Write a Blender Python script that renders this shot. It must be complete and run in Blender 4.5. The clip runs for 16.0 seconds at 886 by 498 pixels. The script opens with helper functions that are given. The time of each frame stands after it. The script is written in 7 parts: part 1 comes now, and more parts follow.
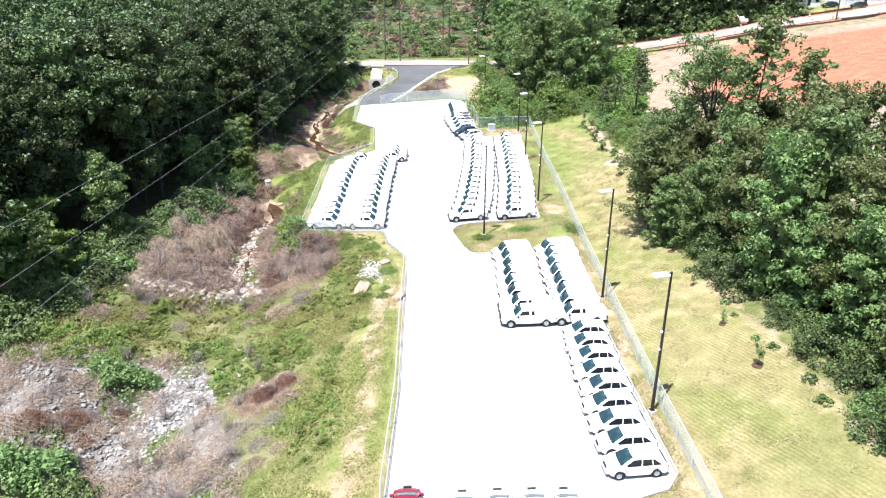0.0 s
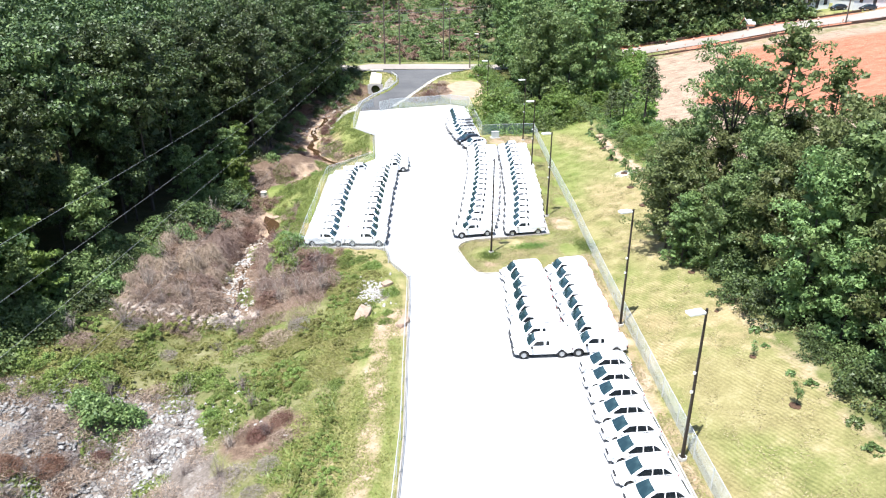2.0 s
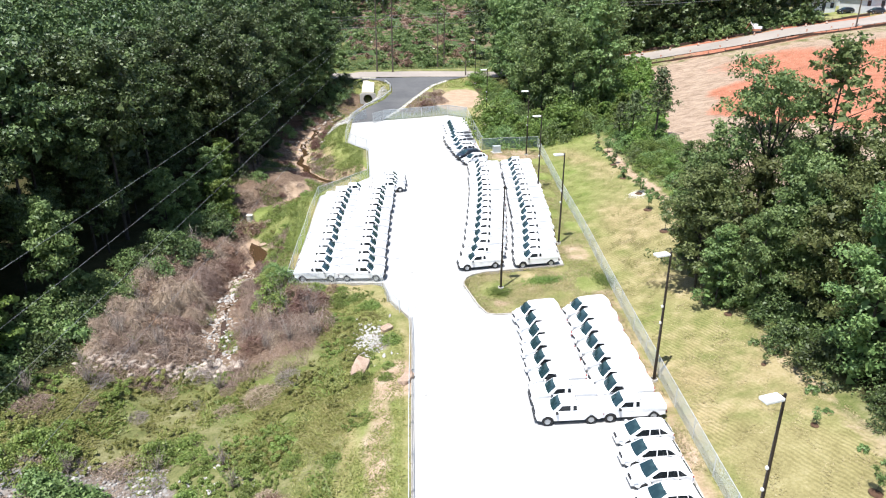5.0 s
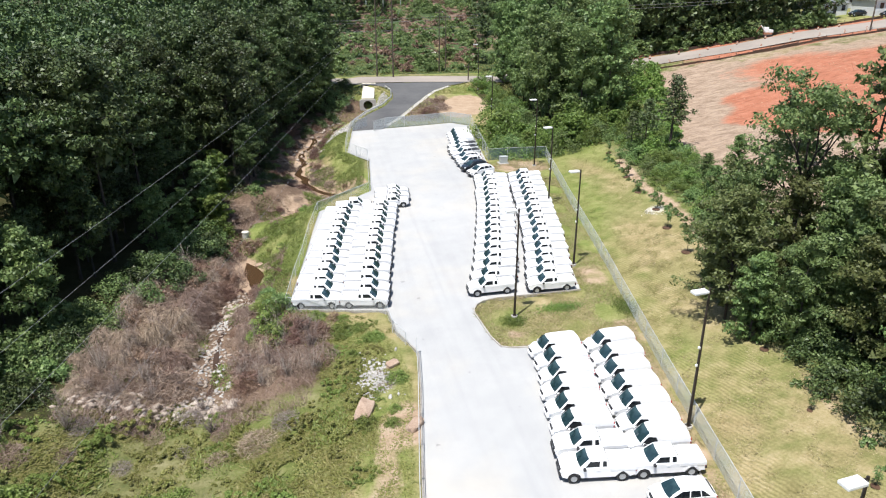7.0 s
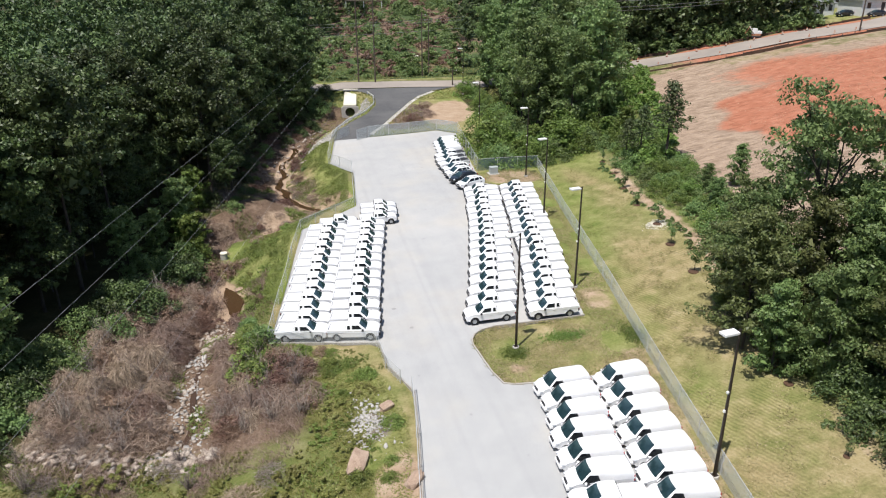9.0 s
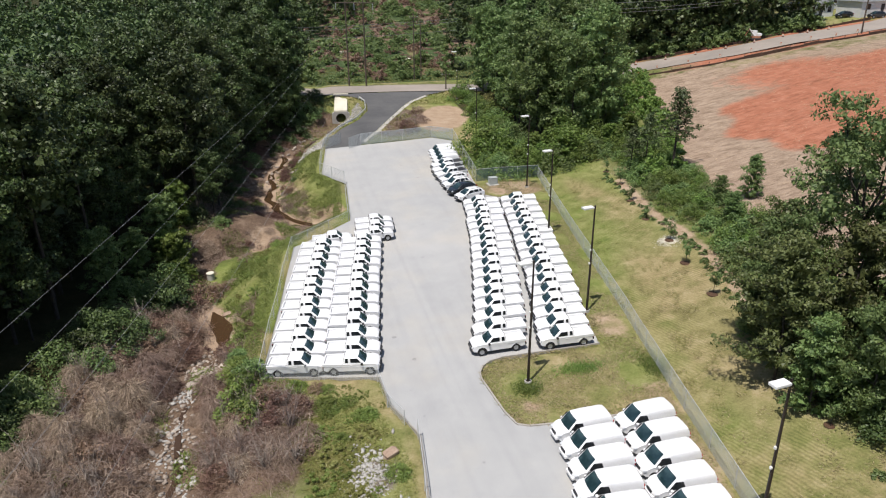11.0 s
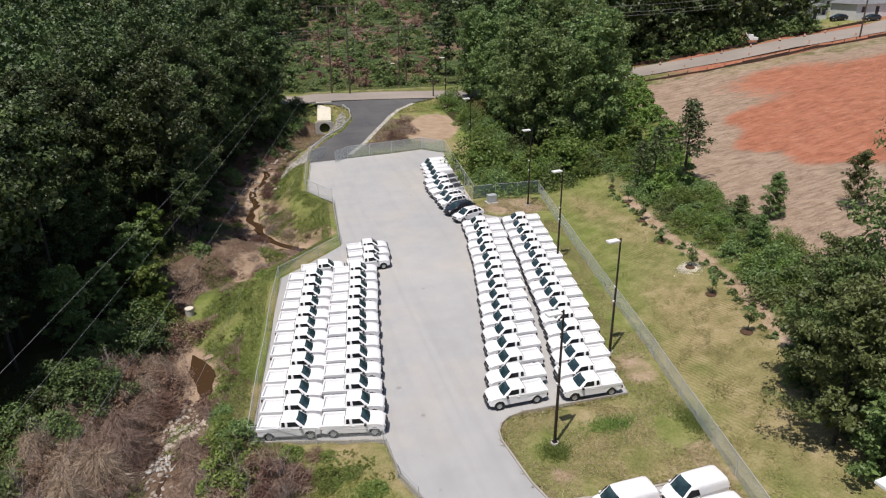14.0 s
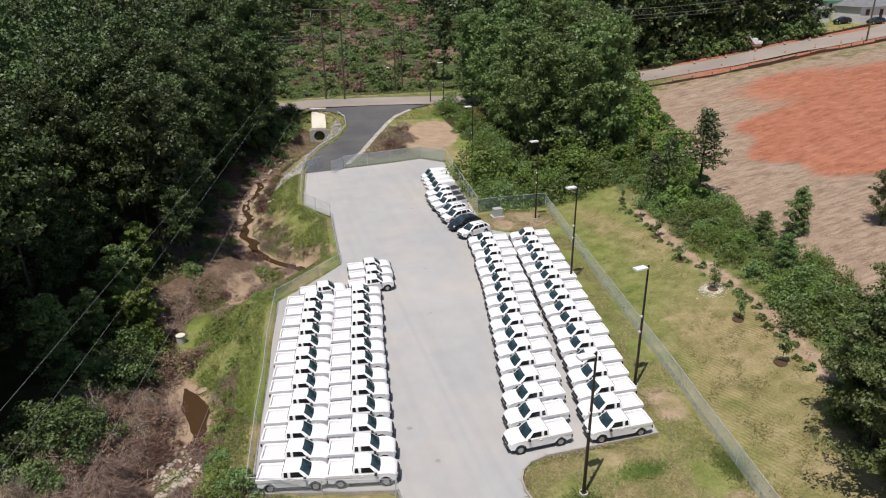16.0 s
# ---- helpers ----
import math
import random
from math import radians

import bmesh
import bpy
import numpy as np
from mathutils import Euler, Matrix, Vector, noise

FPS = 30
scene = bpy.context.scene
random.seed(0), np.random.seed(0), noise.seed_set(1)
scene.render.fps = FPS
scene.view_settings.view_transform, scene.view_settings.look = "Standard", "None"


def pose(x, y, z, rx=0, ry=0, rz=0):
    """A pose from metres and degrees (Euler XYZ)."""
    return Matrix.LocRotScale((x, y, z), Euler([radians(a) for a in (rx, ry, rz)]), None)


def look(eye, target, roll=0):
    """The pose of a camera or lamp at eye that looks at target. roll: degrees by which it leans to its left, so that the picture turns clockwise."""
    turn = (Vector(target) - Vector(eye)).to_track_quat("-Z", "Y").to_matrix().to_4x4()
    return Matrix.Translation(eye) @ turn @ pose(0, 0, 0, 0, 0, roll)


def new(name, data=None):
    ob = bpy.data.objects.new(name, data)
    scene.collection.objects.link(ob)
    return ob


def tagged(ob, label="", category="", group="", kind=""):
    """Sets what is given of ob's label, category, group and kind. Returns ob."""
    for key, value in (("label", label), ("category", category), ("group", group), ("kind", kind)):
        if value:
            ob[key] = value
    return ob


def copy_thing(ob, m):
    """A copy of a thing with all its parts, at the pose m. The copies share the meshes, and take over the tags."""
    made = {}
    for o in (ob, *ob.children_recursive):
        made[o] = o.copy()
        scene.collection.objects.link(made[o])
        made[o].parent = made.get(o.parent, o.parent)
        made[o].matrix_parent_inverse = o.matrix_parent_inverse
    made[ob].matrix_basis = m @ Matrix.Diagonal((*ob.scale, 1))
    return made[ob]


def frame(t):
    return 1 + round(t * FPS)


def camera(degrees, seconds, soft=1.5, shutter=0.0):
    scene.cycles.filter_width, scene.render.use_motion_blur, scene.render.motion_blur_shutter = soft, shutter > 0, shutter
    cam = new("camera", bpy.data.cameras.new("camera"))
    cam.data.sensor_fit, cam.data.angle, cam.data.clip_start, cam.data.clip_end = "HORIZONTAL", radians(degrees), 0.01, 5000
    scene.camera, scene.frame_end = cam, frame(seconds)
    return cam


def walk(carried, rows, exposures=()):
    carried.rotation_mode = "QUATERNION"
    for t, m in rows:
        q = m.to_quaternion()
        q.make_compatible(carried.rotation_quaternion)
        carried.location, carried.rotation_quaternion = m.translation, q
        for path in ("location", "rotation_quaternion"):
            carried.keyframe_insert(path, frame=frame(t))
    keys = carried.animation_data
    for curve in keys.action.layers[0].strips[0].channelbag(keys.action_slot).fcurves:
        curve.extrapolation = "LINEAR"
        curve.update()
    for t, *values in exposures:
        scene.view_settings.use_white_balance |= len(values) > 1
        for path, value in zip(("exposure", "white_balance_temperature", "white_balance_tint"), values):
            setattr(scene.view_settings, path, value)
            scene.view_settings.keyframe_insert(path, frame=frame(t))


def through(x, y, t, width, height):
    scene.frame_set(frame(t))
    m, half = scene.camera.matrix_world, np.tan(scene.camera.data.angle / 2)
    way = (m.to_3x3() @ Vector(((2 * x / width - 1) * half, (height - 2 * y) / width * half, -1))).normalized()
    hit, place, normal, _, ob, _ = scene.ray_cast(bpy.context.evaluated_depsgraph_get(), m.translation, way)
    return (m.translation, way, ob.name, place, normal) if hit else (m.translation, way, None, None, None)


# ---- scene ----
cam = camera(65.0, 16.0, soft=1.15)
PATH = [
    (0, (0.982, 0.857, 30.939), (1.288, 2.681, 30.179), 0.4),
    (0.5, (1.013, 1.962, 30.959), (1.32, 3.787, 30.2), 0.4),
    (1, (1.022, 3.135, 31.012), (1.33, 4.96, 30.253), 0.4),
    (1.5, (0.985, 4.429, 31.084), (1.295, 6.253, 30.325), 0.4),
    (2, (0.964, 5.796, 31.152), (1.276, 7.62, 30.394), 0.4),
    (2.5, (0.943, 7.224, 31.22), (1.256, 9.048, 30.463), 0.4),
    (3, (0.929, 8.667, 31.317), (1.252, 10.489, 30.56), 0.3),
    (3.5, (1.011, 10.18, 31.323), (1.334, 12.003, 30.568), 0.3),
    (4, (1.076, 11.608, 31.356), (1.404, 13.431, 30.602), 0.3),
    (6.5, (1.059, 18.828, 31.813), (1.4, 20.65, 31.06), 0.1),
    (7, (1.073, 20.241, 31.875), (1.414, 22.063, 31.123), 0.1),
    (7.5, (1.09, 21.683, 31.986), (1.442, 23.502, 31.234), 0.1),
    (8, (1.131, 23.075, 32.099), (1.512, 24.888, 31.347), -0.1),
    (8.5, (1.016, 24.443, 32.218), (1.401, 26.256, 31.467), -0.2),
    (9, (0.943, 25.838, 32.329), (1.335, 27.649, 31.577), -0.2),
    (11.5, (0.599, 32.731, 32.768), (1.025, 34.534, 32.014), -0.2),
    (12, (0.477, 34.102, 32.848), (0.902, 35.905, 32.094), -0.1),
    (12.5, (0.391, 35.48, 32.964), (0.859, 37.272, 32.209), -0.2),
    (13, (0.246, 36.837, 33.04), (0.714, 38.629, 32.284), -0.2),
    (13.5, (0.159, 38.157, 33.144), (0.622, 39.951, 32.388), -0.2),
    (14, (-0.006, 39.523, 33.241), (0.477, 41.31, 32.486), -0.2),
    (14.5, (-0.119, 40.881, 33.319), (0.361, 42.67, 32.566), -0.2),
    (15, (-0.208, 42.262, 33.435), (0.269, 44.052, 32.682), -0.2),
    (15.5, (-0.364, 43.561, 33.528), (0.125, 45.348, 32.774), -0.2),
    (16, (-0.431, 44.85, 33.602), (0.078, 46.631, 32.848), -0.2),
]
# the clip's camera starts bright and settles
EXPOSURES = [(0, 1.6, 6020, 10), (1, 1.58, 6020, 10), (2, 1.55, 6020, 10), (3, 1.5, 6040, 10), (4, 1.4, 6080, 10), (5.25, 1.2, 6160, 10), (6.5, 1.0, 6240, 10), (7.5, 0.85, 6310, 10),
             (9, 0.62, 6400, 11), (11.5, 0.34, 6520, 12), (13, 0.25, 6580, 14), (16, 0.23, 6600, 14)]
walk(cam, [(t, look(eye, target, roll)) for t, eye, target, roll in PATH], EXPOSURES)

# sky and sun: high, from behind and to the left
SUN_TO = Vector((-3.0, -2.85, 11.0)).normalized()
world = bpy.data.worlds.new("world")
scene.world = world
world.use_nodes = True
_sky = world.node_tree.nodes.new("ShaderNodeTexSky")
_sky.sky_type, _sky.sun_disc = "NISHITA", False
_sky.sun_elevation = math.asin(SUN_TO.z)
_sky.sun_rotation = math.atan2(SUN_TO.x, SUN_TO.y)
_bg = world.node_tree.nodes["Background"]
_bg.inputs["Strength"].default_value = 0.075
world.node_tree.links.new(_sky.outputs[0], _bg.inputs["Color"])
_sun = bpy.data.lights.new("sun", "SUN")
_sun.energy, _sun.angle, _sun.color = 4.0, radians(0.53), (1.0, 0.96, 0.9)
sun = new("sun", _sun)
sun.matrix_world = Matrix.Translation((0, 0, 200)) @ SUN_TO.to_track_quat("Z", "Y").to_matrix().to_4x4()

# ---------------------------------------------------------------- lie of the land
def smooth(a, b, v):
    s = np.clip((v - a) / (b - a), 0.0, 1.0)
    return s * s * (3 - 2 * s)


def grade_along(y):
    """Level of the lot and of the valley floor along y."""
    return np.interp(y, [-50, 30, 50, 83, 130, 165, 185, 204, 224, 300, 400, 600, 1500],
                     [0.6, 0.6, 0.5, 0.0, 0.3, 0.8, 1.7, 3.6, 3.9, 11, 24, 46, 120])


def lot_z(x, y):
    return 0.04 * (np.clip(x, -4, 33) - 16.7) * (1 - smooth(175, 200, y)) + grade_along(y)


def fence_x(y):
    """The long fence on the high side."""
    return np.interp(y, [0, 34, 40, 47, 58.5, 62.3, 66.5, 71.3, 87, 110, 134, 165, 200, 260, 500], [17.6, 22.9, 23.8, 24.95, 26.95, 27.6, 28.4, 29.3, 32.3, 36.2, 40.6, 43, 48, 60, 110])


def lot_x(y):
    """The lot's edge on the low side."""
    return np.interp(y, [0, 35, 46, 57, 70, 77, 84, 87, 100, 115, 121, 126, 140, 148, 165, 172, 180, 188, 195, 200, 206, 230],
                     [1.5, 2.6, 4.6, 6.2, 8.0, 7.0, 1.0, -3.3, -1.8, -0.2, 4.0, 8.3, 9.4, 6.0, 8.0, 11.8, 16.0, 18.6, 19.6, 18.8, 15.0, 14.0])


def valley_x(y):
    """The run of the creek's valley."""
    return np.interp(y, [0, 25, 44, 55, 66, 77, 85, 93, 101, 108, 116, 124, 131, 138, 146, 156, 170, 182, 191, 205, 230, 400],
                     [-26, -21, -15.5, -14.5, -12, -9.5, -10, -8.6, -8.2, -9.5, -8, -4, -0.5, -0.5, -2.8, -2.2, 2.0, 8.5, 14.2, 15.4, 10, -5])


def stream_x(y):
    """The creek itself, with its loop towards the lot."""
    return np.interp(y, [0, 25, 44, 55, 66, 77, 85, 93, 98, 101, 104, 108, 116, 120, 122, 124, 125.8, 127.8, 130.3, 132.4, 134.8, 138, 144, 156, 170, 182, 191, 205, 230, 400],
                     [-26, -21, -15.5, -14.5, -12, -9.5, -10, -8.6, -7.1, -7.3, -8.0, -9.5, -8.8, -7.6, -4.6, -0.8, 3.0, 5.2, 4.6, 2.3, 0.4, -0.9, -2.0, -1.6, 2.0, 8.5, 14.2, 15.4, 10, -5])


def stream_z(y):
    return np.interp(y, [0, 44, 77, 110, 150, 182, 190, 191.5, 204, 222], [-4.4, -3.9, -3.6, -3.5, -2.9, -1.1, -0.6, 1.4, 2.6, 3.6])


def ground_z(x, y):
    x, y = np.asarray(x, float), np.asarray(y, float)
    base = lot_z(x, y)
    d = np.maximum(x - fence_x(y) - 0.5, 0)
    z = base + 0.2 * np.minimum(d, 75) + 0.08 * np.maximum(d - 75, 0)
    left, mid, bed = lot_x(y) - 1.0, stream_x(y), stream_z(y)
    width = np.maximum(left - mid, 3.0)
    s = np.clip((left - x) / np.maximum(width - 1.2, 1.5), 0, 1)
    fall = 0.35 * s + 0.65 * s * s * (3 - 2 * s)
    z = np.where(x < left, base + (bed - base) * fall, z)
    v = np.maximum(mid - 1.2 - x, 0)
    rise = 2.6 * smooth(0, 9, v) + 0.07 * np.maximum(v - 9, 0)
    z = np.where(x < left, z + rise * (1 - 0.75 * smooth(195, 206, y)), z)
    return z


def level(x, y):
    return float(ground_z(x, y))


# ---------------------------------------------------------------- materials
def mat_nodes(name):
    m = bpy.data.materials.new(name)
    m.use_nodes = True
    nt = m.node_tree
    return m, nt, nt.nodes["Principled BSDF"]


def tex_noise(nt, scale, detail=4.0, rough=0.6, coord=None):
    n = nt.nodes.new("ShaderNodeTexNoise")
    n.inputs["Scale"].default_value, n.inputs["Detail"].default_value, n.inputs["Roughness"].default_value = scale, detail, rough
    if coord is not None:
        nt.links.new(coord, n.inputs["Vector"])
    return n.outputs["Fac"]


def obj_coord(nt):
    return nt.nodes.new("ShaderNodeTexCoord").outputs["Object"]


def ramp(nt, fac, stops):
    n = nt.nodes.new("ShaderNodeValToRGB")
    while len(n.color_ramp.elements) < len(stops):
        n.color_ramp.elements.new(0.5)
    for e, (p, c) in zip(n.color_ramp.elements, stops):
        e.position, e.color = p, (*c, 1) if len(c) == 3 else c
    nt.links.new(fac, n.inputs["Fac"])
    return n.outputs["Color"]


def mix_col(nt, fac, a, b, mode="MIX"):
    n = nt.nodes.new("ShaderNodeMix")
    n.data_type, n.blend_type = "RGBA", mode
    for sock, v in ((n.inputs["Factor"], fac), (n.inputs[6], a), (n.inputs[7], b)):
        if isinstance(v, (int, float)):
            sock.default_value = v
        elif isinstance(v, tuple):
            sock.default_value = (*v, 1)
        else:
            nt.links.new(v, sock)
    return n.outputs[2]


def math_node(nt, op, a, b=0.0):
    n = nt.nodes.new("ShaderNodeMath")
    n.operation = op
    for sock, v in zip(n.inputs, (a, b)):
        if isinstance(v, (int, float)):
            sock.default_value = v
        else:
            nt.links.new(v, sock)
    return n.outputs[0]


def bump(nt, bsdf, height, strength=0.4, dist=0.05):
    n = nt.nodes.new("ShaderNodeBump")
    n.inputs["Strength"].default_value, n.inputs["Distance"].default_value = strength, dist
    nt.links.new(height, n.inputs["Height"])
    nt.links.new(n.outputs[0], bsdf.inputs["Normal"])


def grainy(name, a, b, scale=3.0, rough=0.8, metal=0.0, bump_s=0.2, bump_d=0.02, scale2=None, obj_random=0.0):
    """Two tones mixed at two scales, with fine relief."""
    m, nt, p = mat_nodes(name)
    co = obj_coord(nt)
    big, fine = tex_noise(nt, scale, 5, 0.65, co), tex_noise(nt, scale2 or scale * 9, 4, 0.7, co)
    f = math_node(nt, "ADD", math_node(nt, "MULTIPLY", big, 0.6), math_node(nt, "MULTIPLY", fine, 0.4))
    col = ramp(nt, f, [(0.36, a), (0.64, b)])
    if obj_random:
        r = nt.nodes.new("ShaderNodeObjectInfo").outputs["Random"]
        hsv = nt.nodes.new("ShaderNodeHueSaturation")
        nt.links.new(col, hsv.inputs["Color"])
        nt.links.new(math_node(nt, "ADD", math_node(nt, "MULTIPLY", r, obj_random * 2), 1 - obj_random), hsv.inputs["Value"])
        col = hsv.outputs[0]
    nt.links.new(col, p.inputs["Base Color"])
    p.inputs["Roughness"].default_value, p.inputs["Metallic"].default_value = rough, metal
    if bump_s:
        bump(nt, p, fine, bump_s, bump_d)
    return m


def leafy(name, a, b, c, through=0.3, spread=0.5):
    """Leaves: each leaf its own tone, each tree its own cast, some light passing through."""
    m, nt, p = mat_nodes(name)
    isl = nt.nodes.new("ShaderNodeNewGeometry").outputs["Random Per Island"]
    obr = nt.nodes.new("ShaderNodeObjectInfo").outputs["Random"]
    big = tex_noise(nt, 0.35, 3, 0.6, obj_coord(nt))
    f = math_node(nt, "ADD", math_node(nt, "MULTIPLY", isl, 0.45), math_node(nt, "MULTIPLY", big, 0.55))
    col = ramp(nt, f, [(0.2, a), (0.5, b), (0.8, c)])
    hsv = nt.nodes.new("ShaderNodeHueSaturation")
    nt.links.new(col, hsv.inputs["Color"])
    nt.links.new(math_node(nt, "ADD", math_node(nt, "MULTIPLY", obr, spread), 1 - spread / 2), hsv.inputs["Value"])
    nt.links.new(math_node(nt, "ADD", math_node(nt, "MULTIPLY", obr, 0.032), 0.476), hsv.inputs["Hue"])
    nt.links.new(hsv.outputs[0], p.inputs["Base Color"])
    p.inputs["Roughness"].default_value = 0.5
    p.inputs["Specular IOR Level"].default_value = 0.35
    tr = nt.nodes.new("ShaderNodeBsdfTranslucent")
    nt.links.new(hsv.outputs[0], tr.inputs["Color"])
    mx = nt.nodes.new("ShaderNodeMixShader")
    mx.inputs[0].default_value = through
    nt.links.new(p.outputs[0], mx.inputs[1])
    nt.links.new(tr.outputs[0], mx.inputs[2])
    nt.links.new(mx.outputs[0], nt.nodes["Material Output"].inputs["Surface"])
    return m


def plain(name, col, rough=0.5, metal=0.0, coat=0.0):
    m, nt, p = mat_nodes(name)
    n = tex_noise(nt, 6.0, 3, 0.6, obj_coord(nt))
    c = mix_col(nt, n, tuple(v * 0.92 for v in col), tuple(min(1, v * 1.06) for v in col))
    nt.links.new(c, p.inputs["Base Color"])
    p.inputs["Roughness"].default_value, p.inputs["Metallic"].default_value = rough, metal
    p.inputs["Coat Weight"].default_value = coat
    return m


def fence_mesh_mat(name, col, cover):
    """Woven wire: a fine diamond weave of wire and air."""
    m, nt, p = mat_nodes(name)
    p.inputs["Base Color"].default_value = (*col, 1)
    p.inputs["Metallic"].default_value, p.inputs["Roughness"].default_value = 0.1, 0.5
    co = nt.nodes.new("ShaderNodeTexCoord").outputs["UV"]
    waves = []
    for turn in (45, -45):
        mp = nt.nodes.new("ShaderNodeMapping")
        mp.inputs["Rotation"].default_value = (0, 0, radians(turn))
        nt.links.new(co, mp.inputs["Vector"])
        w = nt.nodes.new("ShaderNodeTexWave")
        w.inputs["Scale"].default_value = 6.0
        nt.links.new(mp.outputs[0], w.inputs["Vector"])
        waves.append(math_node(nt, "GREATER_THAN", w.outputs["Fac"], 1 - cover * 0.55))
    wire = math_node(nt, "MAXIMUM", waves[0], waves[1])
    tr = nt.nodes.new("ShaderNodeBsdfTransparent")
    mx = nt.nodes.new("ShaderNodeMixShader")
    nt.links.new(wire, mx.inputs[0])
    nt.links.new(tr.outputs[0], mx.inputs[1])
    nt.links.new(p.outputs[0], mx.inputs[2])
    nt.links.new(mx.outputs[0], nt.nodes["Material Output"].inputs["Surface"])
    return m


def ground_mat():
    """Lawn, dry grass, sand, red clay, brush litter and stones, laid out by the masks on the sheet and broken up by noise."""
    m, nt, p = mat_nodes("earth_and_grass")
    co = obj_coord(nt)
    big, mid, fine = tex_noise(nt, 0.085, 5, 0.6, co), tex_noise(nt, 0.5, 5, 0.65, co), tex_noise(nt, 5.0, 5, 0.75, co)

    def mask(name, soft=0.18):
        a = nt.nodes.new("ShaderNodeAttribute")
        a.attribute_name = name
        v = math_node(nt, "ADD", a.outputs["Fac"], math_node(nt, "MULTIPLY", math_node(nt, "SUBTRACT", mid, 0.5), 0.9))
        r = nt.nodes.new("ShaderNodeMapRange")
        r.inputs["From Min"].default_value, r.inputs["From Max"].default_value = 0.5 - soft, 0.5 + soft
        nt.links.new(v, r.inputs["Value"])
        return r.outputs[0]

    g_mix = math_node(nt, "ADD", math_node(nt, "MULTIPLY", mid, 0.5), math_node(nt, "MULTIPLY", fine, 0.5))
    wild = ramp(nt, g_mix, [(0.34, (0.062, 0.08, 0.022)), (0.5, (0.12, 0.14, 0.04)), (0.66, (0.20, 0.195, 0.085))])
    wild_dry = ramp(nt, g_mix, [(0.34, (0.13, 0.105, 0.06)), (0.5, (0.225, 0.19, 0.105)), (0.66, (0.32, 0.275, 0.18))])
    lawn_green = ramp(nt, g_mix, [(0.34, (0.102, 0.117, 0.036)), (0.52, (0.19, 0.198, 0.068)), (0.68, (0.275, 0.268, 0.124))])
    lawn_dry = ramp(nt, g_mix, [(0.34, (0.186, 0.144, 0.068)), (0.52, (0.298, 0.242, 0.124)), (0.68, (0.39, 0.328, 0.195))])
    # rows of the straw blanket laid on the slope
    net = nt.nodes.new("ShaderNodeTexWave")
    net.inputs["Scale"].default_value, net.inputs["Distortion"].default_value, net.inputs["Detail"].default_value = 0.95, 3.2, 3.0
    turn = nt.nodes.new("ShaderNodeMapping")
    turn.inputs["Rotation"].default_value = (0, 0, radians(-17))
    nt.links.new(co, turn.inputs["Vector"])
    nt.links.new(turn.outputs[0], net.inputs["Vector"])
    blanket = nt.nodes.new("ShaderNodeAttribute")
    blanket.attribute_name = "blanket"
    rows_tone = ramp(nt, net.outputs["Fac"], [(0.15, (0.66, 0.68, 0.62)), (0.65, (1.10, 1.09, 1.07))])
    patch = ramp(nt, math_node(nt, "ADD", math_node(nt, "MULTIPLY", big, 0.7), math_node(nt, "MULTIPLY", mid, 0.3)), [(0.42, (0, 0, 0)), (0.56, (1, 1, 1))])
    patch_mid = ramp(nt, tex_noise(nt, 0.12, 4, 0.6, co), [(0.42, (0.1, 0.1, 0.1)), (0.62, (1, 1, 1))])
    wild = mix_col(nt, math_node(nt, "MULTIPLY", patch, 0.5), wild, wild_dry)
    lush = nt.nodes.new("ShaderNodeAttribute")
    lush.attribute_name = "lush"
    lawn_lush = ramp(nt, g_mix, [(0.34, (0.088, 0.126, 0.026)), (0.52, (0.162, 0.202, 0.05)), (0.68, (0.24, 0.268, 0.092))])
    lawn_green = mix_col(nt, math_node(nt, "MULTIPLY", lush.outputs["Fac"], 0.8), lawn_green, lawn_lush)
    dry = nt.nodes.new("ShaderNodeAttribute")
    dry.attribute_name = "dry"
    patch = math_node(nt, "MAXIMUM", patch, dry.outputs["Fac"])
    lawn = mix_col(nt, math_node(nt, "MULTIPLY", patch, math_node(nt, "SUBTRACT", 1.0, math_node(nt, "MULTIPLY", lush.outputs["Fac"], 0.7))), lawn_green, lawn_dry)
    lawn = mix_col(nt, math_node(nt, "MULTIPLY", blanket.outputs["Fac"], math_node(nt, "MULTIPLY", patch_mid, 0.65)), lawn, mix_col(nt, 1.0, lawn, rows_tone, "MULTIPLY"))
    sand = ramp(nt, g_mix, [(0.3, (0.23, 0.155, 0.10)), (0.5, (0.35, 0.255, 0.175)), (0.7, (0.46, 0.37, 0.28))])
    fmap = nt.nodes.new("ShaderNodeMapping")
    fmap.inputs["Rotation"].default_value, fmap.inputs["Scale"].default_value = (0, 0, radians(-24)), (0.12, 1.0, 1.0)
    nt.links.new(co, fmap.inputs["Vector"])
    ridges = ramp(nt, tex_noise(nt, 1.7, 6, 0.7, fmap.outputs[0]), [(0.34, (0.55, 0.52, 0.50)), (0.5, (1.0, 1.0, 1.0)), (0.66, (1.22, 1.24, 1.24))])
    clay = ramp(nt, g_mix, [(0.3, (0.228, 0.086, 0.049)), (0.5, (0.34, 0.135, 0.08)), (0.7, (0.435, 0.213, 0.142))])
    clay = mix_col(nt, 0.65, clay, ridges, "MULTIPLY")
    litter = ramp(nt, g_mix, [(0.34, (0.05, 0.033, 0.022)), (0.5, (0.14, 0.095, 0.066)), (0.66, (0.27, 0.20, 0.145))])
    straw = ramp(nt, g_mix, [(0.3, (0.18, 0.126, 0.088)), (0.5, (0.295, 0.218, 0.158)), (0.7, (0.40, 0.315, 0.238))])
    straw = mix_col(nt, 0.8, straw, ridges, "MULTIPLY")
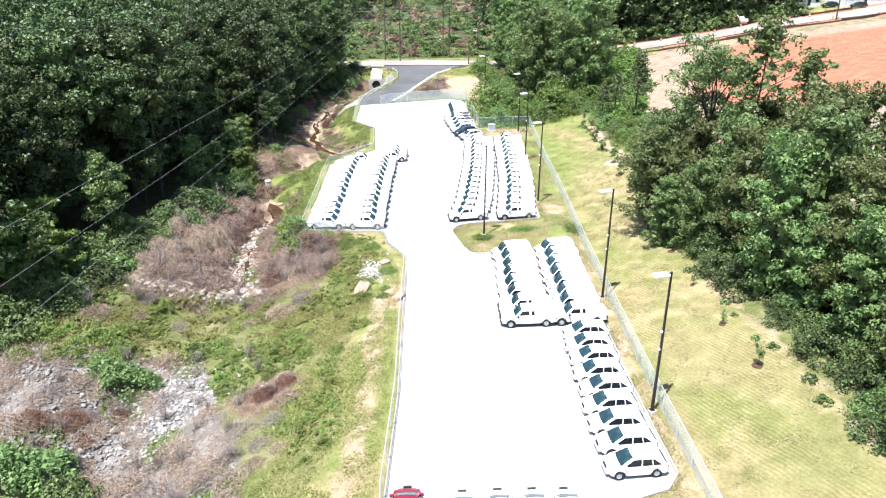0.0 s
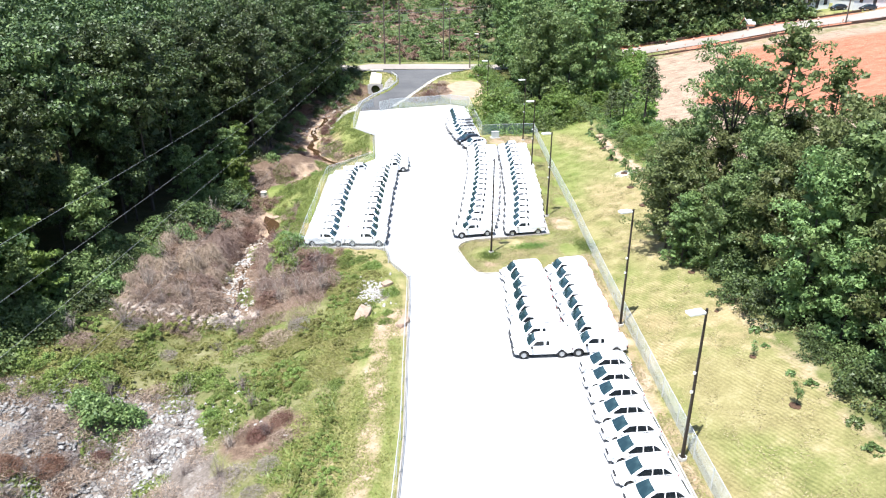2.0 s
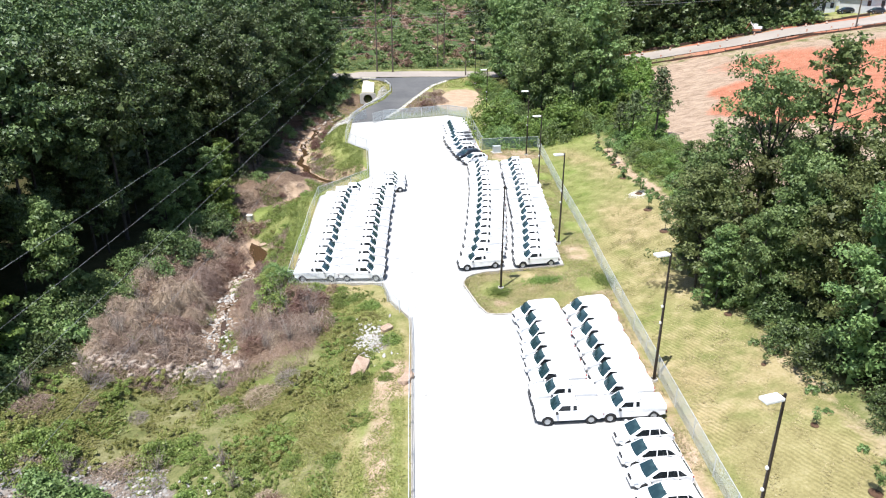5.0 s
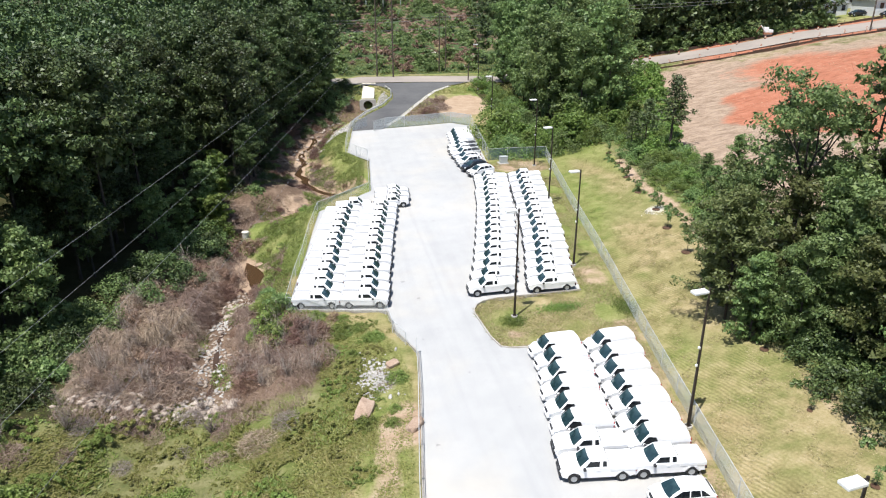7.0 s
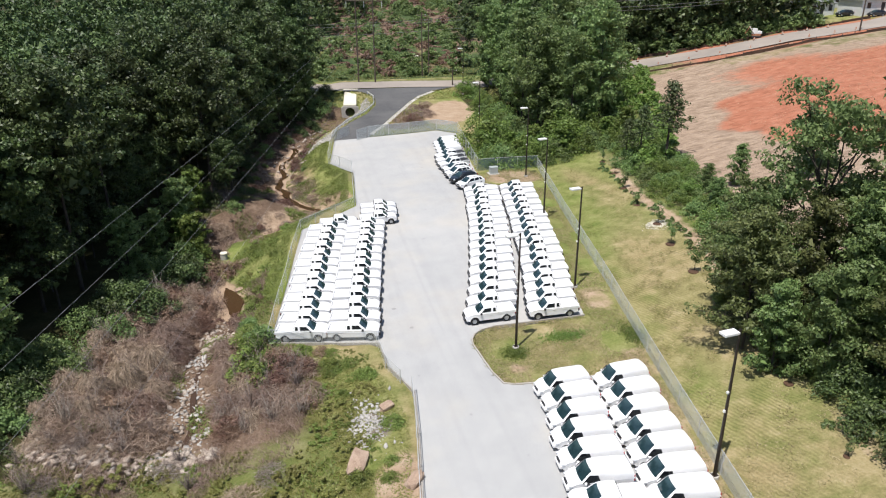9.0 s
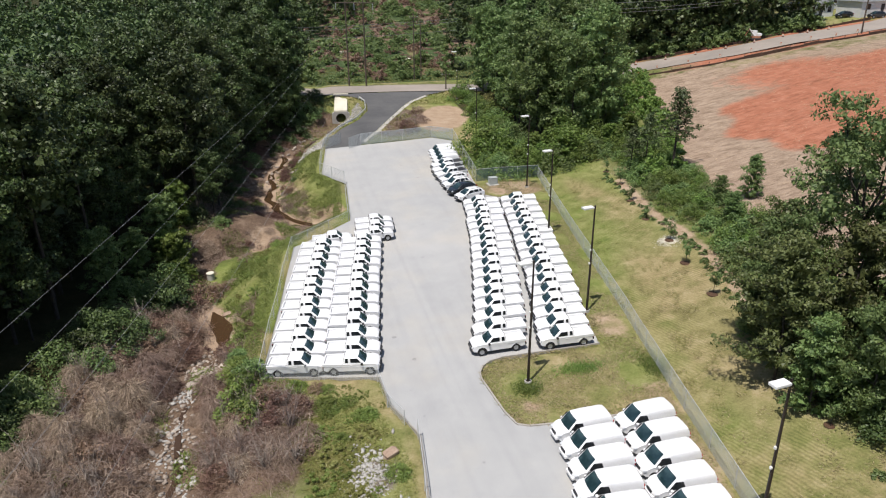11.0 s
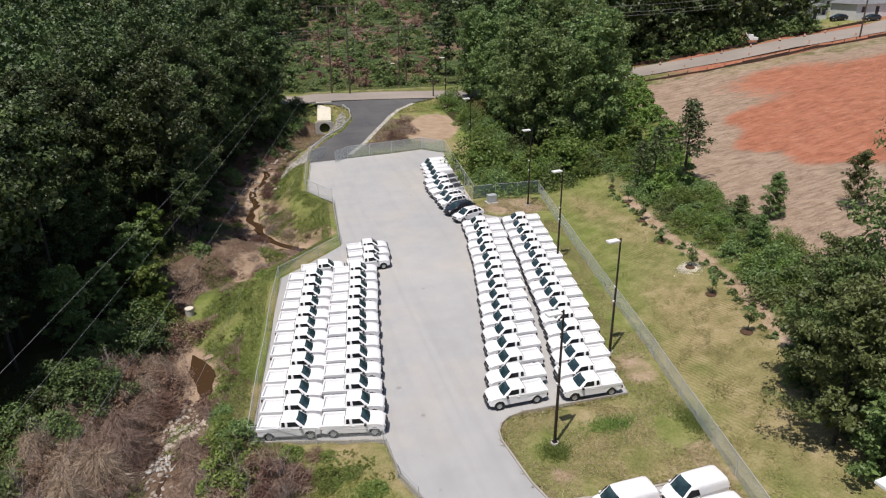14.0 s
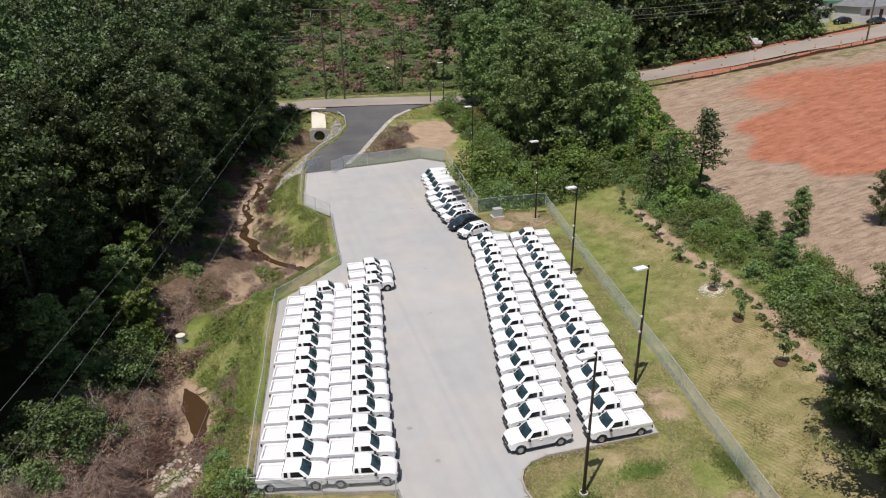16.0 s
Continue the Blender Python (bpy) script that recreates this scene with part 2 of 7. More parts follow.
    # near-black woodland floor: the shade of the trees is put into the colour
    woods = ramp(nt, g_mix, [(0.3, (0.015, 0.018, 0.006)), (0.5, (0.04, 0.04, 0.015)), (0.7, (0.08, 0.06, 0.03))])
    grit = ramp(nt, g_mix, [(0.34, (0.08, 0.062, 0.05)), (0.5, (0.19, 0.16, 0.135)), (0.64, (0.34, 0.31, 0.28))])
    scrub = ramp(nt, g_mix, [(0.34, (0.024, 0.044, 0.016)), (0.5, (0.052, 0.080, 0.030)), (0.66, (0.095, 0.118, 0.05))])
    col = wild
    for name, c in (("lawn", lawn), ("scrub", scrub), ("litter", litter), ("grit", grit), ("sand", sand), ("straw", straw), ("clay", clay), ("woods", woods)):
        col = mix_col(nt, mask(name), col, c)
    nt.links.new(col, p.inputs["Base Color"])
    p.inputs["Roughness"].default_value = 0.95
    p.inputs["Specular IOR Level"].default_value = 0.15
    bump(nt, p, math_node(nt, "ADD", fine, mid), 0.7, 0.15)
    return m


def lot_mat():
    m, nt, p = mat_nodes("bleached_asphalt")
    co = obj_coord(nt)
    big, mid, fine = tex_noise(nt, 0.05, 5, 0.55, co), tex_noise(nt, 0.35, 5, 0.6, co), tex_noise(nt, 40.0, 3, 0.8, co)
    base = ramp(nt, math_node(nt, "ADD", math_node(nt, "MULTIPLY", big, 0.6), math_node(nt, "MULTIPLY", mid, 0.4)),
                [(0.36, (0.308, 0.309, 0.306)), (0.5, (0.350, 0.349, 0.342)), (0.64, (0.395, 0.388, 0.374))])
    # dusty tan wash along the drive and faint tyre streaks running with it
    st = nt.nodes.new("ShaderNodeMapping")
    st.inputs["Scale"].default_value = (1.1, 0.02, 1.0)
    st.inputs["Rotation"].default_value = (0, 0, radians(9))
    nt.links.new(co, st.inputs["Vector"])
    streak = ramp(nt, tex_noise(nt, 1.0, 3, 0.5, st.outputs[0]), [(0.5, (1, 1, 1)), (0.72, (0.90, 0.90, 0.91))])
    dust = ramp(nt, tex_noise(nt, 0.10, 4, 0.6, co), [(0.48, (1, 1, 1)), (0.68, (1.06, 1.01, 0.93))])
    spots = ramp(nt, tex_noise(nt, 0.9, 2, 0.4, co), [(0.20, (0.65, 0.65, 0.65)), (0.25, (1, 1, 1))])
    col = mix_col(nt, 1.0, mix_col(nt, 1.0, mix_col(nt, 0.8, base, streak, "MULTIPLY"), dust, "MULTIPLY"), spots, "MULTIPLY")
    col = mix_col(nt, 0.18, col, ramp(nt, fine, [(0.35, (0.2, 0.2, 0.2)), (0.65, (0.6, 0.6, 0.6))]))
    nt.links.new(col, p.inputs["Base Color"])
    p.inputs["Roughness"].default_value = 0.85
    bump(nt, p, fine, 0.3, 0.01)
    return m


M = {
    "ground": ground_mat(),
    "lot": lot_mat(),
    "asphalt": grainy("dark_asphalt", (0.055, 0.056, 0.059), (0.125, 0.122, 0.119), 0.09, 0.9, scale2=25, bump_s=0.05),
    "road": grainy("worn_road", (0.21, 0.185, 0.16), (0.32, 0.275, 0.235), 0.07, 0.9, scale2=20, bump_s=0.05),
    "concrete": grainy("concrete", (0.36, 0.34, 0.31), (0.50, 0.48, 0.44), 0.8, 0.9),
    "kerb": grainy("dusty_kerb", (0.26, 0.235, 0.20), (0.40, 0.375, 0.34), 0.5, 0.9),
    "slab": grainy("pale_slab", (0.55, 0.51, 0.40), (0.68, 0.64, 0.54), 0.5, 0.9),
    "white_stone": grainy("white_stone", (0.25, 0.235, 0.215), (0.48, 0.46, 0.43), 0.8, 0.95, bump_s=0.5, bump_d=0.05),
    "stone": grainy("pale_stone", (0.17, 0.155, 0.14), (0.44, 0.42, 0.395), 0.8, 0.95, bump_s=0.5, bump_d=0.05, obj_random=0.3),
    "creek_stone": grainy("creek_stone", (0.20, 0.155, 0.12), (0.52, 0.45, 0.38), 1.2, 0.9, bump_s=0.5, bump_d=0.05, obj_random=0.3),
    "water": plain("muddy_water", (0.060, 0.034, 0.017), 0.08),
    "white": plain("white_car_paint", (0.80, 0.80, 0.80), 0.28, 0.0, 0.6),
    "bed": grainy("painted_bed", (0.66, 0.66, 0.66), (0.76, 0.76, 0.76), 2.0, 0.55, bump_s=0.05),
    "black_paint": plain("black_car_paint", (0.015, 0.018, 0.022), 0.25, 0.0, 0.8),
    "red_paint": plain("red_car_paint", (0.22, 0.012, 0.03), 0.3, 0.1, 0.6),
    "trim": plain("black_trim", (0.022, 0.022, 0.024), 0.6),
    "under": plain("underbody", (0.012, 0.012, 0.012), 0.9),
    "tyre": plain("tyre_rubber", (0.018, 0.018, 0.019), 0.85),
    "rim": plain("steel_rim", (0.42, 0.43, 0.44), 0.4, 0.6),
    "lamp_lens": plain("headlight_lens", (0.62, 0.64, 0.66), 0.12, 0.1, 0.5),
    "tail": plain("red_lens", (0.35, 0.012, 0.012), 0.2),
    "bronze": plain("dark_bronze_pole", (0.035, 0.026, 0.02), 0.5, 0.4),
    "fixture": plain("pale_fixture", (0.72, 0.72, 0.70), 0.5),
    "galv": plain("galvanised_steel", (0.56, 0.57, 0.58), 0.5, 0.3),
    "chain": fence_mesh_mat("chain_link", (0.62, 0.65, 0.66), 0.06),
    "chain_far": fence_mesh_mat("close_woven_chain_link", (0.36, 0.40, 0.41), 0.5),
    "chain_dense": fence_mesh_mat("weathered_chain_link", (0.72, 0.76, 0.75), 0.3),
    "chain_dark": fence_mesh_mat("dark_coated_chain_link", (0.09, 0.13, 0.135), 0.5),
    "bark": grainy("bark", (0.024, 0.019, 0.015), (0.068, 0.056, 0.044), 2.0, 0.95, bump_s=0.6, bump_d=0.05),
    "pole_wood": grainy("tarred_pole", (0.05, 0.038, 0.03), (0.11, 0.085, 0.065), 1.5, 0.9),
    # darker leaf copy: the creek woods' deep shade is put into its colour
    "leaf": leafy("shaded_broad_leaves", (0.021, 0.037, 0.012), (0.052, 0.082, 0.026), (0.122, 0.166, 0.052), 0.12, 0.7),
    # lighter leaf copy, with the sunlight put into its colour
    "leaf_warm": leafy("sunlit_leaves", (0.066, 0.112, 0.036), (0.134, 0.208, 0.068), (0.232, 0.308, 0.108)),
    "leaf_brown": leafy("browning_leaves", (0.058, 0.090, 0.030), (0.114, 0.158, 0.053), (0.19, 0.234, 0.087)),
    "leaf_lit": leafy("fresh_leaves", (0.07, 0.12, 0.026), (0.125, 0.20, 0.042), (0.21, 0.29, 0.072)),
    "leaf_olive": leafy("olive_leaves", (0.060, 0.083, 0.027), (0.116, 0.147, 0.049), (0.19, 0.216, 0.082)),
    "needle": leafy("pine_needles", (0.045, 0.07, 0.026), (0.08, 0.11, 0.042), (0.13, 0.16, 0.065), 0.15),
    "vine": leafy("vine_leaves", (0.085, 0.135, 0.028), (0.162, 0.226, 0.052), (0.27, 0.318, 0.10)),
    "grey_twig": leafy("grey_dead_stems", (0.13, 0.102, 0.085), (0.25, 0.208, 0.178), (0.39, 0.34, 0.30), 0.1),
    "twig": leafy("dead_twigs", (0.14, 0.098, 0.069), (0.278, 0.205, 0.15), (0.43, 0.342, 0.262), 0.1),
    "dark_twig": leafy("dark_dead_stems", (0.09, 0.052, 0.036), (0.185, 0.115, 0.08), (0.31, 0.214, 0.155), 0.1),
    "rust_twig": leafy("rusty_dead_leaves", (0.09, 0.05, 0.033), (0.18, 0.10, 0.064), (0.28, 0.175, 0.12), 0.15),
    "blade": leafy("grass_blades", (0.11, 0.13, 0.03), (0.19, 0.20, 0.055), (0.30, 0.275, 0.11), 0.25),
    "dry_blade": leafy("dry_grass_blades", (0.165, 0.145, 0.06), (0.275, 0.235, 0.115), (0.39, 0.325, 0.19), 0.2),
    "straw_blade": leafy("straw_stalks", (0.22, 0.14, 0.08), (0.34, 0.24, 0.15), (0.46, 0.36, 0.25), 0.1),
    "rust": grainy("rusty_clay", (0.30, 0.12, 0.06), (0.48, 0.24, 0.14), 1.0, 0.95),
    "boulder": grainy("pink_boulder", (0.24, 0.16, 0.11), (0.42, 0.32, 0.245), 1.1, 0.95, bump_s=0.6, bump_d=0.06),
    "mulch": grainy("bark_mulch", (0.045, 0.022, 0.012), (0.10, 0.055, 0.03), 6.0, 1.0),
    "cabinet": plain("grey_green_cabinet", (0.36, 0.39, 0.38), 0.5),
    "orange": plain("orange_plastic", (0.36, 0.085, 0.03), 0.7),
    "silt": grainy("muddy_fabric", (0.035, 0.022, 0.016), (0.10, 0.05, 0.032), 0.6, 0.95),
    "wire": plain("aluminium_cable", (0.27, 0.27, 0.27), 0.5, 0.2),
    "insulator": plain("pale_insulator", (0.70, 0.72, 0.72), 0.3),
    "roof": grainy("grey_shingle", (0.13, 0.135, 0.145), (0.21, 0.215, 0.225), 1.0, 0.9),
    "green_roof": plain("green_metal_roof", (0.04, 0.20, 0.13), 0.5),
    "siding": grainy("pale_siding", (0.58, 0.58, 0.57), (0.70, 0.70, 0.68), 0.7, 0.8),
    "glass": None,
}


def glass_mat():
    m, nt, p = mat_nodes("tinted_glass")
    c = ramp(nt, tex_noise(nt, 1.3, 2, 0.5, obj_coord(nt)), [(0.4, (0.014, 0.032, 0.038)), (0.6, (0.036, 0.066, 0.072))])
    nt.links.new(c, p.inputs["Base Color"])
    p.inputs["Roughness"].default_value = 0.06
    p.inputs["Specular IOR Level"].default_value = 0.6
    return m


M["glass"] = glass_mat()
M["side_glass"] = plain("dark_side_glass", (0.012, 0.015, 0.017), 0.1)

# ---------------------------------------------------------------- mesh tools
def part(name, bm, material, parent=None, label="", smooth_shade=False):
    """Links a bmesh (or a ready mesh) as one object under a thing or part."""
    if isinstance(bm, bpy.types.Mesh):
        me = bm
    else:
        me = bpy.data.meshes.new(name)
        bm.to_mesh(me)
        bm.free()
        if smooth_shade:
            me.polygons.foreach_set("use_smooth", [True] * len(me.polygons))
    if material is not None and not me.materials:
        me.materials.append(material)
    ob = new(name, me)
    if parent is not None:
        ob.parent = parent
    if label:
        tagged(ob, label)
    return ob


def thing(name, label, category, group="", kind=""):
    return tagged(new(name), label, category, group, kind)


def box(bm, x0, x1, y0, y1, z0, z1, bevel=0.0):
    r = bmesh.ops.create_cube(bm, size=1)
    vs = r["verts"]
    for v in vs:
        v.co = Vector((x0 + (v.co.x + 0.5) * (x1 - x0), y0 + (v.co.y + 0.5) * (y1 - y0), z0 + (v.co.z + 0.5) * (z1 - z0)))
    if bevel:
        es = list({e for v in vs for e in v.link_edges})
        bmesh.ops.bevel(bm, geom=es, offset=bevel, segments=2, affect="EDGES", profile=0.7)
    return bm


def boxed(*a, **k):
    return box(bmesh.new(), *a, **k)


def cyl(bm, p, q, r0, r1=None, n=10):
    """A tapered round bar from p to q."""
    p, q = Vector(p), Vector(q)
    r1 = r0 if r1 is None else r1
    turn = (q - p).to_track_quat("Z", "Y").to_matrix()
    rings = []
    for c, r in ((p, r0), (q, r1)):
        rings.append([bm.verts.new(c + turn @ Vector((r * math.cos(2 * math.pi * i / n), r * math.sin(2 * math.pi * i / n), 0))) for i in range(n)])
    for i in range(n):
        bm.faces.new((rings[0][i], rings[0][(i + 1) % n], rings[1][(i + 1) % n], rings[1][i]))
    bm.faces.new(rings[0][::-1])
    bm.faces.new(rings[1])
    return bm


def ribbon(bm, path, half, rise=0.0):
    """A draped strip along a path of (x, y) with half widths on both sides."""
    rows = []
    for i, (x, y) in enumerate(path):
        a, b = path[max(i - 1, 0)], path[min(i + 1, len(path) - 1)]
        t = Vector((b[0] - a[0], b[1] - a[1])).normalized()
        nrm = Vector((-t.y, t.x))
        h = half[i] if isinstance(half, (list, tuple)) else half
        rows.append([bm.verts.new((x + nrm.x * h * s, y + nrm.y * h * s, level(x + nrm.x * h * s * 0.9, y + nrm.y * h * s * 0.9) + rise)) for s in (-1, -0.5, 0, 0.5, 1)])
    for a, b in zip(rows, rows[1:]):
        for i in range(4):
            bm.faces.new((a[i + 1], a[i], b[i], b[i + 1]))
    return bm


def densify(path, step):
    out = []
    for a, b in zip(path, path[1:]):
        n = max(1, int(math.dist(a, b) / step))
        out += [tuple(a[k] + (b[k] - a[k]) * i / n for k in range(len(a))) for i in range(n)]
    return out + [tuple(path[-1])]


def inside(x, y, poly):
    c = np.zeros(np.shape(x), bool)
    for (x0, y0), (x1, y1) in zip(poly, poly[1:] + poly[:1]):
        hit = ((y0 > y) != (y1 > y)) & (x < (x1 - x0) * (y - y0) / (y1 - y0 + 1e-9) + x0)
        c ^= hit
    return c


def drape(bm, poly, rise, step=3.0):
    """A flat polygon cut to strips and laid on the lot's grade."""
    f = bm.faces.new([bm.verts.new((x, y, 0)) for x, y in poly])
    xs, ys = [p[0] for p in poly], [p[1] for p in poly]
    for axis, lo, hi in ((0, min(xs), max(xs)), (1, min(ys), max(ys))):
        v = lo + step
        while v < hi:
            n = [0, 0, 0]
            n[axis] = 1
            c = [0, 0, 0]
            c[axis] = v
            bmesh.ops.bisect_plane(bm, geom=bm.verts[:] + bm.edges[:] + bm.faces[:], plane_co=c, plane_no=n)
            v += step
    bmesh.ops.triangulate(bm, faces=bm.faces[:])
    for v in bm.verts:
        v.co.z = float(lot_z(v.co.x, v.co.y)) + rise
    bmesh.ops.recalc_face_normals(bm, faces=bm.faces[:])
    if sum(f.normal.z for f in bm.faces) < 0:
        bmesh.ops.reverse_faces(bm, faces=bm.faces[:])
    return bm

# ---------------------------------------------------------------- ground, lot, roads
LOT = [(0.8, 5), (3.1, 35), (5.1, 46), (6.6, 57), (8.2, 68), (8.9, 74), (8.2, 76.2), (7.4, 78.5), (7.1, 82.9), (2.0, 84.4), (-2.9, 85.9),
       (-1.0, 100), (0.95, 115.6), (2.9, 117.2), (6.5, 120.5), (9.0, 123.0), (10.2, 140), (8.6, 143), (6.8, 147), (8.7, 163.2),
       (23.8, 163.5), (29.5, 163.9), (32.7, 160.2), (29.9, 134), (29.5, 127.4), (31.4, 125.4), (35.6, 123.7),
       (32.9, 112), (29.9, 96), (27.5, 82.6), (18.3, 82.95), (17.0, 82.65), (16.15, 82.0), (15.65, 81.1), (15.5, 80.0), (15.9, 75), (16.3, 73.2), (17.2, 72.7),
       (20, 72.3), (26.4, 71.9), (27.1, 71.3), (26.0, 62), (23.0, 43), (21.8, 33.6), (20.6, 32.4), (16.0, 31.6), (15.0, 24), (14.6, 5)]
APRON = [(8.7, 163.1), (10.0, 170.2), (13.0, 176.4), (17.4, 182.7), (20.4, 189.8), (20.9, 195.5), (20.2, 199.5), (17.5, 202.6), (12, 204.6), (12, 205.4), (42, 204.4), (42, 203.3),
         (36, 200.4), (31.6, 196), (28.2, 190.2), (24.2, 182), (19.8, 172.4), (15.2, 163.1)]

xs = np.concatenate([np.linspace(-900, -70, 24)[:-1], np.arange(-70, 80, 1.0), np.linspace(80, 900, 40)])
ys = np.concatenate([np.linspace(-300, -8, 10)[:-1], np.arange(-8, 240, 1.0), np.linspace(240, 1500, 60)])
GX, GY = np.meshgrid(xs, ys)
GZ = ground_z(GX, GY)
rng = np.random.default_rng(5)
in_lot = inside(GX, GY, LOT) | inside(GX, GY, APRON)
lump = rng.normal(0, 0.05, GZ.shape) + 0.3 * np.sin(GX * 0.31 + 1.3 * np.sin(GY * 0.17)) * np.sin(GY * 0.23) * (GX < lot_x(GY) - 3) * smooth(1.5, 4, np.abs(GX - stream_x(GY)))
GZ = np.where(in_lot, GZ - 0.3, GZ + lump * ((GX < lot_x(GY) - 1.2) | (GX > fence_x(GY) + 1)))
nx, ny = len(xs), len(ys)
idx = np.arange(nx * ny).reshape(ny, nx)
quads = np.stack([idx[:-1, :-1], idx[:-1, 1:], idx[1:, 1:], idx[1:, :-1]], -1).reshape(-1, 4)
me = bpy.data.meshes.new("ground")
me.from_pydata(np.stack([GX, GY, GZ], -1).reshape(-1, 3).tolist(), [], quads.tolist())
me.polygons.foreach_set("use_smooth", [True] * len(me.polygons))
me.materials.append(M["ground"])


def put_mask(name, v):
    a = me.attributes.new(name, "FLOAT", "POINT")
    a.data.foreach_set("value", np.clip(v, 0, 1).astype(np.float32).ravel())


XF, XL, XS = fence_x(GY), lot_x(GY), stream_x(GY)
dS = np.abs(GX - XS)


def wood_x(y):
    """Where the wood begins above the grass slope."""
    return fence_x(y) + np.interp(y, [0, 35, 50, 60, 72, 82, 95, 110, 130], [11.9, 11.4, 10.5, 10.0, 9.6, 11.3, 12.3, 10.8, 10.6])


def field_x(y):
    """Where the bare graded field begins."""
    return np.interp(y, [40, 70, 84, 95, 105, 118, 137, 155, 185], [60, 54, 51.5, 51.5, 54, 58, 66, 73, 84])


RUBBLE = [(-34, 60), (-28, 60.5), (-19.4, 61), (-11.6, 60), (-9.4, 52), (-6.5, 42), (-5.5, 30), (-12, 26), (-16, 36), (-20, 45), (-25, 48), (-34, 50)]
right_edge = wood_x(GY)
inner = smooth(0, 2.5, GX - (XL - 6.0)) * (GX < right_edge)
lawn = inner * (GY < 136) + smooth(30, 31, GX) * smooth(41.5, 39, GX) * (GY > 130) * (GY < 172) + ((GY > 168) & (GY < 206) & (GX > -2) & (GX < 45))
lawn += smooth(9.5, 7.0, np.abs(GX + 4.5)) * smooth(94, 98, GY) * smooth(122, 117, GY) + smooth(4.0, 3.0, np.abs(GX - 5)) * smooth(132, 136, GY) * (GY < 163)
lawn += (GX > 132) * (GX < 175) * (GY > 184) * (GY < 206) + smooth(5.5, 3.0, np.hypot(GX - 79, (GY - 167.5) * 0.9)) + smooth(7, 4, np.hypot((GX - 97) * 0.5, GY - 164))
lawn += (GY > 216) * (GX > 0) * (GX < 60) * smooth(232, 222, GY) * 0.6
put_mask("lawn", lawn)
put_mask("lush", 0.6 * smooth(94, 110, GY) * smooth(4.0, 9.0, right_edge - GX) * (GX > XF) + smooth(102, 116, GY) * smooth(0.2, 0.8, np.sin(GX * 0.5 + GY * 0.07) * 0.4 + 0.6) + smooth(3.2, 1.0, np.abs(GX - XF - 1.2)) * (GY > 60) * 0.5 + (GX < 0) * (GY > 94) + smooth(2.6, 1.2, np.abs(GX - XL + 2.0)) * (GY < 84) * (GY > 38) + smooth(2.6, 1.2, np.abs(GX - XF + 2.2)) * (GY > 74) + smooth(2.5, 1.0, np.hypot(GX - 19.4, GY - 78.6)))
put_mask("dry", 0.6 * smooth(1.5, 5.0, GX - XF) * (GX < right_edge + 2) * smooth(62, 72, GY) * smooth(108, 94, GY) + 0.35 * smooth(40, 30, GY) + 0.65 * smooth(64, 54, GY) * (GX > XF) * smooth(-0.5, 0.5, np.sin(GX * 0.55 + GY * 0.22) + np.sin(GY * 0.31 - GX * 0.2)))
put_mask("blanket", smooth(0, 1.5, GX - XF) * (GX < right_edge) * (GY < 128))
east = np.interp(GY, [90, 97, 100, 106, 110, 121, 126, 136], [10.5, 3.2, 1.4, 1.2, -1.2, -1.4, 5.0, 4.0])
litter = smooth(-11 - 6 * smooth(98, 106, GY), -7 - 6 * smooth(98, 106, GY), GX - XS) * smooth(east + 1.5, east - 1.0, GX - XS) * smooth(70, 75, GY) * (GY < 190) * 0.95
litter += smooth(4.5, 2.5, np.hypot(GX + 5, (GY - 51) * 1.1)) * 0.8
litter += smooth(226, 246, GY) * (GX > 5) * (GX < 95) * smooth(0.3 - 0.8 * smooth(250, 300, GY), 1.0 - 0.7 * smooth(250, 300, GY), np.sin(GX * 0.33 + 0.6 * np.sin(GY * 0.11)) + np.sin(GY * 0.17 + GX * 0.12)) * 0.9 + smooth(6, 3, np.hypot(GX - 44, (GY - 236) * 0.5)) + smooth(7, 4, np.hypot(GX - 9.5, (GY - 187) * 0.9))
litter += smooth(5, 3, np.hypot(GX - 26.5, (GY - 177) * 0.7)) * 0.9
put_mask("scrub", (GY > 218) * (GX > 0) * (GX < 95) * smooth(0.55, 0.0, np.sin(GX * 0.33 + 0.6 * np.sin(GY * 0.11)) + np.sin(GY * 0.17 + GX * 0.12)) * 0.9 + (GY > 218) * (GY < 245) * 0.6 + (GX > 0) * (GX < 12) * (GY > 193) * (GY < 206))
put_mask("litter", litter * (GX < XL - 0.5 + 200 * (GY > 168)))
sand = smooth(2.6, 1.3, np.abs(GX - XS + 0.3)) * (GY > 74) * (GY < 92) * 0.16 + smooth(2.4, 1.4, dS) * (GY >= 97) * (GY < 108) * 0.5 + smooth(2.0, 0.8, dS) * (GY > 124) * (GY < 168) * 0.7 + smooth(4.0, 2.2, np.hypot((GX - 1.2) * 0.55, GY - 125)) * 0.8 + smooth(4.4, 2.4, np.abs(GX - XS - 0.6)) * (GY > 122) * (GY < 148) * 0.9 + smooth(3.4, 1.8, np.hypot(GX + 9.6, (GY - 101.5) * 0.5)) * 0.85
sand += smooth(3.0, 1.0, np.abs(GX - XS - 1.2)) * smooth(140, 144, GY) * smooth(158, 150, GY) * 0.8
sand += smooth(1.3, 0.5, np.abs(GX - right_edge)) * (GY > 72) * (GY < 124) * 0.75
sand += smooth(1.5, 0.5, np.abs(GX - right_edge + 0.3)) * (GY > 28) * (GY < 62) * 0.42
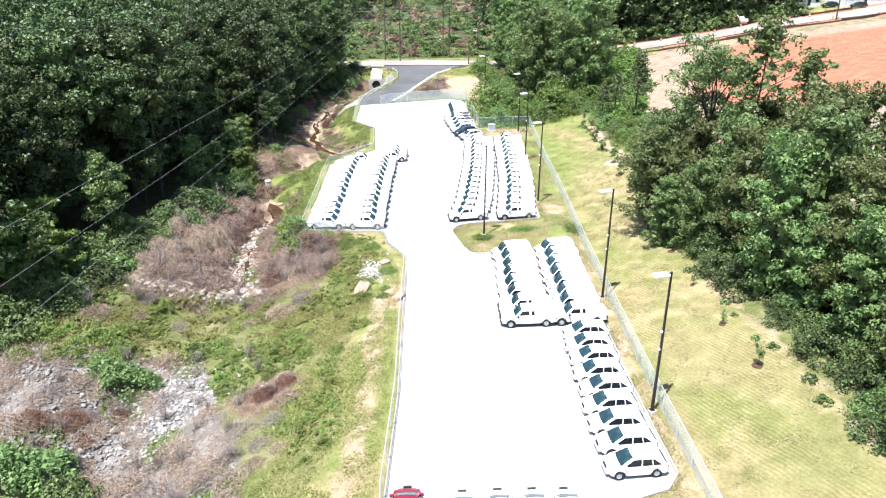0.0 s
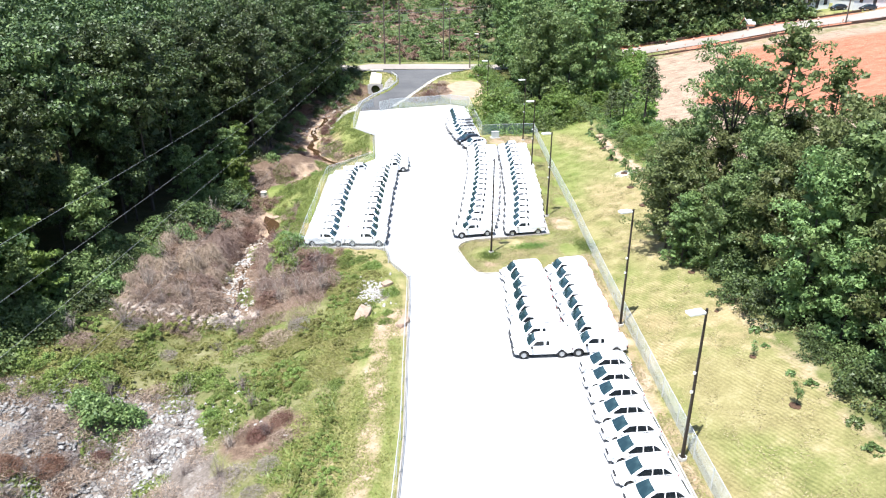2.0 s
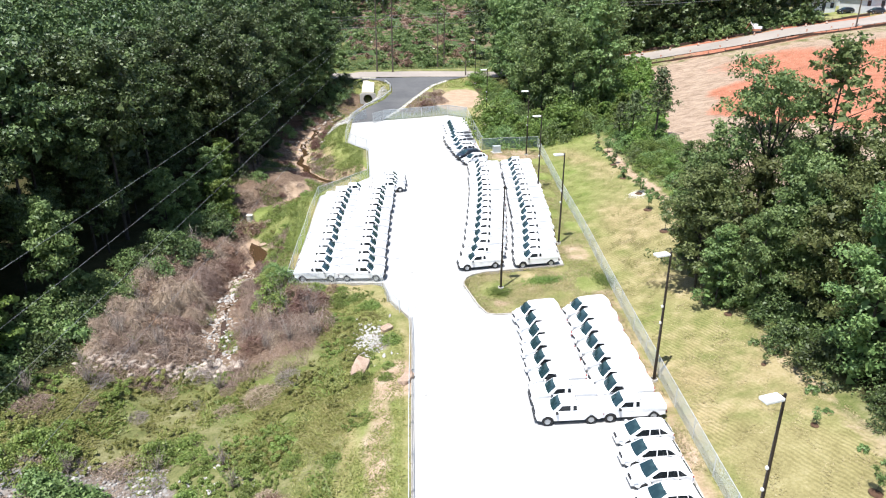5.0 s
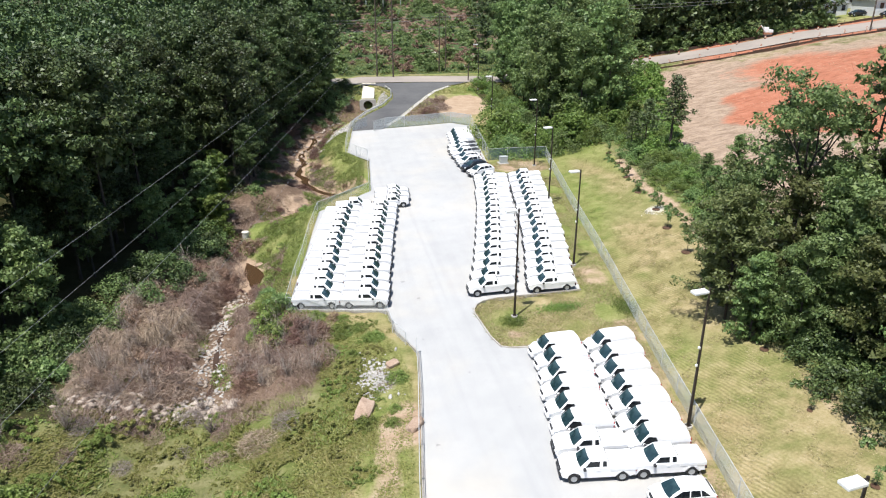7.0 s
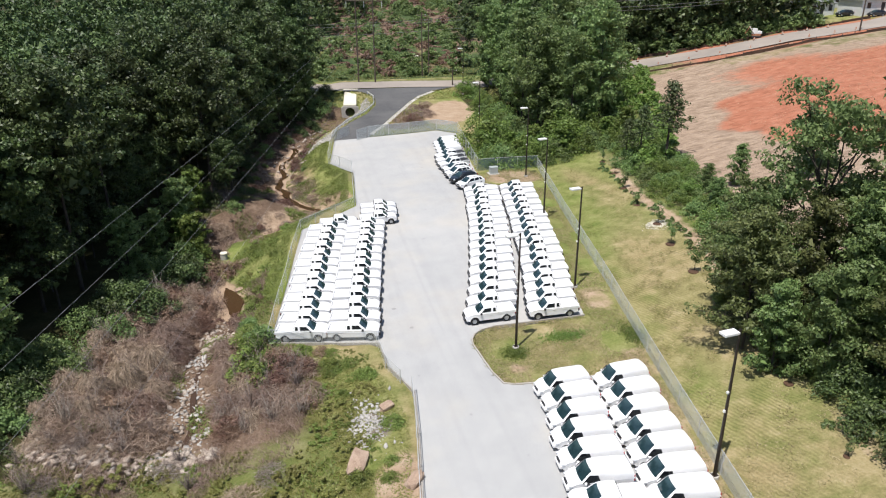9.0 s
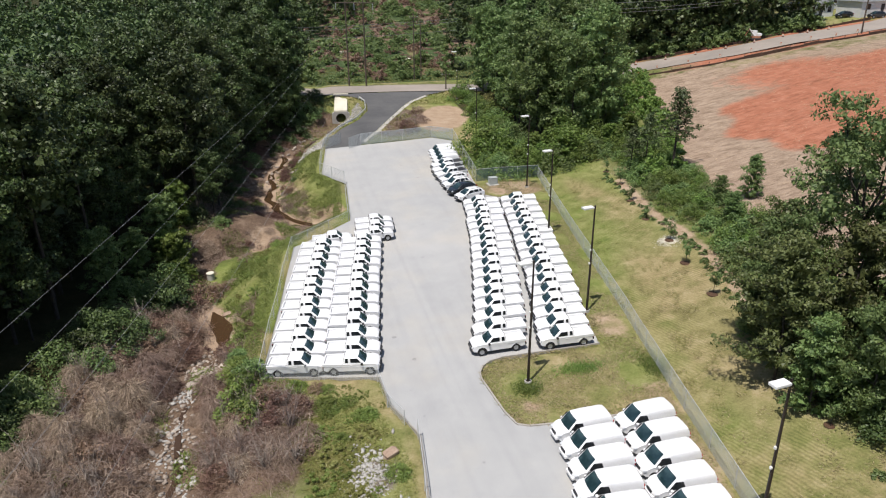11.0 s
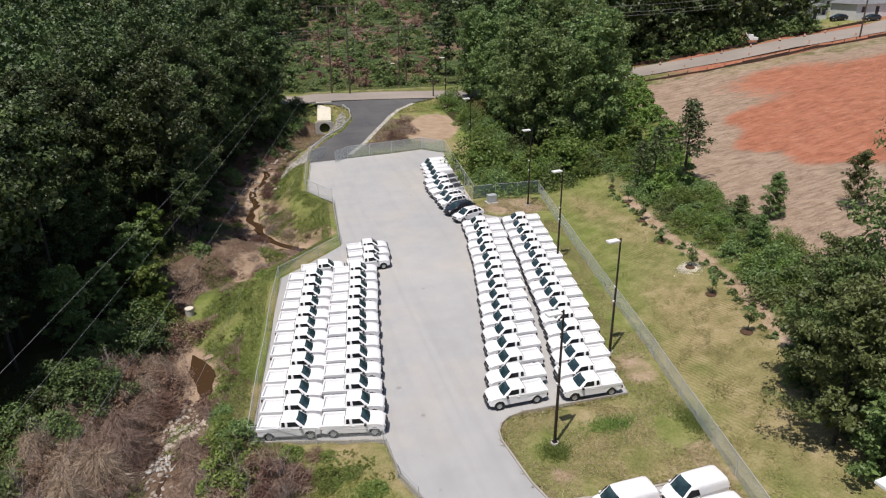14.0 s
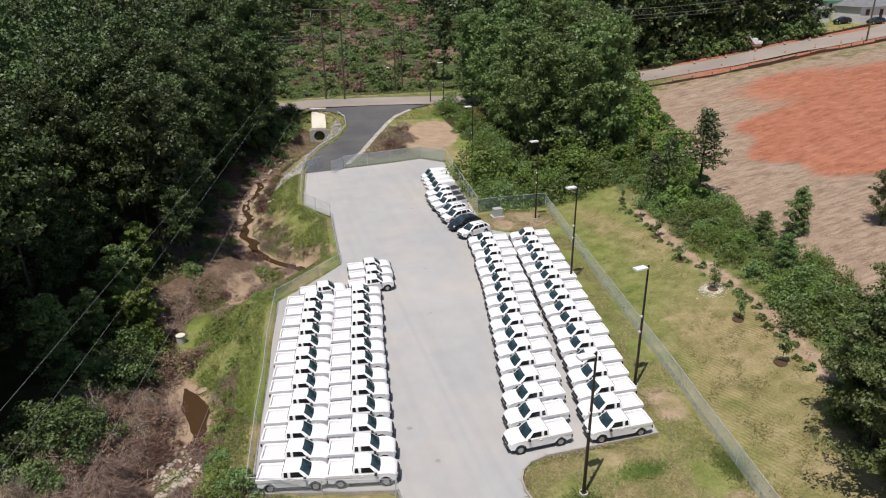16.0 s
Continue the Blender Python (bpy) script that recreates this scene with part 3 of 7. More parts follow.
sand += smooth(8, 4.5, np.hypot((GX - 35.5 - 0.25 * (GY - 179)) * 1.1, (GY - 179) * 0.55)) + smooth(1.7, 0.7, np.abs(GX - XL + 2.0)) * (GY < 66) * 0.6
sand += smooth(2.6, 1.2, np.hypot(GX - 30.0, (GY - 85.6) * 0.62)) * 0.6 + smooth(6, 3.5, np.hypot(GX - 35, (GY - 129) * 1.3)) * 0.75
sand += smooth(1.8, 0.7, np.abs(GX - XF + 1.2)) * (GY < 76) * 0.62
sand += smooth(2.5, 1.0, np.hypot(GX - 6.8, (GY - 64) * 0.6)) * 0.8 + smooth(1.4, 0.5, np.hypot(GX - 18.2, GY - 75)) * 0.9
sand += smooth(2.6, 1.4, np.hypot((GX - 74.6) * 0.6, (GY - 162) * 1.2)) * 1.2
put_mask("sand", sand)
grit = inside(GX, GY, RUBBLE) * 0.95 + smooth(2.4, 1.2, np.hypot(GX - 5.0, GY - 70.5))
put_mask("grit", grit)
verge_y = np.interp(GX, [45, 60, 72, 84, 104, 122, 145, 190], [207.5, 201.5, 194, 187, 179.5, 176, 179.5, 196])
field = smooth(-2, 2, GX - field_x(GY)) * (GY > 30) * (GY < verge_y)
road_clay = smooth(8.5, 7, np.abs(verge_y - GY)) * (GX > 62) * (GX < 190)
field *= 1 - 0.5 * smooth(18, 13, verge_y - GY) * smooth(5, 8, verge_y - GY)
put_mask("straw", field)
red_x = np.interp(GY, [90, 109, 118, 125, 132, 146, 156], [86, 77, 73, 71, 73, 82, 94])
put_mask("clay", road_clay * 0.9 + field * smooth(-4, 4, GX - red_x + 1.5 * np.sin(GY * 0.5)) * smooth(14, 26, verge_y - GY + 3 * np.sin(GX * 0.2)) * 0.95)
# where the floor colour painted as tree shade lies
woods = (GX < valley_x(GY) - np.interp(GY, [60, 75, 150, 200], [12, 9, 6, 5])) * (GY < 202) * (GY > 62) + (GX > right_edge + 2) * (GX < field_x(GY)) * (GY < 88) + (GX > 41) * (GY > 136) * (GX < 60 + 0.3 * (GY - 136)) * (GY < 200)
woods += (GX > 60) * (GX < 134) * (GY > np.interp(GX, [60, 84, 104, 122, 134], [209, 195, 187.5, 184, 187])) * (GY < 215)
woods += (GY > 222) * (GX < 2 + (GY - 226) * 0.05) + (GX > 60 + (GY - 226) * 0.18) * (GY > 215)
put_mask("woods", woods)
tagged(new("ground", me), "uneven ground of grass, brush litter, sand and red clay", "ground", kind="structure")

tagged(part("parking_lot", drape(bmesh.new(), LOT, 0.0), M["lot"]), "sun-bleached pale grey asphalt parking lot", "parking lot", kind="structure")
tagged(part("road_1", drape(bmesh.new(), APRON, 0.02), M["asphalt"]), "dark new asphalt entrance drive", "road", kind="structure")
main = densify([(-220, 214), (-60, 212.5), (6, 211.2), (30, 209.6), (45, 207.5), (60, 201.5), (72, 194), (84, 187), (104, 179.5), (122, 176), (145, 179.5), (190, 196), (260, 235)], 4)
tagged(part("road_2", ribbon(bmesh.new(), main, 4.7, 0.13), M["road"]), "worn grey two-lane public road with works on it", "road", kind="structure")

strip = densify([(16.4, 165.6), (20.3, 172.4), (24.7, 182), (28.7, 190.2), (32.0, 195.8), (36.3, 200.0)], 2)
tagged(part("gutter", ribbon(bmesh.new(), strip, 0.45, 0.06), M["concrete"]), "pale concrete gutter along the entrance drive", "gutter", kind="structure")
# ---------------------------------------------------------------- vehicles
def wheel_parts(root, x, y, r, width):
    side = 1 if y > 0 else -1
    bm = bmesh.new()
    n = 18
    rings = []
    for dy, rr in ((-width / 2, r * 0.62), (-width / 2, r * 0.94), (-width * 0.36, r), (width * 0.36, r), (width / 2, r * 0.94), (width / 2, r * 0.62)):
        rings.append([bm.verts.new((rr * math.cos(2 * math.pi * i / n), dy, rr * math.sin(2 * math.pi * i / n))) for i in range(n)])
    for a, b in zip(rings, rings[1:]):
        for i in range(n):
            bm.faces.new((a[i], a[(i + 1) % n], b[(i + 1) % n], b[i]))
    bmesh.ops.recalc_face_normals(bm, faces=bm.faces[:])
    wheel = new("wheel")
    wheel.parent = root
    wheel.location = (x, y, r)
    part("tyre", bm, M["tyre"], wheel)
    bm = bmesh.new()
    rings = []
    for dy, rr in ((0.30, 0.60), (0.46, 0.56), (0.36, 0.46), (0.32, 0.24), (0.42, 0.18), (0.43, 0.0)):
        if rr:
            rings.append([bm.verts.new((r * rr * (1 - 0.08 * (rr == 0.46) * (i % 3 == 0)) * math.cos(2 * math.pi * i / n), side * width * dy, r * rr * math.sin(2 * math.pi * i / n))) for i in range(n)])
    for a, b in zip(rings, rings[1:]):
        for i in range(n):
            bm.faces.new((a[i], a[(i + 1) % n], b[(i + 1) % n], b[i]))
    bm.faces.new(rings[-1])
    bmesh.ops.recalc_face_normals(bm, faces=bm.faces[:])
    part("rim", bm, M["rim"], wheel, "silver steel rim")


def soft_shade(ob, angle=38):
    me_ = ob.data
    me_.polygons.foreach_set("use_smooth", [True] * len(me_.polygons))
    me_.set_sharp_from_angle(angle=radians(angle))
    return ob


def lower_body(spec):
    w, r, zb = spec["w"], spec["r"], spec["floor"]
    xr, xf = spec["top"][0][0], spec["top"][-1][0]
    contour = [(xr + 0.05, zb + 0.12)]
    ra = r + 0.10
    for ax in (spec["rear"], spec["front"]):
        dip = math.asin(max(-1, min(1, (zb - r) / ra)))
        a0, a1 = math.pi - dip, dip
        for k in range(11):
            a = a0 + (a1 - a0) * k / 10
            contour.append((ax + ra * math.cos(a), r + ra * math.sin(a)))
    contour.append((xf - 0.06, zb + 0.06))
    n_low = len(contour)
    contour += spec["top"][::-1]
    bm = bmesh.new()
    stations = (-1, -0.975, -0.9, -0.6, 0, 0.6, 0.9, 0.975, 1)
    loops = []
    for s in stations:
        k = abs(s)
        ring = []
        for i, (x, z) in enumerate(contour):
            zz = z - (spec.get("drop", 0.05) * (k > 0.99) + 0.022 * (k > 0.95) + 0.012 * (k > 0.85)) * (i >= n_low)
            pull = spec.get("nose", 0.28) * 0.5 * k ** 3
            ahead = max(0, (x - (xf - 0.9)) / 0.9) ** 2
            xx = x - pull * ahead + spec.get("stern", 0.12) * k ** 3 * max(0, ((xr + 0.6) - x) / 0.6) ** 2
            yy = s * w * (1 - (0.035 if (k > 0.99 and z > spec["waist"]) else 0) - (0.03 if z < zb + 0.05 else 0) - 0.36 * spec.get("nose", 0.28) * ahead)
            ring.append(bm.verts.new((xx, yy, zz)))
        loops.append(ring)
    m = len(contour)
    for a, b in zip(loops, loops[1:]):
        for i in range(m):
            bm.faces.new((a[i], a[(i + 1) % m], b[(i + 1) % m], b[i]))
    caps = [bm.faces.new(loops[0][::-1]), bm.faces.new(loops[-1])]
    bmesh.ops.triangulate(bm, faces=caps)
    bmesh.ops.recalc_face_normals(bm, faces=bm.faces[:])
    return bm


def top_line(c):
    """The cabin's outline from the windshield's foot over the roof to the rear, as (x, z)."""
    z0, z1, z1r = c["z0"], c["z1"], c.get("z1r", c["z1"])
    f = Vector((c["tf"] - c["bf"], z1 - z0))
    r = Vector((c["tr"] - c["br"], z1r - z0))
    k = c.get("round", 0.12)
    return [(c["bf"], z0), (c["bf"] + f.x * 0.45, z0 + f.y * 0.48), (c["tf"] - f.x * 0.10, z1 - f.y * 0.10), (c["tf"] - 0.10, z1 - 0.018),
            (c["tf"] * 0.7 + c["tr"] * 0.3, z1), (c["tf"] * 0.3 + c["tr"] * 0.7, z1r + 0.004), (c["tr"] + k, z1r - 0.012),
            (c["tr"] + k * 0.25, z1r - k * 0.32), (c["tr"] - r.x * 0.28, z1r - max(k, r.y * 0.24)), (c["br"], z0)]


def side_y(c, z):
    """Half width of the cabin at a height: the sides lean in."""
    return c["w0"] + (c["w1"] - c["w0"]) * (z - c["z0"]) / (c["z1"] - c["z0"])


def cabin(spec):
    """Roof and pillars as a rounded shell over the waistline."""
    c = spec["cab"]
    bm = bmesh.new()
    z0 = c["z0"]
    rows_ = []
    line = top_line(c)
    for i, (x, zt) in enumerate(line):
        h = zt - z0
        half = []
        for f, inset, lift in c.get("shell", ((0.0, 0.0, 0), (0.5, 0.0, 0), (0.82, 0.0, 0), (0.93, 0.035, 0), (1.0, 0.12, -0.012), (1.0, 0.30, 0.0))):
            z = z0 + h * f
            end = 0.05 if i in (0, len(line) - 1) else 0.03 if i == len(line) - 2 else 0.0
            half.append((side_y(c, z) - inset - end * f, z + lift * min(1, h * 3)))
        half.append((0.0, zt + 0.018 * min(1, h * 3)))
        ring = [bm.verts.new((x - 0.09 * (y / c["w0"]) ** 2 * (i < 4) * 1.0, -y, z)) for (y, z) in half]
        ring += [bm.verts.new((x - 0.09 * (y / c["w0"]) ** 2 * (i < 4) * 1.0, y, z)) for (y, z) in half[-2::-1]]
        rows_.append(ring)
    for p, q in zip(rows_, rows_[1:]):
        for i in range(len(p) - 1):
            bm.faces.new((p[i], p[i + 1], q[i + 1], q[i]))
    bmesh.ops.recalc_face_normals(bm, faces=bm.faces[:])
    return bm


def curved_pane(spec, i0, i1, v0, v1, cover):
    """A pane that follows the cabin's end between two points of its outline."""
    c = spec["cab"]
    line = top_line(c)[i0:i1 + 1]
    seg = [math.dist(p, q) for p, q in zip(line, line[1:])]
    bm = bmesh.new()
    grid = []
    for v in (v0, v0 + (v1 - v0) * 0.35, v0 + (v1 - v0) * 0.7, v1):
        d = v * sum(seg)
        k = 0
        while k < len(seg) - 1 and d > seg[k]:
            d -= seg[k]
            k += 1
        t = d / seg[k]
        x = line[k][0] + (line[k + 1][0] - line[k][0]) * t
        z = line[k][1] + (line[k + 1][1] - line[k][1]) * t
        n = Vector((line[k + 1][1] - line[k][1], -(line[k + 1][0] - line[k][0]))).normalized() * 0.035
        if n.y < 0:
            n = -n
        half = (side_y(c, z) - 0.10) * cover
        rim = 0.09 if i0 == 0 else 0.0
        grid.append([bm.verts.new((x - rim * (half * s / c["w0"]) ** 2 + n.x, half * s, z + n.y - 0.010 * abs(s))) for s in (-1, -0.5, 0, 0.5, 1)])
    for p, q in zip(grid, grid[1:]):
        for i in range(4):
            bm.faces.new((p[i], p[i + 1], q[i + 1], q[i]))
    edge = [e for e in bm.edges if e.is_boundary]
    skirt = bmesh.ops.extrude_edge_only(bm, edges=edge)["geom"]
    for v in skirt:
        if isinstance(v, bmesh.types.BMVert):
            v.co -= Vector((n.x, 0, n.y)) * 1.2
    bmesh.ops.recalc_face_normals(bm, faces=bm.faces[:])
    return bm


def side_pane(c, s, xa, xb, xc, xd, back=0.0, lo=0.10, hi=0.84):
    z0, h = c["z0"], c["z1"] - c["z0"]
    bm = bmesh.new()
    rows_ = []
    for out in (0.012, -0.02):
        rows_.append([bm.verts.new((x, s * (side_y(c, z0 + h * f) + out), z0 + h * f)) for x, f in ((xa, lo), (xb, lo), (xc, hi), (xd, hi - back))])
    bm.faces.new(rows_[0])
    for i in range(4):
        bm.faces.new((rows_[0][i], rows_[0][(i + 1) % 4], rows_[1][(i + 1) % 4], rows_[1][i]))
    bmesh.ops.recalc_face_normals(bm, faces=bm.faces[:])
    return bm


def vehicle(name, label, category, group, spec, paint):
    root = thing(name, label, category, group)
    c = spec["cab"]
    soft_shade(part("body", lower_body(spec), M[paint], root))
    soft_shade(part("roof", cabin(spec), M[spec.get("roof", paint)], root))
    w, xr, xf = spec["w"], spec["top"][0][0], spec["top"][-1][0]
    r = spec["r"]
    part("underbody", boxed(xr + 0.3, xf - 0.35, -w * 0.8, w * 0.8, spec["floor"] - 0.06, spec["waist"] - 0.15), M["under"], root)
    for ax in (spec["rear"], spec["front"]):
        for s in (-1, 1):
            wheel_parts(root, ax, s * (w - 0.125), r, 0.22)
    z0, z1, w1 = c["z0"], c["z1"], c["w1"]
    z1r = c.get("z1r", z1)
    part("windshield", curved_pane(spec, 0, 3, 0.05, 0.86, spec.get("screen", 0.96)), M["glass"], root, "green-tinted windshield")
    if spec.get("back_glass", True):
        part("rear_window", curved_pane(spec, 7, 9, *spec.get("rear_span", (0.12, 0.72)), 0.9), M["side_glass"], root, "dark rear window")
    for s in (-1, 1):
        for corners in spec["windows"]:
            part("side_window", side_pane(c, s, *corners, lo=spec.get("lo", 0.10), hi=spec.get("hi", 0.84)), M["side_glass"], root, "dark side window")
        bm = boxed(-0.09, 0.09, -0.11, 0.11, -0.07, 0.08, bevel=0.03)
        mir = part("mirror", bm, M[spec.get("mirror", "trim")], root)
        mir.location = (c["bf"] - 0.32, s * (w + 0.07), z0 + 0.06)
        # headlight and tail light
        bm = boxed(-0.16, 0.10, -0.13, 0.13, -0.075, 0.075, bevel=0.04)
        hl = part("headlight", bm, M["lamp_lens"], root, "clear headlight")
        hl.location, hl.rotation_euler = (xf - 0.22, s * w * 0.70, spec["lamp_z"]), (0, radians(12), -s * radians(24))
        tz = spec["tail_z"]
        tl = part("tail_light", boxed(-0.03, 0.05, -0.06, 0.06, -spec["tail_h"], spec["tail_h"], bevel=0.02), M["tail"], root, "red tail light")
        tl.location = (xr + 0.055, s * (w - 0.09), tz)
        for dx in spec["handles"]:
            h = part("door_handle", boxed(-0.09, 0.09, -0.02, 0.02, -0.02, 0.02, bevel=0.01), M[spec.get("handle_mat", paint)], root)
            h.location = (dx, s * (w - 0.005), z0 - 0.12)
    part("grille", boxed(xf - 0.10, xf + 0.012, -w * spec.get("grille", 0.5), w * spec.get("grille", 0.5), spec["lamp_z"] - 0.09, spec["lamp_z"] + 0.06, bevel=0.02), M["trim"], root, "dark front grille")
    part("front_bumper", boxed(xf - 0.22, xf + 0.04, -w * (0.80 - 0.36 * spec.get("nose", 0.28)), w * (0.80 - 0.36 * spec.get("nose", 0.28)), spec["floor"] + 0.02, spec["floor"] + 0.24, bevel=0.05), M[spec.get("fbump", "trim")], root)
    part("rear_bumper", boxed(xr - 0.07, xr + 0.18, -w * 0.86, w * 0.86, spec["floor"] + 0.10, spec["floor"] + 0.30, bevel=0.03), M[spec.get("bumper", "trim")], root)
    if spec.get("bed"):
        b0, b1, zf, zt = spec["bed"]
        for s in (-1, 1):
            y0, y1 = sorted((s * (w - 0.17), s * (w - 0.004)))
            part("bed_side", boxed(b0, b1, y0, y1, zf - 0.02, zt, bevel=0.03), M[paint], root)
        part("tailgate", boxed(b0 - 0.02, b0 + 0.08, -w + 0.16, w - 0.16, zf - 0.05, zt + 0.01, bevel=0.02), M[paint], root)
        part("bed_floor", boxed(b0 + 0.06, b1, -w + 0.18, w - 0.18, zf - 0.01, zf + 0.03), M[spec.get("bed_mat", "bed" if paint == "white" else "trim")], root)
        if spec.get("cover"):
            part("bed_cover", boxed(b0 + 0.04, b1 - 0.02, -w + 0.06, w - 0.06, zt - 0.03, zt + 0.03), M["trim"], root, "black bed cover")
        part("bed_front", boxed(b1 - 0.07, b1 + 0.01, -w + 0.16, w - 0.16, zf, zt + 0.015, bevel=0.02), M[paint], root)
    if spec.get("rails"):
        for s in (-1, 1):
            bm = bmesh.new()
            cyl(bm, (c["tf"] - 0.2, s * w1 * 0.88, z1 + 0.05), (c["tr"] + 0.15, s * w1 * 0.88, z1r + 0.06), 0.022, n=8)
            part("roof_rail", bm, M["trim"], root)
    return root


PICKUP = dict(w=0.93, r=0.385, floor=0.43, waist=0.85, rear=-1.48, front=1.72, drop=0.085, nose=0.34,
              top=[(-2.44, 0.55), (-2.42, 0.92), (-0.66, 0.93), (-0.64, 1.16), (1.2, 1.18), (1.5, 1.19), (1.9, 1.17), (2.2, 1.12), (2.42, 1.04), (2.55, 0.92), (2.61, 0.76), (2.62, 0.55)], screen=0.9, lo=0.2, hi=0.78,
              cab=dict(bf=1.38, br=-0.62, tf=0.70, tr=-0.50, z0=1.12, z1=1.75, w0=0.88, w1=0.74), lamp_z=0.88, tail_z=0.95, tail_h=0.16,
              windows=[(-0.42, -0.14, -0.16, -0.40), (0.06, 0.98, 0.66, 0.04)], handles=(0.12,), bed=(-2.41, -0.66, 0.92, 1.17), fbump="trim", mirror="trim", bumper="trim")
VAN = dict(w=0.865, r=0.32, floor=0.34, waist=0.75, rear=-1.42, front=1.46, screen=0.88,
           top=[(-2.26, 0.5), (-2.26, 1.05), (1.1, 1.12), (1.4, 1.13), (1.68, 1.09), (1.92, 1.00), (2.10, 0.87), (2.20, 0.72), (2.22, 0.5)],
           cab=dict(bf=1.42, br=-2.24, tf=0.64, tr=-2.14, z0=1.03, z1=1.90, z1r=1.84, w0=0.85, w1=0.77, round=0.4,
                    shell=((0.0, 0.0, 0), (0.45, 0.0, 0), (0.72, 0.012, 0), (0.87, 0.06, 0), (0.96, 0.15, 0.0), (1.0, 0.34, -0.006))), lamp_z=0.80, tail_z=1.05, tail_h=0.22,
           lo=0.08, hi=0.70, windows=[(0.10, 1.28, 0.82, 0.26, 0.08)], handles=(0.25,), back_glass=False, fbump="white", grille=0.34, mirror="white", bumper="white", drop=0.10, nose=0.5)
HATCH = dict(w=0.87, r=0.32, floor=0.30, waist=0.72, rear=-1.33, front=1.37,
             top=[(-2.18, 0.5), (-2.20, 0.92), (-1.9, 1.0), (-1.2, 1.0), (0.9, 0.97), (1.3, 0.93), (1.7, 0.85), (2.0, 0.74), (2.17, 0.62), (2.22, 0.5)],
             cab=dict(bf=1.32, br=-2.14, tf=0.34, tr=-1.90, z0=0.94, z1=1.50, z1r=1.33, w0=0.83, w1=0.66, round=0.3), lamp_z=0.68, tail_z=0.86, tail_h=0.08, screen=0.92, lo=0.08, hi=0.80, rear_span=(0.5, 0.86), grille=0.3,
             windows=[(-1.66, -1.06, -1.00, -1.26, 0.20), (-0.98, -0.26, -0.30, -0.94, 0.06), (-0.17, 1.10, 0.32, -0.22)], handles=(-0.95, 0.0), fbump="white", mirror="white", bumper="white", nose=0.45, drop=0.07)


def shorter(spec, k):
    """The same car with its length scaled."""
    out = dict(spec)
    out["top"] = [(x * k, z) for x, z in spec["top"]]
    out["cab"] = dict(spec["cab"], **{n: spec["cab"][n] * k for n in ("bf", "br", "tf", "tr")})
    out["windows"] = [tuple(v * k for v in c[:4]) + tuple(c[4:]) for c in spec["windows"]]
    out["rear"], out["front"] = spec["rear"] * k, spec["front"] * k
    out["handles"] = tuple(v * k for v in spec["handles"])
    return out


HATCH = shorter(HATCH, 0.9)
SUV = dict(w=0.92, r=0.36, floor=0.36, waist=0.8, rear=-1.36, front=1.40, screen=0.9, lo=0.14, hi=0.76, rear_span=(0.3, 0.84), grille=0.38,
           top=[(-2.26, 0.55), (-2.30, 0.98), (-2.1, 1.06), (-1.4, 1.08), (0.9, 1.07), (1.4, 1.04), (1.8, 0.98), (2.1, 0.88), (2.27, 0.74), (2.31, 0.55)],
           cab=dict(bf=1.32, br=-2.22, tf=0.30, tr=-1.86, z0=1.03, z1=1.66, z1r=1.55, w0=0.88, w1=0.68, round=0.34), lamp_z=0.82, tail_z=1.02, tail_h=0.12,
           windows=[(-1.74, -1.22, -1.18, -1.48, 0.10), (-1.12, -0.30, -0.34, -1.06, 0.03), (-0.20, 0.98, 0.32, -0.25)], handles=(-0.95, 0.05), fbump="trim", rails=True, nose=0.45, drop=0.08)
CREW = dict(PICKUP, top=[(-2.75, 0.55), (-2.72, 0.92), (-1.1, 0.93), (-1.08, 1.16), (0.95, 1.16), (1.3, 1.15), (2.1, 1.10), (2.5, 1.02), (2.65, 0.85), (2.67, 0.6)],
            cab=dict(bf=1.2, br=-1.06, tf=0.48, tr=-0.95, z0=1.13, z1=1.80, w0=0.88, w1=0.70), bed=(-2.7, -1.1, 0.92, 1.17), w=0.95,
            windows=[(-0.92, -0.16, -0.2, -0.88), (-0.04, 0.92, 0.46, -0.08)], handles=(-0.6, 0.1))

MODELS = {
    "pickup": vehicle("pickup_truck", "white extended-cab pickup truck with an open bed, parked", "pickup truck", "parked fleet pickups", PICKUP, "white"),
    "van": vehicle("cargo_van", "small white cargo van with windowless sides", "van", "parked cargo vans", VAN, "white"),
    "hatch": vehicle("hatchback_car", "white five-door hatchback car parked in a row", "car", "parked hatchbacks", HATCH, "white"),
}
used = set()


def park(kind, x, y, heading, at=0.0):
    """Stands a vehicle so that the point `at` along its length lies over (x, y); the first of a kind is the model itself."""
    slope = Matrix.Rotation(-math.atan(0.04), 4, "Y")
    m = Matrix.Translation((x, y, float(lot_z(x, y)) + 0.005)) @ slope @ Matrix.Rotation(radians(heading), 4, "Z") @ Matrix.Translation((-at, 0, 0))
    if kind not in used:
        used.add(kind)
        MODELS[kind].matrix_basis = m
        return MODELS[kind]
    return copy_thing(MODELS[kind], m)


rp = random.Random(3)


def row(kind, n, fx, fy, heading, at, skip=()):
    for i in range(n):
        if i not in skip:
            park(kind, fx(i) + rp.uniform(-0.12, 0.12), fy(i) + rp.uniform(-0.06, 0.06), heading(i) + rp.uniform(-1.0, 1.0), at)


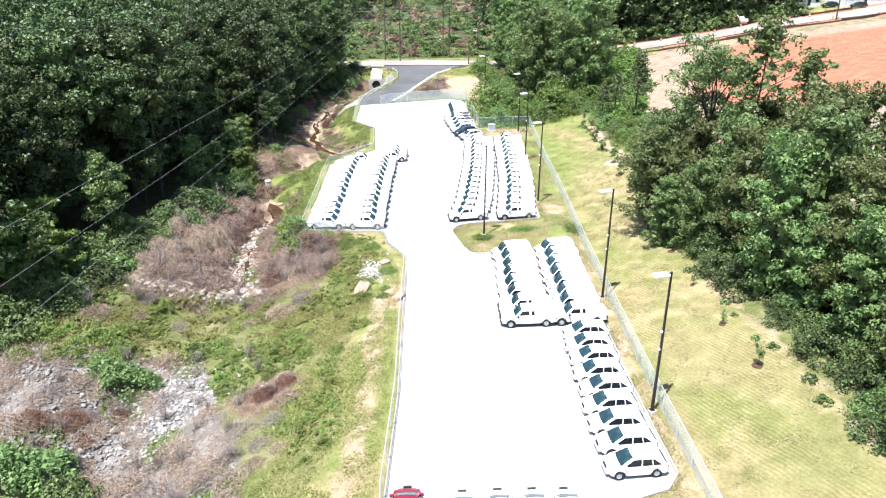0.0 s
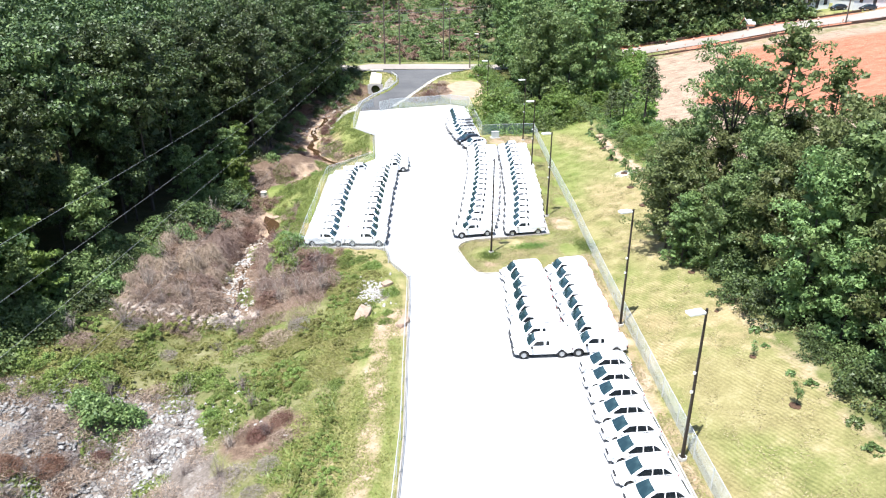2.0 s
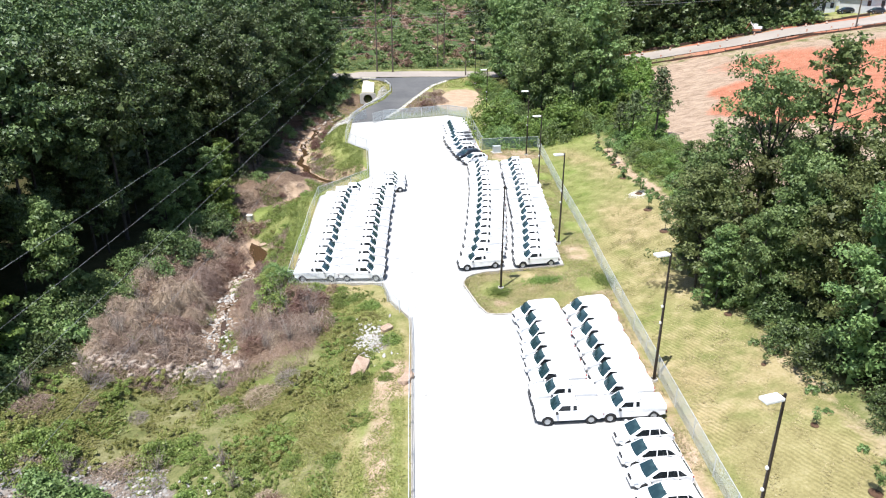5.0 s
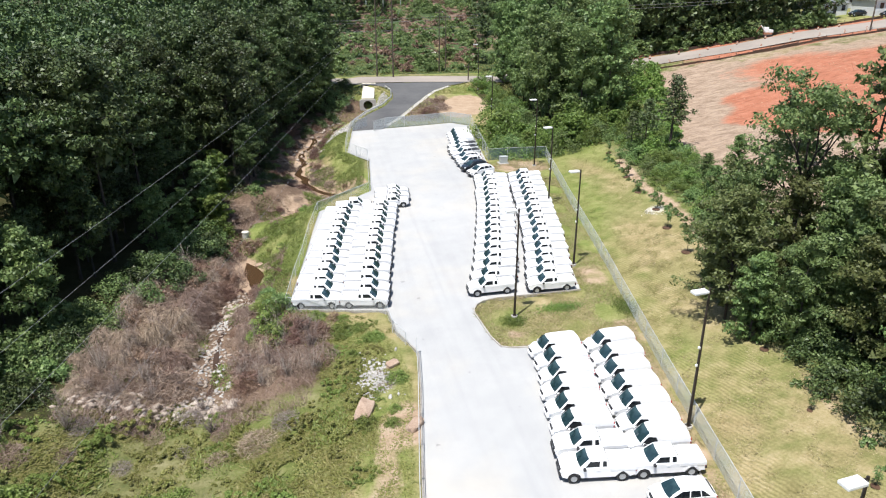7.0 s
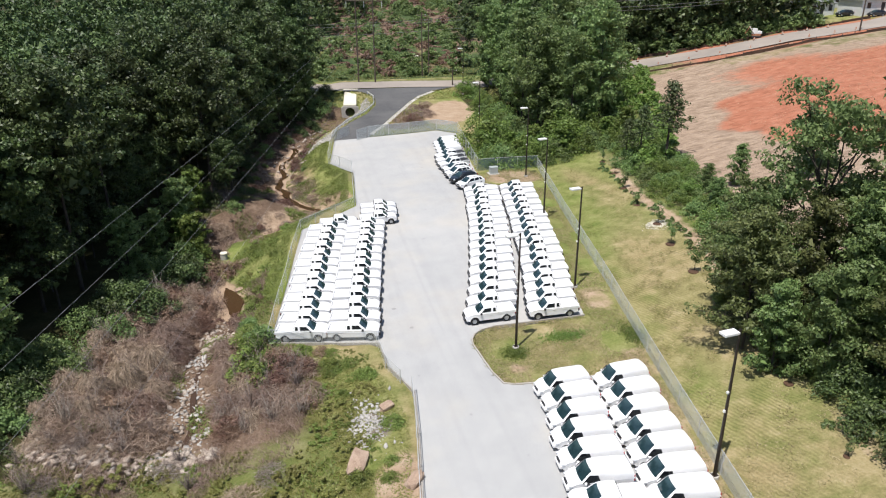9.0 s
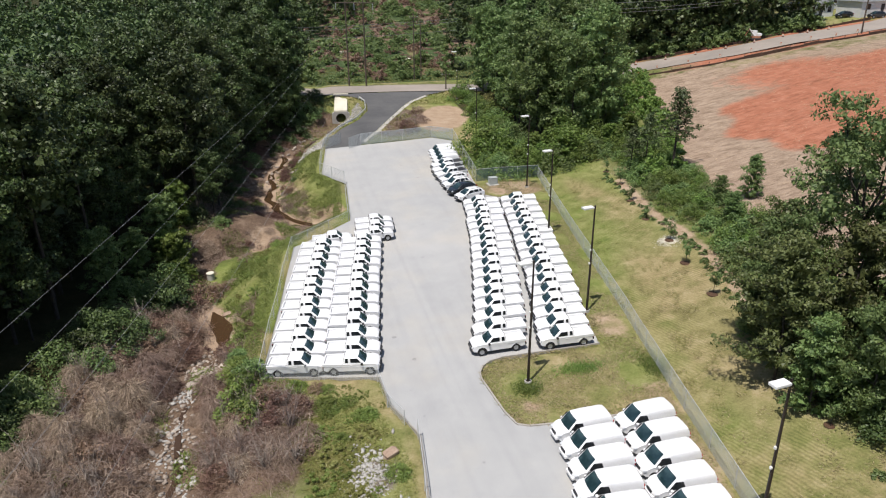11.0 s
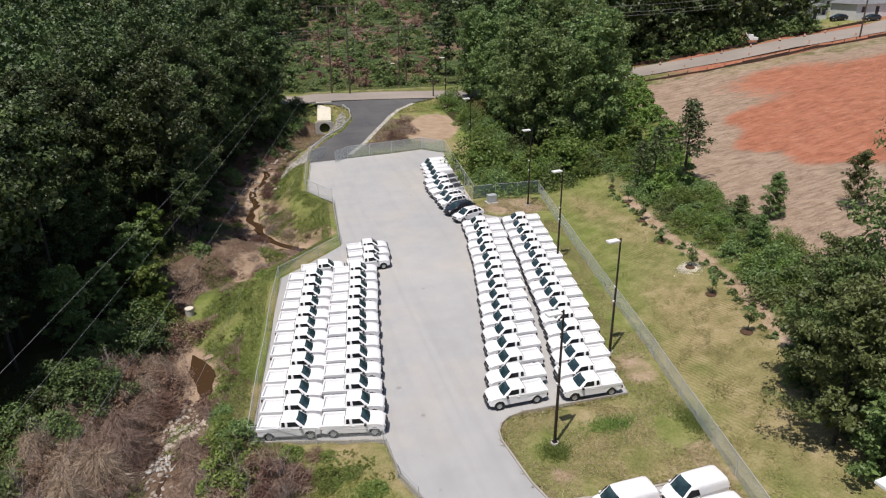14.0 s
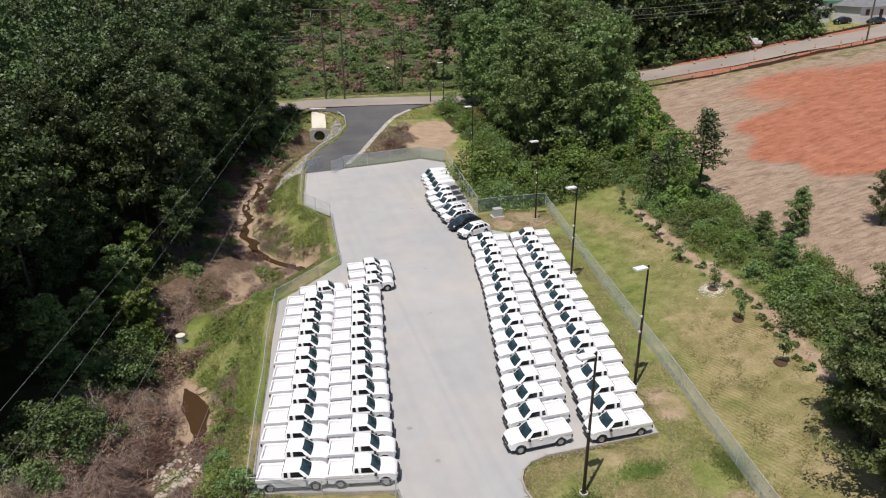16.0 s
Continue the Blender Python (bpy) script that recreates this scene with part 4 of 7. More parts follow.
WS = 0.96
row("pickup", 13, lambda i: 0.75 + 0.29 * i + 0.0035 * i * i, lambda i: 85.9 + 2.14 * i + 0.008 * i * i, lambda i: -14 + 0.4 * i, WS - 0.45)
park("pickup", 6.4, 114.9, -4, WS - 0.4)
row("pickup", 13, lambda i: 5.6 + 0.27 * i + 0.008 * i * i, lambda i: 84.7 + 2.39 * i - 0.005 * i * i, lambda i: -14 + 0.6 * i, WS - 0.4)
row("pickup", 3, lambda i: 11.75 + 0.35 * i, lambda i: 114.8 + 2.3 * i, lambda i: -4, WS - 0.35)
row("pickup", 17, lambda i: 17.4 + 0.725 * i - 0.0095 * i * i, lambda i: 84.6 + 2.31 * i + 0.002 * i * i, lambda i: 179 - 0.5 * i, WS + 0.1)
row("pickup", 17, lambda i: 23.45 + 0.593 * i - 0.0046 * i * i, lambda i: 83.75 + 2.15 * i + 0.0133 * i * i, lambda i: 176 - 0.3 * i, WS + 0.2)
row("pickup", 2, lambda i: 17.05 + 0.4 * i, lambda i: 55.3 + 2.2 * i, lambda i: 172, WS)
row("van", 8, lambda i: 17.05 + 0.38 * i, lambda i: 55.35 + 2.185 * i, lambda i: 172 + 1.6 * i, 0.84, (0, 1))
row("pickup", 1, lambda i: 21.75, lambda i: 54.7, lambda i: 172, WS)
row("van", 8, lambda i: 21.77 + 0.372 * i, lambda i: 54.75 + 1.99 * i + 0.03 * i * i, lambda i: 172 + 1.8 * i, 0.86, (0,))
row("hatch", 9, lambda i: 18.55 + 0.27 * i + 0.011 * i * i, lambda i: 34.6 + 2.17 * i - 0.006 * i * i, lambda i: 175, 0.75)
# nosed in at the near end of the lot
row("hatch", 4, lambda i: 7.7 + 2.03 * i, lambda i: 32.2 - 0.35 * i, lambda i: 82, 0.0)
MODELS["red"] = vehicle("hatchback_car", "dark red hatchback car standing at the lot's near end", "car", "", dict(HATCH, fbump="red_paint", mirror="red_paint", bumper="red_paint"), "red_paint")
park("red", 4.35, 33.2, 82)
# mixed vehicles nosed out from the far fence
MODELS["suv"] = vehicle("suv", "white sport utility vehicle parked at the far fence", "car", "", SUV, "white")
MODELS["dark_suv"] = vehicle("suv", "black sport utility vehicle parked at the far fence", "car", "", dict(SUV, fbump="trim"), "black_paint")
MODELS["crew"] = vehicle("pickup_truck", "white crew-cab pickup truck with a black bed", "pickup truck", "", dict(CREW, bed_mat="trim", cover=True), "white")
for kind, x, y in (("suv", 26.4, 126.0), ("dark_suv", 26.0, 129.0), ("suv", 25.9, 132.0), ("suv", 26.0, 134.5), ("crew", 26.2, 137.1),
                   ("crew", 26.3, 139.6), ("crew", 26.7, 142.2), ("van", 27.2, 144.7), ("van", 27.4, 146.9), ("van", 27.6, 149.0), ("van", 27.8, 151.1)):
    park(kind, x, y, 200 - (y - 126) * 0.6, 0.7)

# ---------------------------------------------------------------- lamps, fences, kerbs
def area_lamp():
    root = thing("street_lamp", "tall dark bronze lamp with a flat pale head, beside the lot", "street lamp", "lot lamps")
    bm = bmesh.new()
    cyl(bm, (0, 0, -0.4), (0, 0, 0.22), 0.30, 0.30, 16)
    part("foot", bm, M["concrete"], root, "round concrete foot")
    bm = bmesh.new()
    cyl(bm, (0, 0, 0.2), (0, 0, 11.2), 0.125, 0.075, 8)
    part("pole", bm, M["bronze"], root)
    bm = bmesh.new()
    box(bm, -0.19, 0.19, -0.19, 0.19, 0.21, 0.25)
    part("base_plate", bm, M["bronze"], root)
    bm = bmesh.new()
    box(bm, -0.30, -0.02, -0.05, 0.05, 11.0, 11.12, bevel=0.01)
    part("arm", bm, M["bronze"], root)
    bm = bmesh.new()
    box(bm, -1.35, -0.25, -0.30, 0.30, 10.98, 11.16, bevel=0.05)
    part("head", bm, M["fixture"], root, "flat pale lamp head")
    part("lens", boxed(-1.2, -0.45, -0.22, 0.22, 10.955, 10.985), M["lamp_lens"], root)
    for z in (5.2, 6.6):
        part("camera_box", boxed(-0.2, -0.07, -0.075, 0.075, z, z + 0.17, bevel=0.025), M["fixture"], root, "small white camera box")
    return root


LAMP = area_lamp()
lamps = [(23.05, 40.1, 8), (26.4, 58.35, 8), (28.95, 88.7, 10), (32.75, 109.0, 12), (36.95, 128.9, 10), (19.06, 78.4, 8), (35.6, 153.0, 5), (43.0, 196, 0)]
for i, (x, y, a) in enumerate(lamps):
    m = pose(x, y, level(x, y) + 0.0, 0, 0, a)
    if i == 0:
        LAMP.matrix_basis = m
    else:
        copy_thing(LAMP, m)


def fence_run(name, path, label, height=2.3, spacing=3.0, weave="chain"):
    """Chain-link fence: posts, top rail and woven wire between them."""
    root = thing(name, label, "fence", "chain-link fences")
    pts = densify(path, spacing)
    for x, y in pts:
        bm = bmesh.new()
        z = level(x, y)
        cyl(bm, (x, y, z - 0.3), (x, y, z + height + 0.05), 0.035, n=8)
        part("post", bm, M["galv"], root)
    for i, (a, b) in enumerate(zip(pts, pts[1:])):
        za, zb = level(*a), level(*b)
        bm = bmesh.new()
        cyl(bm, (*a, za + height), (*b, zb + height), 0.025, n=6)
        part("top_rail", bm, M["galv"], root)
        bm = bmesh.new()
        vs = [bm.verts.new(p) for p in ((*a, za + 0.02), (*b, zb + 0.02), (*b, zb + height), (*a, za + height))]
        f = bm.faces.new(vs)
        uv = bm.loops.layers.uv.new("UVMap")
        L = math.dist(a, b)
        for lp, c in zip(f.loops, ((0, 0), (L, 0), (L, height), (0, height))):
            lp[uv].uv = (c[0] + i * 3, c[1])
        part("wire_mesh", bm, M[weave], root, "woven wire mesh")
    return root


fence_run("fence", [(float(fence_x(y)), y) for y in (5, 34, 40, 47, 58.5, 66.5, 71.3, 87, 110, 133.6)], "galvanised chain-link fence along the grass slope", 1.75, weave="chain_dense")
fence_run("fence", [(40.5, 133.6), (30.2, 133.9)], "dark green screened chain-link fence behind the utility box", 2.0, weave="chain_dark")
fence_run("fence", [(30.2, 133.9), (31.5, 147), (33.0, 160.3)], "galvanised chain-link fence behind the mixed vehicles")
fence_run("fence", [(33.0, 160.3), (29.6, 164.2), (23.8, 163.8), (15.5, 163.5)], "galvanised chain-link fence across the far end of the lot", 2.2, weave="chain_far")
fence_run("fence", [(8.5, 163.4), (7.4, 155), (6.5, 147.1), (10.0, 140.2)], "galvanised chain-link fence beside the gate", 2.0)
fence_run("fence", [(10.0, 140.2), (9.3, 131), (8.8, 123.2), (2.9, 117.7), (0.8, 115.9), (-0.5, 107), (-1.25, 100), (-2.1, 94), (-3.0, 86.1), (2.0, 84.1), (6.9, 82.6), (7.1, 78.4), (8.0, 75.6)], "galvanised chain-link fence on the creek side of the lot", 1.35)
fence_run("fence", [(8.7, 73.8), (8.0, 68), (6.4, 57), (4.9, 46), (2.9, 35), (1.6, 20), (0.6, 5)], "galvanised chain-link fence along the drive", 1.6)


def gate_leaf(a, b):
    root = thing("metal_gate", "open chain-link gate leaf on a steel frame", "gate", "entrance gates")
    za = float(lot_z(*a))
    A, B = Vector((*a, za + 0.1)), Vector((*b, za + 0.1))
    up = Vector((0, 0, 2.0))
    for p, q in ((A, A + up), (B, B + up), (A, B), (A + up, B + up), (A + up * 0.5, B + up * 0.5), (A * 0.5 + B * 0.5, A * 0.5 + B * 0.5 + up)):
        bm = bmesh.new()
        cyl(bm, p, q, 0.03, n=8)
        part("gate_frame", bm, M["galv"], root)
    bm = bmesh.new()
    f = bm.faces.new([bm.verts.new(p) for p in (A, B, B + up, A + up)])
    uv = bm.loops.layers.uv.new("UVMap")
    L = (B - A).length
    for lp, c in zip(f.loops, ((0, 0), (L, 0), (L, 2), (0, 2))):
        lp[uv].uv = c
    part("wire_mesh", bm, M["chain_dense"], root)


gate_leaf((8.7, 163.5), (12.0, 166.4))
gate_leaf((15.3, 163.4), (13.0, 161.0))


def kerb(path, n_name):
    """Cast concrete kerb in lengths, a real step above the lot."""
    root = tagged(new("kerb"), "pale cast concrete kerb round the lot", "kerb", kind="structure")
    pts = densify(path, 2.0)
    wear = random.Random(len(n_name))
    for a, b in zip(pts, pts[1:]):
        bm = bmesh.new()
        t = Vector((b[0] - a[0], b[1] - a[1])).normalized() * 0.01
        nrm = Vector((-t.y, t.x)).normalized()
        A, B = Vector(a) + t, Vector(b) - t
        sag = wear.uniform(-0.025, 0.015)
        vs = []
        for p in (A, B):
            z = float(lot_z(p.x, p.y)) + sag
            for s, h in ((-0.07, -0.3), (-0.07, 0.08), (-0.04, 0.11), (0.06, 0.11), (0.09, -0.3)):
                vs.append(bm.verts.new((p.x + nrm.x * s, p.y + nrm.y * s, z + h)))
        for i in range(5):
            bm.faces.new((vs[i], vs[(i + 1) % 5], vs[5 + (i + 1) % 5], vs[5 + i]))
        bm.faces.new(vs[:5])
        bm.faces.new(vs[5:])
        bmesh.ops.recalc_face_normals(bm, faces=bm.faces[:])
        part("kerbstone", bm, M["kerb"], root)
    return root


kerb(LOT[1:11], "creek")
kerb(LOT[29:46], "slope")

# ---------------------------------------------------------------- plants
def leaf_cloud(centres, radii, count, size, rg, squash=0.75, up=0.35, inner=0.5, order=0.62, face=None):
    """Leaves as small pointed blades over the shells of many clumps, most of them facing outwards and up."""
    c = np.repeat(np.asarray(centres, float), count, 0)
    r = np.repeat(np.asarray(radii, float), count)[:, None]
    n = len(c)
    d = rg.normal(size=(n, 3))
    d[:, 2] = d[:, 2] * 0.9 + up * 0.8
    d /= np.linalg.norm(d, axis=1, keepdims=True)
    pos = c + d * r * rg.uniform(inner, 1.12, (n, 1)) * np.array([1, 1, squash])
    nrm = d * order + rg.normal(size=(n, 3)) * (1.1 - order) + np.array([0, 0, up if face is None else face])
    nrm /= np.linalg.norm(nrm, axis=1, keepdims=True)
    t = np.cross(nrm, rg.normal(size=(n, 3)))
    t /= np.linalg.norm(t, axis=1, keepdims=True) + 1e-9
    b = np.cross(nrm, t)
    s = size * rg.uniform(0.55, 1.4, (n, 1))
    tri = np.stack([pos - t * s, pos + t * s * 0.5 - b * s * 0.75, pos + t * s * 0.8 + b * s * 0.65], 1)
    return tri.reshape(-1, 3), np.arange(n * 3).reshape(n, 3)


def raw_mesh(name, verts, faces, material):
    me_ = bpy.data.meshes.new(name)
    nv, nf, k = len(verts), len(faces), faces.shape[1]
    me_.vertices.add(nv)
    me_.vertices.foreach_set("co", np.asarray(verts, np.float32).ravel())
    me_.loops.add(nf * k)
    me_.loops.foreach_set("vertex_index", faces.astype(np.int32).ravel())
    me_.polygons.add(nf)
    me_.polygons.foreach_set("loop_start", np.arange(0, nf * k, k, dtype=np.int32))
    me_.materials.append(material)
    me_.update()
    me_.validate()
    return me_


def tree(name, label, h, spread, mat, seed, clumps=95, leaves=56, size=0.28, low=0.12, group="woods", core=7):
    """A broad-leaved tree: tapered trunk, forked limbs, leafy sprays along the limbs, with gaps between them."""
    rg = np.random.default_rng(seed)
    root = thing(name, label, "tree", group)
    bm = bmesh.new()
    r0 = 0.008 * h + 0.04
    top = Vector((rg.normal(0, 0.3), rg.normal(0, 0.3), h * 0.9))
    cyl(bm, (0, 0, -0.5), (0, 0, h * 0.3), r0, r0 * 0.75, 8)
    cyl(bm, (0, 0, h * 0.29), top, r0 * 0.75, r0 * 0.15, 7)
    cs, rs = [], []
    n_limb = 26
    ang0 = rg.uniform(0, 6.28)
    per = max(1, clumps // n_limb)
    for i in range(n_limb):
        f = low + (0.93 - low) * (i / (n_limb - 1)) ** 0.9
        a = ang0 + i * 2.4 + rg.uniform(-0.3, 0.3)
        shape = math.sin(math.pi * min(1, 0.16 + 0.84 * ((f - low) / (1 - low)) ** 0.75)) ** 0.6
        reach = spread * max(0.22, shape) * rg.uniform(0.55, 1.15)
        base = Vector((top.x * f, top.y * f, h * f * 0.93))
        tip = base + Vector((math.cos(a) * reach, math.sin(a) * reach, h * 0.035 + reach * rg.uniform(0.0, 0.4)))
        cyl(bm, base, tip, r0 * 0.30 * (1 - f * 0.7) + 0.02, 0.02, 4)
        for k in range(per):
            q = 0.45 + 0.6 * (k + rg.uniform(0, 1)) / per
            c = base.lerp(tip, q)
            cs.append((c.x + rg.normal(0, 0.4), c.y + rg.normal(0, 0.4), c.z + rg.normal(0, 0.35)))
            rs.append(rg.uniform(0.12, 0.29) * spread)
    for k in range(10):
        cs.append((rg.normal(0, spread * 0.2), rg.normal(0, spread * 0.2), h * rg.uniform(0.8, 0.97)))
        rs.append(rg.uniform(0.14, 0.24) * spread)
    part("trunk", bm, M["bark"], root, "grey-brown trunk with limbs")
    v, _ = leaf_cloud(cs, rs, leaves, size, rg, squash=0.62, order=0.7, face=0.12)
    # the shaded inner leaves are larger and hang closer to the limbs
    inner = [(c[0] * 0.55, c[1] * 0.55, c[2] - 0.05 * h) for c in cs]
    w, _ = leaf_cloud(inner, [r * 0.9 for r in rs], core, 0.5, rg, inner=0.1, order=0.2)
    v = np.concatenate([v, w])
    part("crown", raw_mesh("crown", v, np.arange(len(v)).reshape(-1, 3), M[mat]), None, root)
    return root


def open_tree(name, label, h, spread, mat, seed, group="woods"):
    """An open-grown tree: dark limbs fork upwards and carry separate rounded lobes of leaves."""
    rg = np.random.default_rng(seed)
    root = thing(name, label, "tree", group)
    bm = bmesh.new()
    r0 = 0.011 * h + 0.05
    fork = Vector((0.2, -0.1, h * 0.5))
    cyl(bm, (0, 0, -0.5), fork, r0, r0 * 0.75, 8)
    cs, rs = [], []
    for i in range(9):
        a = i * 2.4 + rg.uniform(-0.3, 0.3)
        reach = spread * (0.35 + 0.55 * rg.uniform()) * (0.25 if i == 0 else 1.0)
        base = fork.lerp(Vector((0, 0, h * 0.36)), 0.0 if i < 5 else rg.uniform(0.2, 0.9))
        rise = h * (0.24 if i < 5 else 0.14) * rg.uniform(0.8, 1.2)
        knee = base + Vector((math.cos(a) * reach * 0.5, math.sin(a) * reach * 0.5, rise * 0.55))
        cyl(bm, base, knee, r0 * 0.5, r0 * 0.32, 6)
        for k in range(2):
            b = a + (-0.55, 0.55)[k] + rg.uniform(-0.2, 0.2)
            tip = knee + Vector((math.cos(b) * reach * 0.6, math.sin(b) * reach * 0.6, rise * rg.uniform(0.4, 0.95)))
            cyl(bm, knee, tip, r0 * 0.3, 0.03, 5)
            for _ in range(15):
                d = rg.normal(0, 1, 3)
                d /= np.linalg.norm(d)
                q = 2.1 * rg.uniform(0.3, 1.0)
                cs.append((tip.x + d[0] * q, tip.y + d[1] * q, tip.z + d[2] * q * 0.6))
                rs.append(rg.uniform(0.5, 0.95))
    part("trunk", bm, M["bark"], root, "dark trunk forking into open limbs")
    v, f = leaf_cloud(cs, rs, 44, 0.17, rg, squash=0.65, order=0.7, face=0.12)
    part("crown", raw_mesh("crown", v, f, M[mat]), None, root)
    return root


def pine(name, label, h, spread, seed, group="woods"):
    rg = np.random.default_rng(seed)
    root = thing(name, label, "tree", group)
    bm = bmesh.new()
    cyl(bm, (0, 0, -0.5), (0, 0, h), 0.02 * h, 0.03, 8)
    cs, rs = [], []
    for i in range(34):
        f = 0.42 + 0.56 * (i / 33)
        a = i * 2.4 + rg.uniform(-0.4, 0.4)
        reach = spread * (1.08 - f) / 0.62 * rg.uniform(0.55, 1.1)
        tip = Vector((math.cos(a) * reach, math.sin(a) * reach, h * f + rg.uniform(-0.2, 0.5)))
        cyl(bm, (0, 0, h * f - 0.3), tip, 0.05, 0.015, 4)
        for s in (0.55, 1.0):
            cs.append(np.array([tip.x * s, tip.y * s, h * f + 0.2 * s]))
            rs.append(0.75 * rg.uniform(0.7, 1.2))
    part("trunk", bm, M["bark"], root, "straight brown pine trunk")
    v, f = leaf_cloud(cs, rs, 34, 0.20, rg, 0.6)
    part("crown", raw_mesh("crown", v, f, M["needle"]), None, root)
    return root


def bush(name, label, w, h, mat, seed, clumps=26, leaves=60, size=0.2, group="undergrowth", category="bush"):
    rg = np.random.default_rng(seed)
    cs, rs = [], []
    for k in range(clumps):
        a, q = rg.uniform(0, 6.28), math.sqrt(rg.uniform(0, 1))
        z = h * (1 - q ** 2) * rg.uniform(0.35, 0.95)
        cs.append((math.cos(a) * q * w, math.sin(a) * q * w, z))
        rs.append(rg.uniform(0.22, 0.38) * min(w, h * 1.2))
    v, f = leaf_cloud(cs, rs, leaves, size, rg)
    v[:, 2] = np.maximum(v[:, 2], -0.15)
    ob = tagged(new(name, raw_mesh(name, v, f, M[mat])), label, category, group)
    return ob


def thicket(name, label, w, h, mat, seed, n=900, group="dead brush"):
    """Leafless brush: arching thin stems and side twigs."""
    rg = np.random.default_rng(seed)
    a, q = rg.uniform(0, 6.28, n), np.sqrt(rg.uniform(0, 1, n))
    base = np.stack([np.cos(a) * q * w, np.sin(a) * q * w, np.zeros(n)], 1)
    base[:, 2] = rg.uniform(0, 0.75, n) * h * (1.05 - q ** 2)
    d = np.stack([rg.normal(0, 0.75, n), rg.normal(0, 0.75, n), rg.uniform(0.0, 1.0, n)], 1)
    d /= np.linalg.norm(d, axis=1, keepdims=True)
    L = rg.uniform(0.35, 1.15, n)[:, None] * h * 0.6
    s = np.cross(d, rg.normal(size=(n, 3)))
    s /= np.linalg.norm(s, axis=1, keepdims=True)
    wd = rg.uniform(0.008, 0.024, n)[:, None]
    end = base + d * L + np.array([0, 0, -0.25]) * L
    v = np.stack([base - s * wd * 1.3, base + s * wd * 1.3, end], 1).reshape(-1, 3)
    f = np.arange(n * 3).reshape(n, 3)
    return tagged(new(name, raw_mesh(name, v, f, M[mat])), label, "brush", group)


def vine_curtain(name, label, w, h, mat, seed, n=2600):
    """Dead vines hanging in long strands over a rounded mound, parted here and there."""
    rg = np.random.default_rng(seed)
    a, q = rg.uniform(0, 6.28, n), np.sqrt(rg.uniform(0, 1, n))
    bulge = 1 + 0.22 * np.sin(3 * a + seed) + 0.12 * np.sin(7 * a + 2.0 * seed)
    top = h * (1 - 0.85 * q ** 2.2) * rg.uniform(0.72, 1.05, n)
    p = np.stack([np.cos(a) * q * w * bulge, np.sin(a) * q * w * bulge, top], 1)
    out = np.stack([np.cos(a), np.sin(a), np.zeros(n)], 1)
    L = rg.uniform(0.2, 0.9, n)[:, None] * h * 0.42
    end = p + (out * (0.25 + 0.5 * (1 - q))[:, None] + rg.normal(0, 0.55, (n, 3)) - np.array([0, 0, 0.65])) * L
    end[:, 2] = np.maximum(end[:, 2], -0.1)
    side = np.cross(out, np.array([0, 0, 1.0])) + rg.normal(0, 0.4, (n, 3))
    wd = rg.uniform(0.006, 0.024, n)[:, None]
    v = np.stack([p - side * wd, p + side * wd, end], 1).reshape(-1, 3)
    return tagged(new(name, raw_mesh(name, v, np.arange(n * 3).reshape(n, 3), M[mat])), label, "brush", "dead brush")


def bare_shrub(name, label, h, seed, n=34):
    """Leafless shrub: long stems fanning from one foot, each with side twigs."""
    rg = np.random.default_rng(seed)
    v = []
    for k in range(n):
        a, lean = rg.uniform(0, 6.28), rg.uniform(0.1, 0.75)
        tip = np.array([math.cos(a) * lean, math.sin(a) * lean, 1.0]) * h * rg.uniform(0.5, 1.0)
        side = np.array([-math.sin(a), math.cos(a), 0.0]) * 0.03
        v += [-side, side, tip]
        for j in range(5):
            p = tip * rg.uniform(0.3, 0.95)
            q = p + rg.normal(0, 0.22, 3) * h * 0.6 + np.array([0, 0, 0.12 * h])
            v += [p - side * 0.5, p + side * 0.5, q]
    v = np.array(v)
    return tagged(new(name, raw_mesh(name, v, np.arange(len(v)).reshape(-1, 3), M["grey_twig"])), label, "brush", "dead brush")


